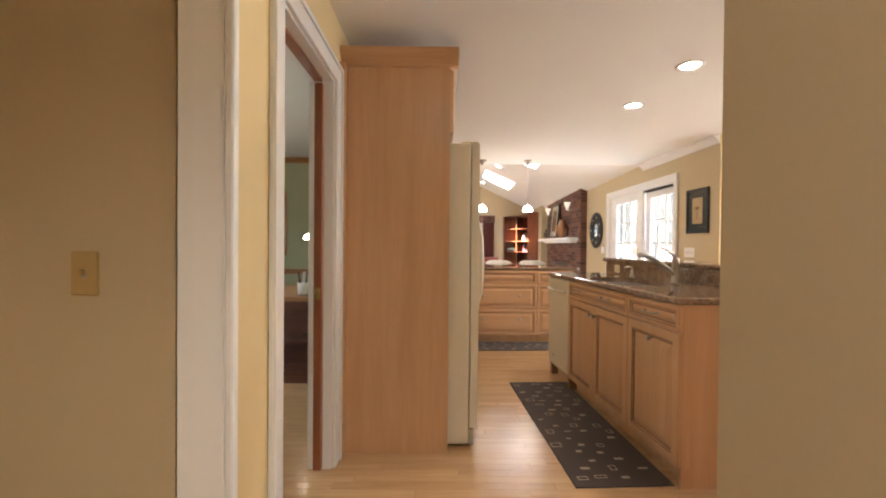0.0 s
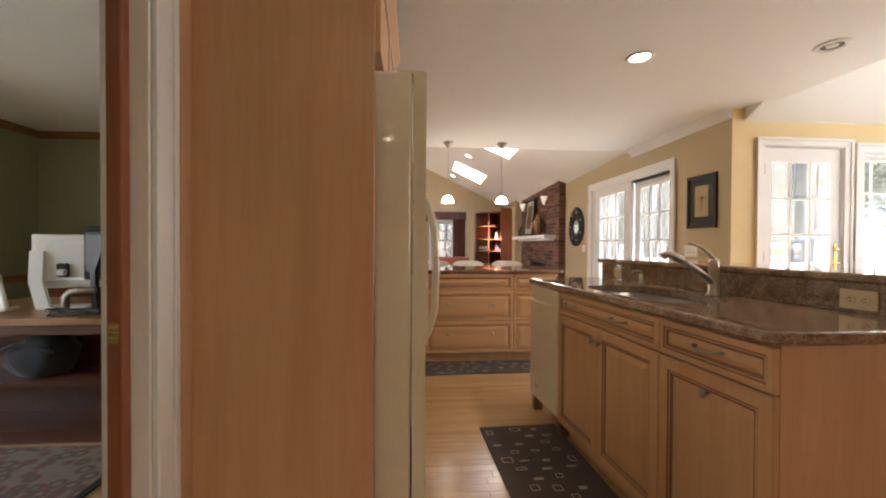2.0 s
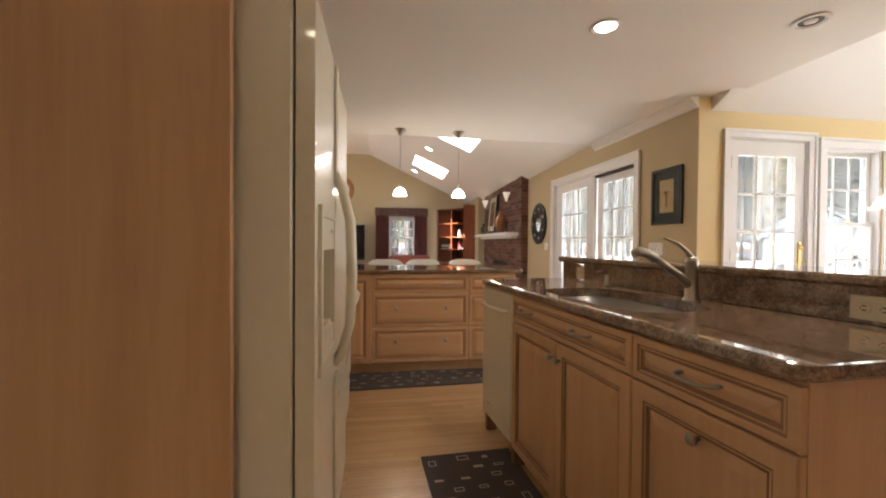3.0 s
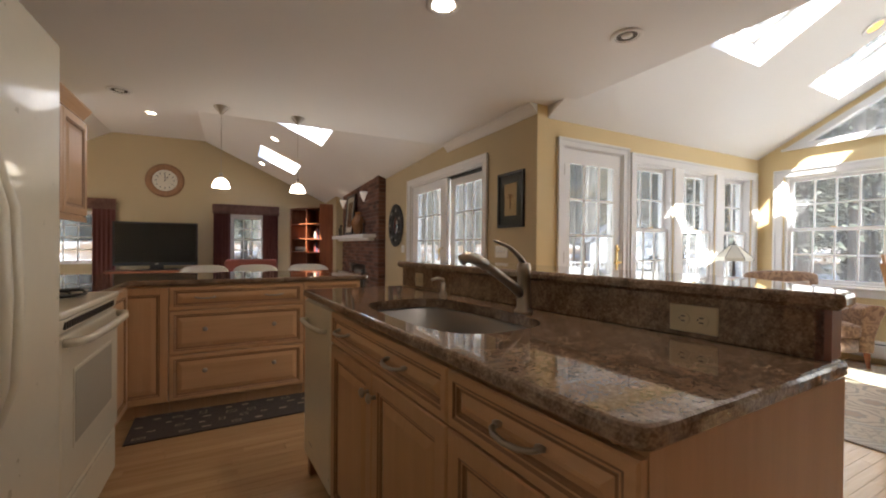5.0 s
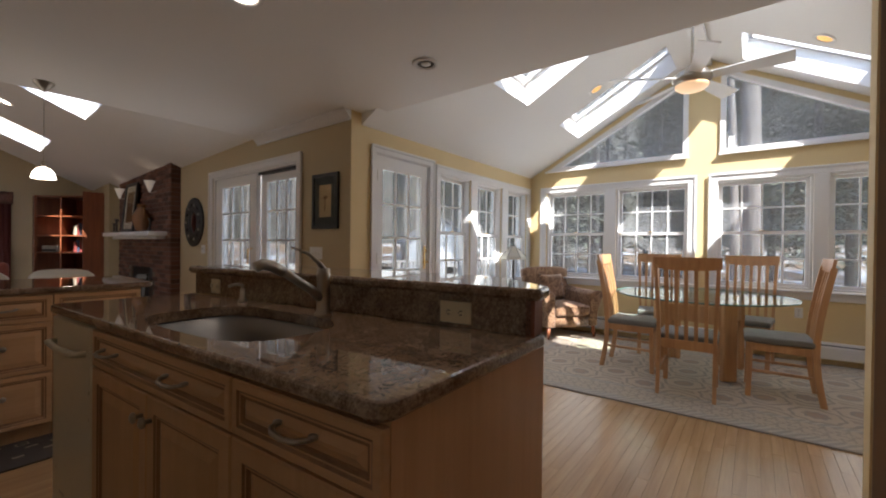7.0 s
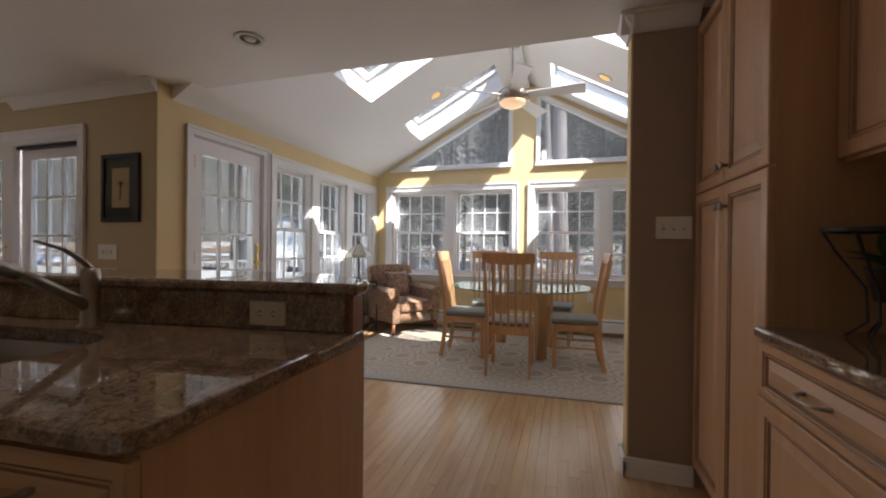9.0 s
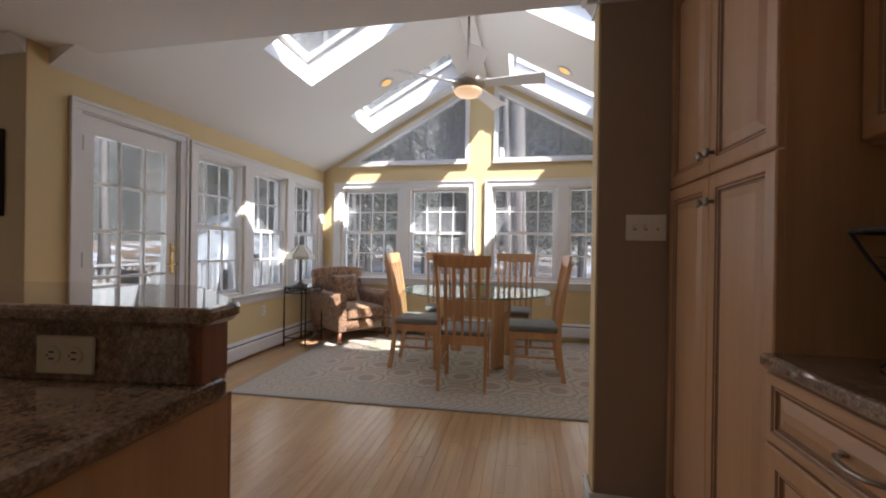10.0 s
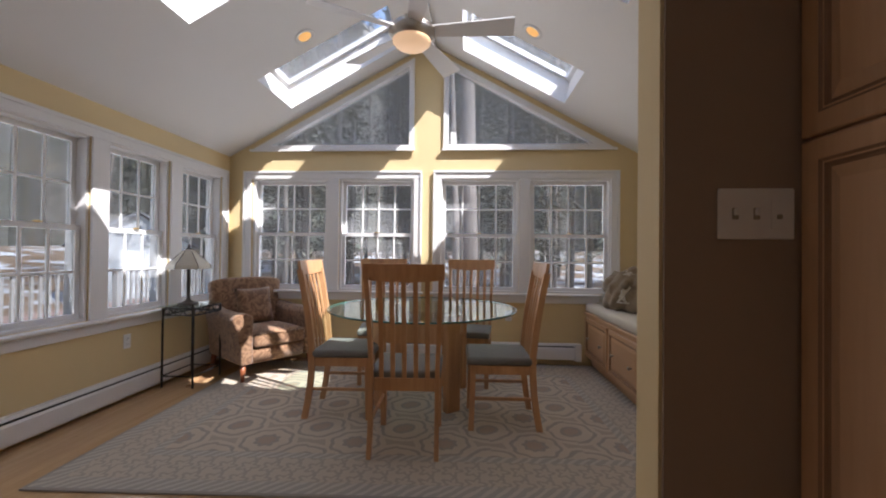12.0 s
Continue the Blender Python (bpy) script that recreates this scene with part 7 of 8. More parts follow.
for dx, dy in ((0.07, 0), (-0.07, 0), (0, 0.07)):
    part("tool", tube(fresh(), [(dx, dy, 0.06), (dx, dy, 0.66), (dx * 0.6, dy * 0.6, 0.69)], 0.007), M_IRON, tl)
rc = thing("armchair", pose(1.05, 9.6, 0, 0, 0, 90), "rust red upholstered armchair seen from behind", "armchair")
part("seat", a_box(-0.38, 0.36, -0.30, 0.30, 0.12, 0.44, 0.04, 0, 2), M_RED, rc, "", True)
part("backrest", a_box(-0.50, -0.385, -0.40, 0.40, 0.12, 0.92, 0.05, 0, 3), M_RED, rc, "", True)
for s in (-1, 1):
    part("arm", a_box(-0.38, 0.36, s * 0.36 - 0.055, s * 0.36 + 0.055, 0.12, 0.62, 0.04, 0, 3), M_RED, rc, "", True)
    for x in (-0.42, 0.30):
        part("leg", a_box(x, x + 0.05, s * 0.34 - 0.025, s * 0.34 + 0.025, 0.0, 0.12), M_CHERRY, rc)

# ---------------------------------------------------------------- office
M_OAKTOP = wood("oak_desktop", (0.26, 0.12, 0.05), (0.42, 0.22, 0.10), 0, 0.35)
M_MAHOG = wood("dark_mahogany", (0.075, 0.026, 0.016), (0.15, 0.055, 0.034), 0, 0.35)
dk = thing("desk", pose(-2.75, 3.42, 0), "dark red-brown office desk with open shelves along its front", "desk")
DW = 1.95
part("desktop", a_box(-0.02, DW, -0.03, 0.95, 0.70, 0.738, 0.004), M_OAKTOP, dk)
part("rail", a_box(0, DW, 0.0, 0.02, 0.64, 0.70), M_MAHOG, dk)
part("shelf", a_box(0.02, DW - 0.02, 0.0, 0.30, 0.34, 0.365), M_MAHOG, dk)
part("shelf", a_box(0.02, DW - 0.02, 0.0, 0.30, 0.06, 0.085), M_MAHOG, dk)
part("plinth", a_box(0.0, DW, 0.01, 0.03, 0.0, 0.06), M_MAHOG, dk)
part("back_panel", a_box(0.02, DW - 0.02, 0.30, 0.32, 0.0, 0.70), M_MAHOG, dk)
for x in (0.0, DW - 0.02):
    part("side", a_box(x, x + 0.02, 0.0, 0.92, 0.0, 0.70), M_MAHOG, dk)


def monitor(x, y, rz, w, h, z, mat, label, ring=False):
    m = thing("computer_monitor", pose(x, y, 0.7385, 0, 0, rz), label, "monitor")
    bm = a_box(-w / 2, w / 2, 0.0, 0.03, z, z + h, 0.008, 0, 2)
    part("bezel", bm, M_BLACK if ring else mat, m)
    bm = fresh()
    a = [bm.verts.new((sx * w / 2 * 0.99, -0.0005, zz)) for sx, zz in ((-1, z + 0.005), (1, z + 0.005), (1, z + h - 0.005), (-1, z + h - 0.005))]
    b = [bm.verts.new((sx * w / 2 * 0.72, -0.055, zz)) for sx, zz in ((-1, z + 0.06), (1, z + 0.06), (1, z + h - 0.05), (-1, z + h - 0.05))]
    for i in range(4):
        bm.faces.new((a[i], a[(i + 1) % 4], b[(i + 1) % 4], b[i]))
    bm.faces.new(a)
    bm.faces.new(b)
    bmesh.ops.recalc_face_normals(bm, faces=bm.faces)
    bmesh.ops.bevel(bm, geom=bm.edges[:], offset=0.008, segments=2, affect="EDGES")
    part("back_shell", bm, mat, m)
    part("screen", a_box(-w / 2 + 0.02, w / 2 - 0.02, 0.0305, 0.033, z + 0.02, z + h - 0.02), M_SCREEN, m)
    if ring:
        part("stand", ribbon(fresh(), [(-0.075, -0.085, 0.014), (-0.085, -0.085, z + 0.06), (-0.05, -0.075, z + h * 0.55), (0.05, -0.075, z + h * 0.55), (0.085, -0.085, z + 0.06), (0.075, -0.085, 0.014)], 0.03, 0.03), M_BLACK, m, "black arched stand")
    else:
        part("stand", ribbon(fresh(), [(-0.10, -0.10, 0.014), (-0.115, -0.09, z * 0.5), (-0.15, -0.075, z + 0.05), (-0.15, -0.06, z + h * 0.7)], 0.075, 0.03), mat, m, "white swept stand leg")
        part("socket_cover", a_box(-0.05, 0.02, -0.075, -0.0555, z + 0.08, z + 0.17, 0.01, 0, 2), M_BLACK, m)
        part("plug", a_box(-0.03, 0.015, -0.11, -0.0755, z + 0.09, z + 0.13, 0.006), mat, m)
    part("base", a_box(-0.13, 0.13, -0.13, 0.07, 0.0, 0.014, 0.005), mat, m)
    return m


monitor(-2.03, 3.84, 12, 0.44, 0.36, 0.13, M_WHITEP, "white flat computer monitor seen from behind")
monitor(-1.66, 3.74, -4, 0.46, 0.36, 0.19, M_BLACK, "black flat computer monitor seen from behind", True)
monitor(-1.86, 4.02, -48, 0.40, 0.34, 0.15, M_BLACK, "black computer monitor turned aside on the desk", True)
ph = thing("cordless_phone", pose(-2.28, 3.66, 0.7385, 0, -12, 0), "white cordless telephone standing in its cradle", "telephone")
part("handset", a_box(-0.02, 0.02, -0.012, 0.012, 0.02, 0.24, 0.008, 0, 2), M_WHITEP, ph)
part("cradle", a_box(-0.05, 0.05, -0.05, 0.05, 0.0, 0.022, 0.006), M_WHITEP, ph)
for x0, lab in ((-1.86, "grey bent monitor riser bracket"), (-1.45, "grey bent monitor riser bracket")):
    r = thing("desk_bracket", pose(x0, 3.58, 0.7385), lab, "bracket")
    part("bar", tube(fresh(), [(0, 0, 0.002), (0, 0, 0.10), (0.03, 0, 0.13), (0.16, 0.02, 0.14)], 0.022), M_PEWTER, r, "", True)
cb = thing("cables", pose(-1.70, 3.50, 0.742), "tangled black computer cables on the desk", "cables")
rq = random.Random(9)
for k in range(6):
    pts = [(rq.uniform(-0.25, 0.25), rq.uniform(-0.06, 0.12), rq.uniform(0.0, 0.04)) for i in range(6)]
    part("cable", tube(fresh(), pts, 0.004, 5), M_BLACK, cb)
M_BAG = fabric("black_nylon", (0.008, 0.009, 0.012), (0.02, 0.021, 0.026), 500, 12, 0.8)
bg = thing("laptop_bag", pose(-1.98, 3.57, 0.3655), "black soft bag lying on the desk shelf", "bag")
bm = fresh()
bmesh.ops.create_icosphere(bm, subdivisions=3, radius=1.0)
for v in bm.verts:
    k = 1 + 0.2 * noise.noise(v.co * 2.0)
    v.co = Vector((v.co.x * 0.19 * k, v.co.y * 0.12 * k, max(0, 0.11 + v.co.z * (0.15 + 0.04 * v.co.x) * k)))
part("body", bm, M_BAG, bg, "", True)
part("strap", tube(fresh(), [(-0.15, -0.1, 0.17), (-0.05, -0.13, 0.215), (0.06, -0.12, 0.2), (0.14, -0.1, 0.16)], 0.010), M_BAG, bg)
cup = thing("pen_cup", pose(-1.12, 3.60, 0.7385), "white cup full of pens on the desk", "cup")
part("cup", lathe(fresh(), [(0, 0), (0.04, 0), (0.045, 0.10), (0.041, 0.10), (0.037, 0.006), (0, 0.006)], 16), M_WHITEP, cup, "", True)
for k in range(5):
    a = k * 1.3
    part("pen", tube(fresh(), [(0.015 * math.cos(a), 0.015 * math.sin(a), 0.008), (0.04 * math.cos(a), 0.04 * math.sin(a), 0.20)], 0.004, 6), (M_BLACK, M_WHITEP, M_RED)[k % 3], cup)
dl = thing("desk_lamp", pose(-1.20, 4.0, 0.7385), "slim white desk lamp with a lit head", "desk lamp")
part("base", lathe(fresh(), [(0, 0), (0.08, 0), (0.07, 0.02), (0, 0.025)], 18), M_WHITEP, dl, "", True)
part("stem", tube(fresh(), [(0, 0, 0.02), (0.02, 0, 0.4), (0.0, 0, 0.52)], 0.008), M_WHITEP, dl)
part("head", lathe(fresh(), [(0.05, 0.49), (0.045, 0.52), (0.015, 0.545), (0, 0.55)], 16), M_SHADE, dl, "", True)
op = framed(pose(-2.46, 5.698, 1.47), 0.80, 0.90, 0.05, 0.09, M_TRIMWOOD, M_PAPER, M_BEIGE, "wood framed botanical print on the green wall")
part("ground_band", a_box(-0.25, 0.25, -0.0142, -0.0137, -0.30, -0.10), M_UMBER, op)
bm = tube(fresh(), [(0.02, -0.0145, -0.10), (0.0, -0.0145, 0.08), (0.05, -0.0145, 0.26)], 0.006, 6, 0.003, 0.2)
for k in range(8):
    side = 1 if k % 2 else -1
    z = -0.05 + 0.04 * k
    tube(bm, [(0.01, -0.0145, z), (0.01 + side * 0.06, -0.0145, z + 0.04), (0.01 + side * 0.12, -0.0145, z + 0.05)], 0.018, 6, 0.003, 0.1)
part("stem_and_leaves", bm, M_UMBER, op)
org = thing("area_rug", pose(-3.7, 1.45, 0.0005), "muted red and grey oriental rug in the office", "rug")
part("carpet", a_box(0, 2.44, 0, 1.93, 0, 0.010, 0.003), M_ORIENT, org)
part("binding", a_box(2.441, 2.475, 0, 1.93, 0, 0.009), M_TEAL, org)
sb = thing("side_cabinet", pose(-3.40, 5.15, 0), "small cherry hutch in the office corner", "cabinet")
part("body", a_box(0, 0.75, 0, 0.45, 0.0, 0.75, 0.003), M_CHERRY, sb)
for x in (0.0, 0.73):
    part("side", a_box(x, x + 0.02, 0.15, 0.45, 0.7505, 1.05), M_CHERRY, sb)
part("top", a_box(-0.01, 0.76, 0.13, 0.46, 1.0505, 1.075, 0.003), M_CHERRY, sb)


# ---------------------------------------------------------------- outdoors
def ground_mat():
    n = Nodes("leaf_litter_and_snow")
    v = n.coords()
    a = n.noise(v, 0.35, 5, 0.6)
    b = n.noise(v, 14, 4, 0.7)
    leaf = n.ramp(b, (0.3, (0.10, 0.06, 0.035)), (0.7, (0.30, 0.21, 0.13)))
    snow = n.math("GREATER_THAN", n.math("ADD", a, n.math("MULTIPLY", b, 0.12)), 0.60)
    n.bump(b, 0.8, 0.05)
    return n.done(n.mix(snow, leaf, (0.55, 0.57, 0.60)), 0.9)


def bark_mat(name, a, b):
    n = Nodes(name)
    s = n.noise(n.coords((6, 6, 1)), 5, 5, 0.65)
    n.bump(s, 0.9, 0.03)
    return n.done(n.ramp(s, (0.3, a), (0.7, b)), 0.95)


def needles_mat():
    n = Nodes("evergreen_needles")
    g = n.add("ShaderNodeNewGeometry")
    return n.done(n.ramp(g.outputs["Random Per Island"], (0.0, (0.075, 0.088, 0.062)), (0.6, (0.13, 0.145, 0.105)), (1.0, (0.21, 0.21, 0.16))), 0.8)


M_GROUND = ground_mat()
M_BARK = bark_mat("grey_bark", (0.09, 0.08, 0.07), (0.23, 0.205, 0.18))
M_BARKL = bark_mat("pale_bark", (0.14, 0.115, 0.10), (0.32, 0.28, 0.25))
M_NEEDLE = needles_mat()
M_RAIL = paint("weathered_white_paint", (0.44, 0.43, 0.41), 0.7, 0.1)
M_DECK = wood("weathered_deck", (0.24, 0.15, 0.12), (0.40, 0.27, 0.22), 0, 0.8)

bm = fresh()
N = 60
for i in range(N + 1):
    for j in range(N + 1):
        x = 5 + (abs(i / N * 2 - 1) ** 3) * 2200 * (1 if i > N / 2 else -1)
        y = 4 + (abs(j / N * 2 - 1) ** 3) * 2200 * (1 if j > N / 2 else -1)
        r = math.hypot(x - 4, y - 4)
        z = -0.75 + (0.9 * noise.noise(Vector((x * 0.05, y * 0.05, 0))) if 12 < r < 200 else 0) + max(0, min(r, 130) - 18) * 0.05
        bm.verts.new((x, y, z))
bm.verts.ensure_lookup_table()
for i in range(N):
    for j in range(N):
        a = i * (N + 1) + j
        bm.faces.new([bm.verts[k] for k in (a, a + N + 1, a + N + 2, a + 1)])
setting("ground", bm, M_GROUND, "wooded yard with leaf litter and patches of snow", "ground")

# deck behind the house, with its railing
deck = tagged(new("deck"), "weathered red-brown wooden deck outside the doors", "deck", "", "structure")
me = None
for k in range(38):
    if me is None:
        ob = part("plank", a_box(0, 9.0, 0, 0.138, -0.04, 0.0, 0.004), M_DECK, deck)
        me = ob.data
    else:
        ob = new("plank", me)
        ob.parent = deck
    ob.location = (PAT + 0.17, NWALL + 0.18 + k * 0.145, -0.03)
part("deck_frame", a_box(PAT + 0.2, PAT + 9.1, NWALL + 0.2, NWALL + 5.6, -0.75, -0.075), M_DECK, deck)
rail = thing("deck_railing", Matrix.Translation((3.4, 7.35, -0.03)), "white painted deck railing with square balusters", "railing")
part("top_rail", a_box(0, 8.6, -0.045, 0.045, 0.88, 0.92, 0.005), M_RAIL, rail)
part("bottom_rail", a_box(0, 8.6, -0.02, 0.02, 0.08, 0.12), M_RAIL, rail)
for k in range(6):
    part("post", a_box(k * 1.7 - 0.045, k * 1.7 + 0.045, -0.044, 0.044, 0.0, 0.8795), M_RAIL, rail)
me = None
for k in range(76):
    if abs(((k * 0.113 + 0.07) + 0.85) % 1.7 - 0.85) < 0.07:
        continue
    if me is None:
        ob = part("baluster", a_box(-0.016, 0.016, -0.016, 0.016, 0.1201, 0.8799), M_RAIL, rail)
        me = ob.data
    else:
        ob = new("baluster", me)
        ob.parent = rail
    ob.location = (0.07 + k * 0.113, 0, 0)


# patio table and chairs on the deck
pt = thing("patio_table", pose(4.35, 6.25, -0.03), "dark round metal patio table on the deck", "table")
part("tabletop", lathe(fresh(), [(0, 0.70), (0.55, 0.70), (0.56, 0.71), (0.55, 0.72), (0, 0.72)], 36), M_IRON, pt, "", True)
for a in (45, 135, 225, 315):
    c, s = math.cos(radians(a)), math.sin(radians(a))
    part("leg", tube(fresh(), [(0.32 * c, 0.32 * s, 0.70), (0.42 * c, 0.42 * s, 0.0)], 0.016), M_IRON, pt)
for x, y, r in ((5.25, 6.35, 180), (4.3, 7.0, 270), (5.9, 5.6, 150)):
    c = thing("patio_chair", pose(x, y, -0.03, 0, 0, r), "black metal patio chair on the deck", "chair", "chairs on the deck")
    part("seat", a_box(-0.22, 0.22, -0.22, 0.22, 0.42, 0.45, 0.01), M_IRON, c)
    part("backrest", prism(fresh(), [(-0.22, 0.45), (-0.19, 0.45), (-0.27, 0.88), (-0.30, 0.88)], 1, -0.21, 0.21), M_IRON, c)
    for u in (-0.2, 0.2):
        for v in (-0.2, 0.2):
            part("leg", tube(fresh(), [(u, v, 0.42), (u * 1.1, v * 1.1, 0.0)], 0.012), M_IRON, c)

def ground_z(x, y):
    r = math.hypot(x - 4, y - 4)
    return -0.75 + (0.9 * noise.noise(Vector((x * 0.05, y * 0.05, 0))) if 12 < r < 200 else 0) + max(0, min(r, 130) - 18) * 0.05


def bare_tree(rnd, h, r, mat):
    t = thing("tree", Matrix.Identity(4), "tall bare deciduous tree in the yard", "tree", "bare trees in the yard")
    pts = [(0, 0, -0.6)]
    x = y = 0
    for k in range(1, 7):
        x += rnd.uniform(-0.12, 0.12)
        y += rnd.uniform(-0.12, 0.12)
        pts.append((x, y, h * k / 6))
    part("trunk", tube(fresh(), pts, r, 9, r * 0.25), mat, t, "", True)
    bm = fresh()
    for k in range(30):
        q = rnd.uniform(0.42, 0.97)
        i = min(5, int(q * 6))
        p = Vector(pts[i]).lerp(Vector(pts[i + 1]), q * 6 - i)
        a = rnd.uniform(0, 2 * math.pi)
        L = h * rnd.uniform(0.10, 0.26) * (1.15 - q * 0.6)
        d = Vector((math.cos(a), math.sin(a), rnd.uniform(0.2, 0.9))).normalized()
        mid = p + d * L * 0.5 + Vector((0, 0, L * 0.06))
        tip = p + d * L + Vector((0, 0, L * 0.18))
        rr = r * 0.34 * (1.1 - q)
        tube(bm, [p, mid, tip], rr, 5, rr * 0.2)
        for m in range(4):
            b = mid.lerp(tip, rnd.random())
            e = b + Vector((rnd.uniform(-1, 1), rnd.uniform(-1, 1), rnd.uniform(0, 1))).normalized() * L * rnd.uniform(0.2, 0.45)
            tube(bm, [b, e], rr * 0.35, 4, rr * 0.08)
    part("limbs", bm, mat, t)
    return t


def conifer(rnd, h, r):
    t = thing("conifer", Matrix.Identity(4), "dark green evergreen tree in the wood", "tree", "evergreens in the wood")
    part("trunk", tube(fresh(), [(0, 0, -0.6), (0, 0, h * 0.5), (0, 0, h)], 0.16, 8, 0.03), M_BARK, t, "", True)
    verts, faces = [], []
    for k in range(7000):
        q = rnd.random() ** 0.8
        z = h * (0.10 + 0.88 * q)
        rad = r * (1 - q) * (0.65 + 0.35 * math.sin(q * 40)) + 0.1
        a = rnd.uniform(0, 2 * math.pi)
        d = rad * rnd.uniform(0.25, 1.0)
        c = Vector((d * math.cos(a), d * math.sin(a), z - d * 0.22))
        s = rnd.uniform(0.07, 0.19)
        o = Vector((math.cos(a), math.sin(a), -0.3 + rnd.uniform(-0.4, 0.4)))
        side = Vector((-math.sin(a), math.cos(a), rnd.uniform(-0.5, 0.5))) * s * 0.45
        n = len(verts)
        verts += [c - side, c + o * s * 0.6 + side * 0.6, c + o * s * 1.6, c + o * s * 0.5 - side * 0.9]
        faces.append((n, n + 1, n + 2, n + 3))
    me = bpy.data.meshes.new("crown")
    me.from_pydata([tuple(v) for v in verts], [], faces)
    me.materials.append(M_NEEDLE)
    ob = new("crown", me)
    ob.parent = t
    return t


rnd = random.Random(11)
proto_b = [bare_tree(rnd, 15 + 2 * k, 0.10 + 0.03 * k, (M_BARK, M_BARKL)[k % 2]) for k in range(4)]
proto_c = [conifer(rnd, 15 + 3 * k, 2.6 + 0.4 * k) for k in range(3)]
used_b, used_c = [False] * 4, [False] * 3


def plant(kind, x, y, s=1.0):
    protos, used = (proto_b, used_b) if kind == "b" else (proto_c, used_c)
    k = rnd.randrange(len(protos))
    m = Matrix.Translation((x, y, ground_z(x, y))) @ pose(0, 0, 0, 0, 0, rnd.uniform(0, 360))
    if not used[k]:
        used[k] = True
        protos[k].matrix_world = m
        return
    copy_thing(protos[k], m)


plant("b", 10.6, 1.45)
for k in range(110):
    # wood to the east and north-east
    a = radians(rnd.uniform(-55, 115))
    d = rnd.uniform(8, 34)
    x, y = 7 + d * math.cos(a), 3 + d * math.sin(a)
    if x < 10 and y < 9.5:
        continue
    if y < -1.5 or (a > radians(40) and d < 14):
        continue
    plant("c" if (rnd.random() < 0.86 and d > 9 and a < radians(48)) else "b", x, y)
for k in range(22):
    # trees added to the south-east to shade the yard below the east windows
    plant("c" if k % 3 == 0 else "b", 11.5 + rnd.uniform(0, 22), rnd.uniform(-13, -2.5))
for k in range(16):
    plant("b", rnd.uniform(-4, 6), 13.5 + rnd.uniform(4, 18))
for k in range(8):
    plant("c", rnd.uniform(-6, 9), 24 + rnd.uniform(2, 10))
for j, u in enumerate(used_b):
    if not u:
        proto_b[j].matrix_world = Matrix.Translation((16 + 2 * j, 20, 0))
for j, u in enumerate(used_c):
    if not u:
        proto_c[j].matrix_world = Matrix.Translation((22 + 2 * j, 20, 0))

# small white outbuilding beyond the yard
M_SIDING = paint("pale_siding", (0.42, 0.43, 0.44), 0.8, 0.08)
M_SHINGLE = paint("grey_shingle", (0.16, 0.16, 0.17), 0.9, 0.15, 0.6)
sh = thing("shed", Matrix.Translation((16.4, 14.2, ground_z(16.4, 14.2) - 0.1)) @ pose(0, 0, 0, 0, 0, -40), "small pale grey garden shed with a gable roof", "shed")
part("wall", prism(fresh(), [(-1.5, 0), (1.5, 0), (1.5, 2.2), (0, 3.2), (-1.5, 2.2)], 1, -1.8, 1.8), M_SIDING, sh)
for s2 in (-1, 1):
    part("roof", prism(fresh(), [(0, 3.22), (s2 * 1.75, 2.06), (s2 * 1.75, 2.14), (0, 3.30)], 1, -2.0, 2.0), M_SHINGLE, sh)
part("door", a_box(-0.5, 0.5, -1.83, -1.801, 0.05, 1.95, 0.005), M_TRIM, sh)
part("window", a_box(0.8, 1.2, -1.83, -1.801, 1.0, 1.6, 0.005), M_SCREEN, sh)


def woods_mat():
    n = Nodes("distant_woods")
    a = n.noise(n.coords((1, 1, 0.4)), 2.6, 8, 0.82)
    b = n.noise(n.coords(), 0.10, 4, 0.6)
    col = n.ramp(a, (0.35, (0.07, 0.066, 0.057)), (0.5, (0.15, 0.137, 0.12)), (0.65, (0.27, 0.255, 0.235)))
    green = n.ramp(a, (0.35, (0.06, 0.062, 0.05)), (0.65, (0.16, 0.16, 0.135)))
    return n.done(n.mix(n.ramp(b, (0.42, (0, 0, 0)), (0.58, (1, 1, 1))), col, green), 0.95)


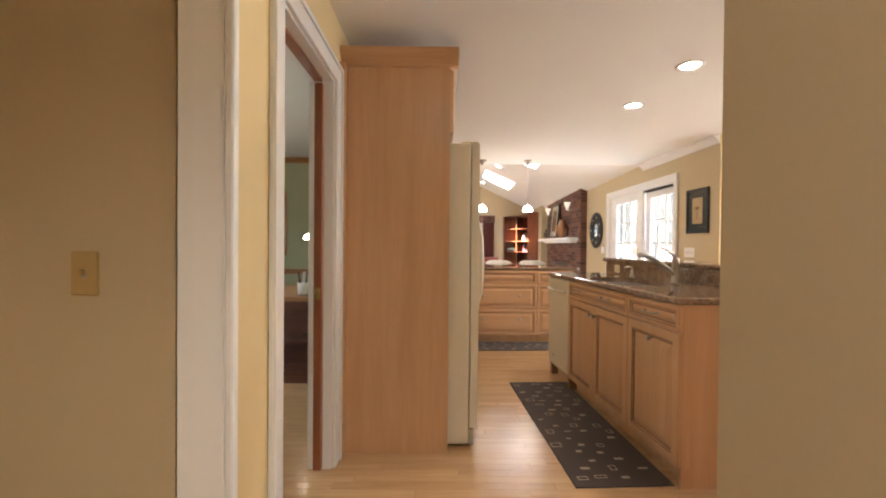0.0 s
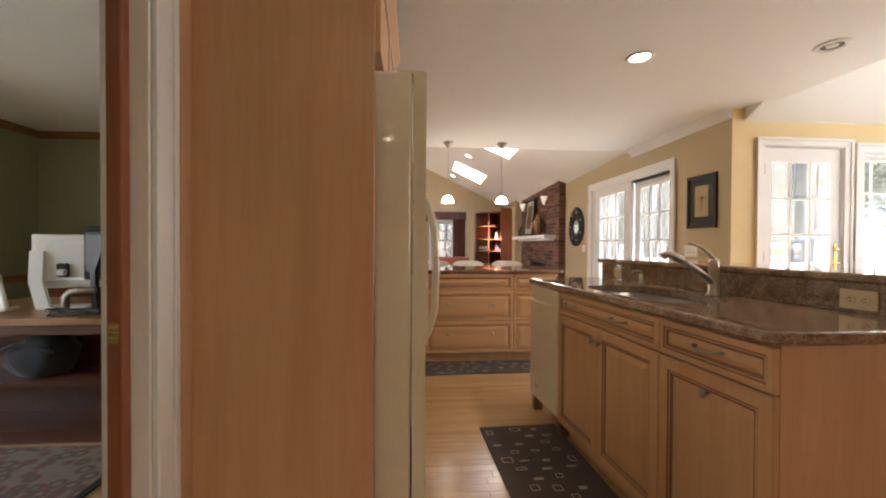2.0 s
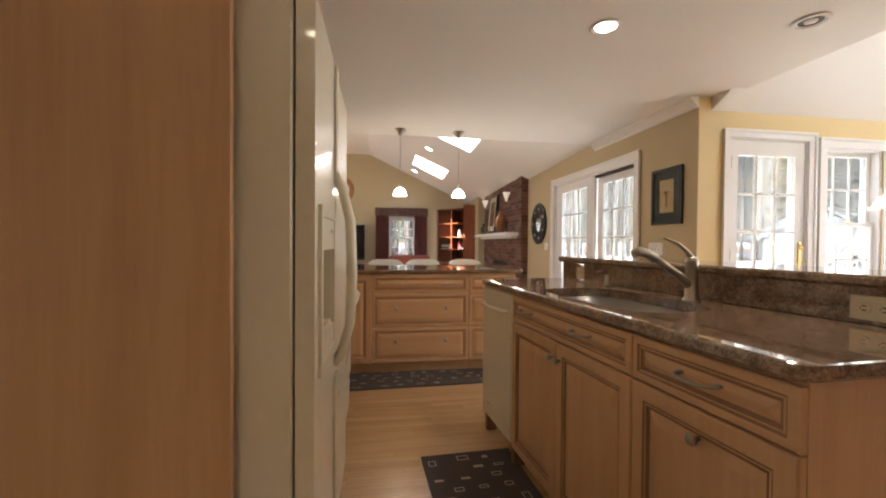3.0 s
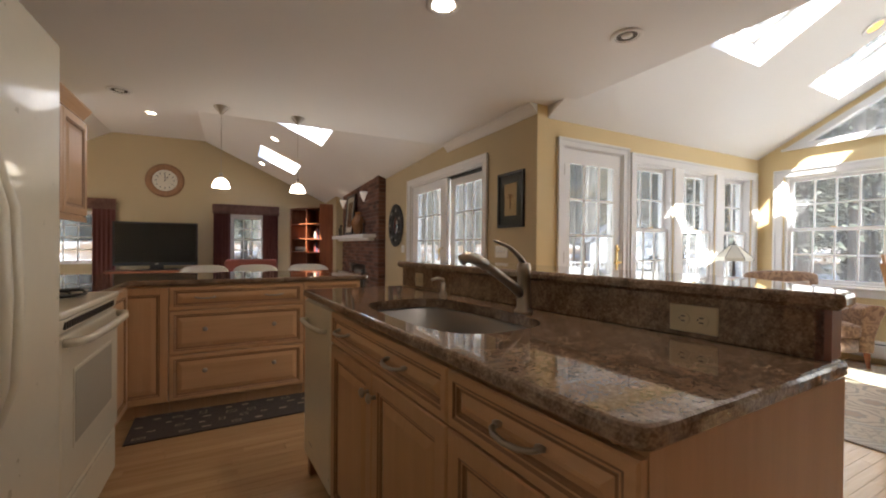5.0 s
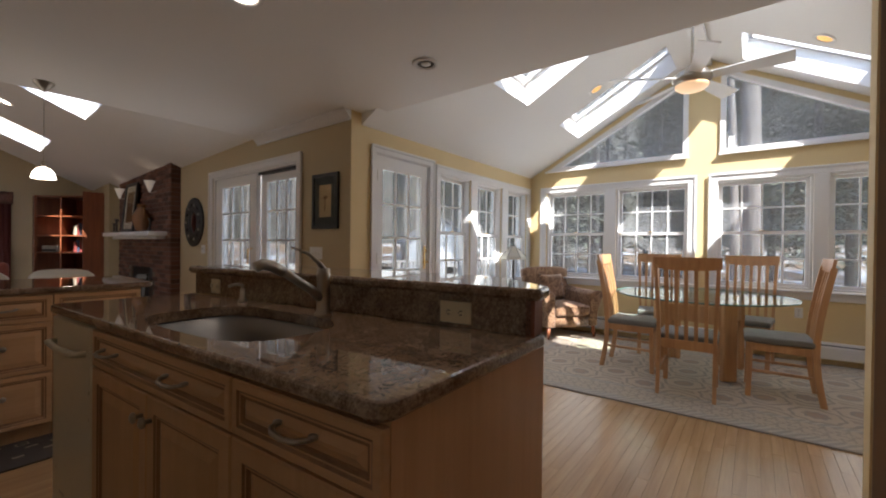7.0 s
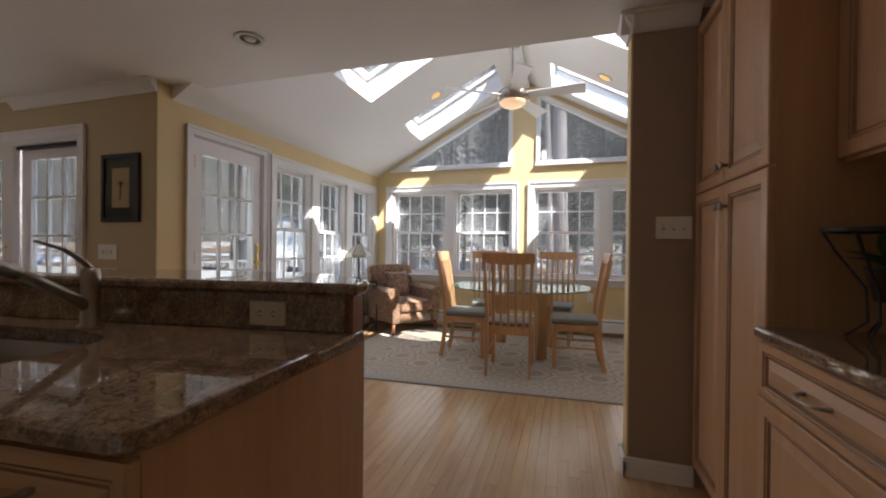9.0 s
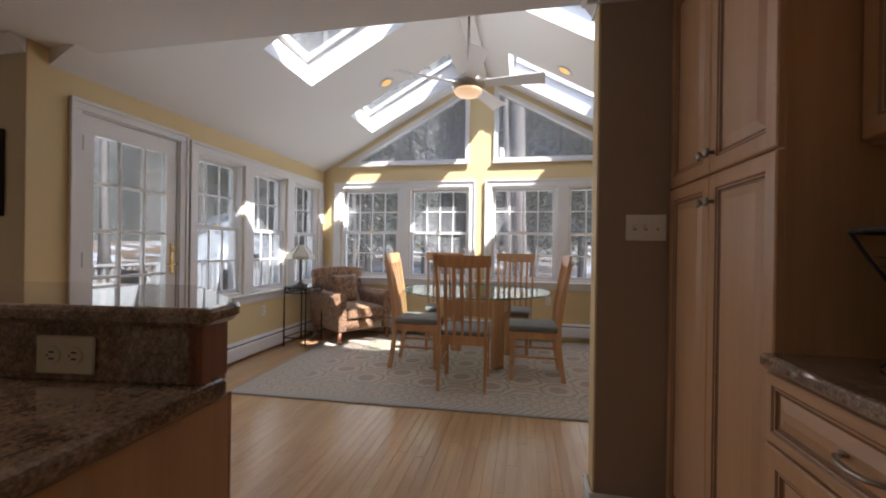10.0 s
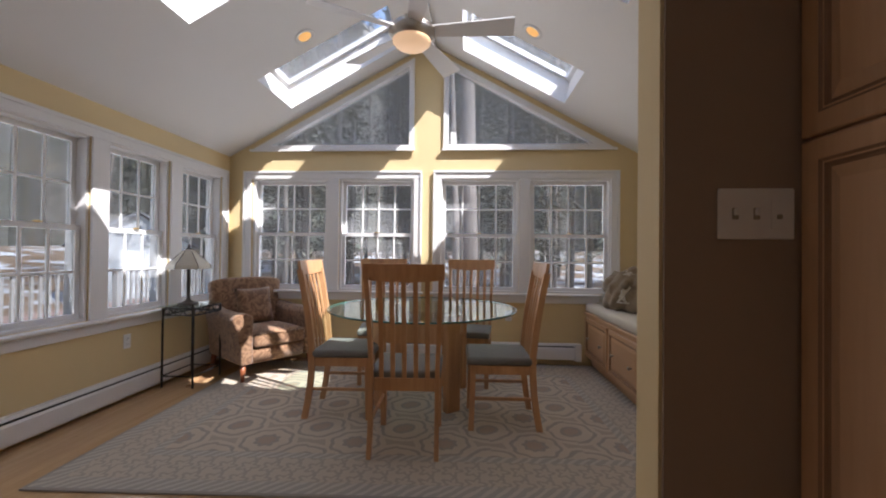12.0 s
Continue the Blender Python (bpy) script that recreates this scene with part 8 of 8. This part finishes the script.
bm = fresh()
prev = None
for k in range(97):
    a = radians(-62 + 252 * k / 96)
    r = 62 + 5 * math.sin(k * 1.7)
    x, y = 4 + r * math.cos(a), 4 + r * math.sin(a)
    z = 36 + 6 * noise.noise(Vector((k * 0.45, 0, 0))) + 3 * noise.noise(Vector((k * 1.9, 3, 0)))
    v = [bm.verts.new((x, y, -3)), bm.verts.new((x, y, z))]
    if prev:
        bm.faces.new((prev[0], v[0], v[1], prev[1]))
    prev = v
setting("backdrop", bm, woods_mat(), "grey-brown wooded hillside beyond the yard", "backdrop")

# ---------------------------------------------------------------- oak boards, last
BOARD = 0.0572
LEN = (0.55, 0.8, 1.1, 1.45)
board_mesh = []
for L in LEN:
    bm = a_box(0, L - 0.0012, 0.0005, BOARD - 0.0006, -0.012, 0.0, 0.0)
    me = bpy.data.meshes.new("plank")
    bm.to_mesh(me)
    bm.free()
    me.materials.append(M_FLOOR)
    board_mesh.append(me)
floor_ob = bpy.data.objects["floor"]
rest_v, rest_f = [], []
rnd = random.Random(5)
count = 0


def near(x, y):
    return (1.3 < x < 4.3 and 0.9 < y < 3.2) or (0.1 < x < 1.0 and 1.6 < y < 4.4)


y = -2.5
while y < FAM_N:
    x = -3.85 - rnd.random()
    while x < EWALL:
        k = rnd.randrange(4)
        L = LEN[k]
        if not (y > NWALL and x > PAT) and x + L < EWALL + 0.1:
            if near(x + L / 2, y) and count < 300:
                ob = new("plank", board_mesh[k])
                ob.parent = floor_ob
                ob.location = (x, y, 0)
                count += 1
            else:
                n = len(rest_v)
                x1, y0, y1 = x + L - 0.0012, y + 0.0005, y + BOARD - 0.0006
                rest_v += [(x, y0, -0.012), (x1, y0, -0.012), (x1, y1, -0.012), (x, y1, -0.012), (x, y0, 0), (x1, y0, 0), (x1, y1, 0), (x, y1, 0)]
                rest_f += [(n + 4, n + 5, n + 6, n + 7), (n, n + 1, n + 5, n + 4), (n + 1, n + 2, n + 6, n + 5), (n + 2, n + 3, n + 7, n + 6), (n + 3, n, n + 4, n + 7)]
        x += L
    y += BOARD
me = bpy.data.meshes.new("planks")
me.from_pydata(rest_v, [], rest_f)
me.materials.append(M_FLOOR)
ob = new("planks", me)
ob.parent = floor_ob
tagged(ob, kind="stuff")
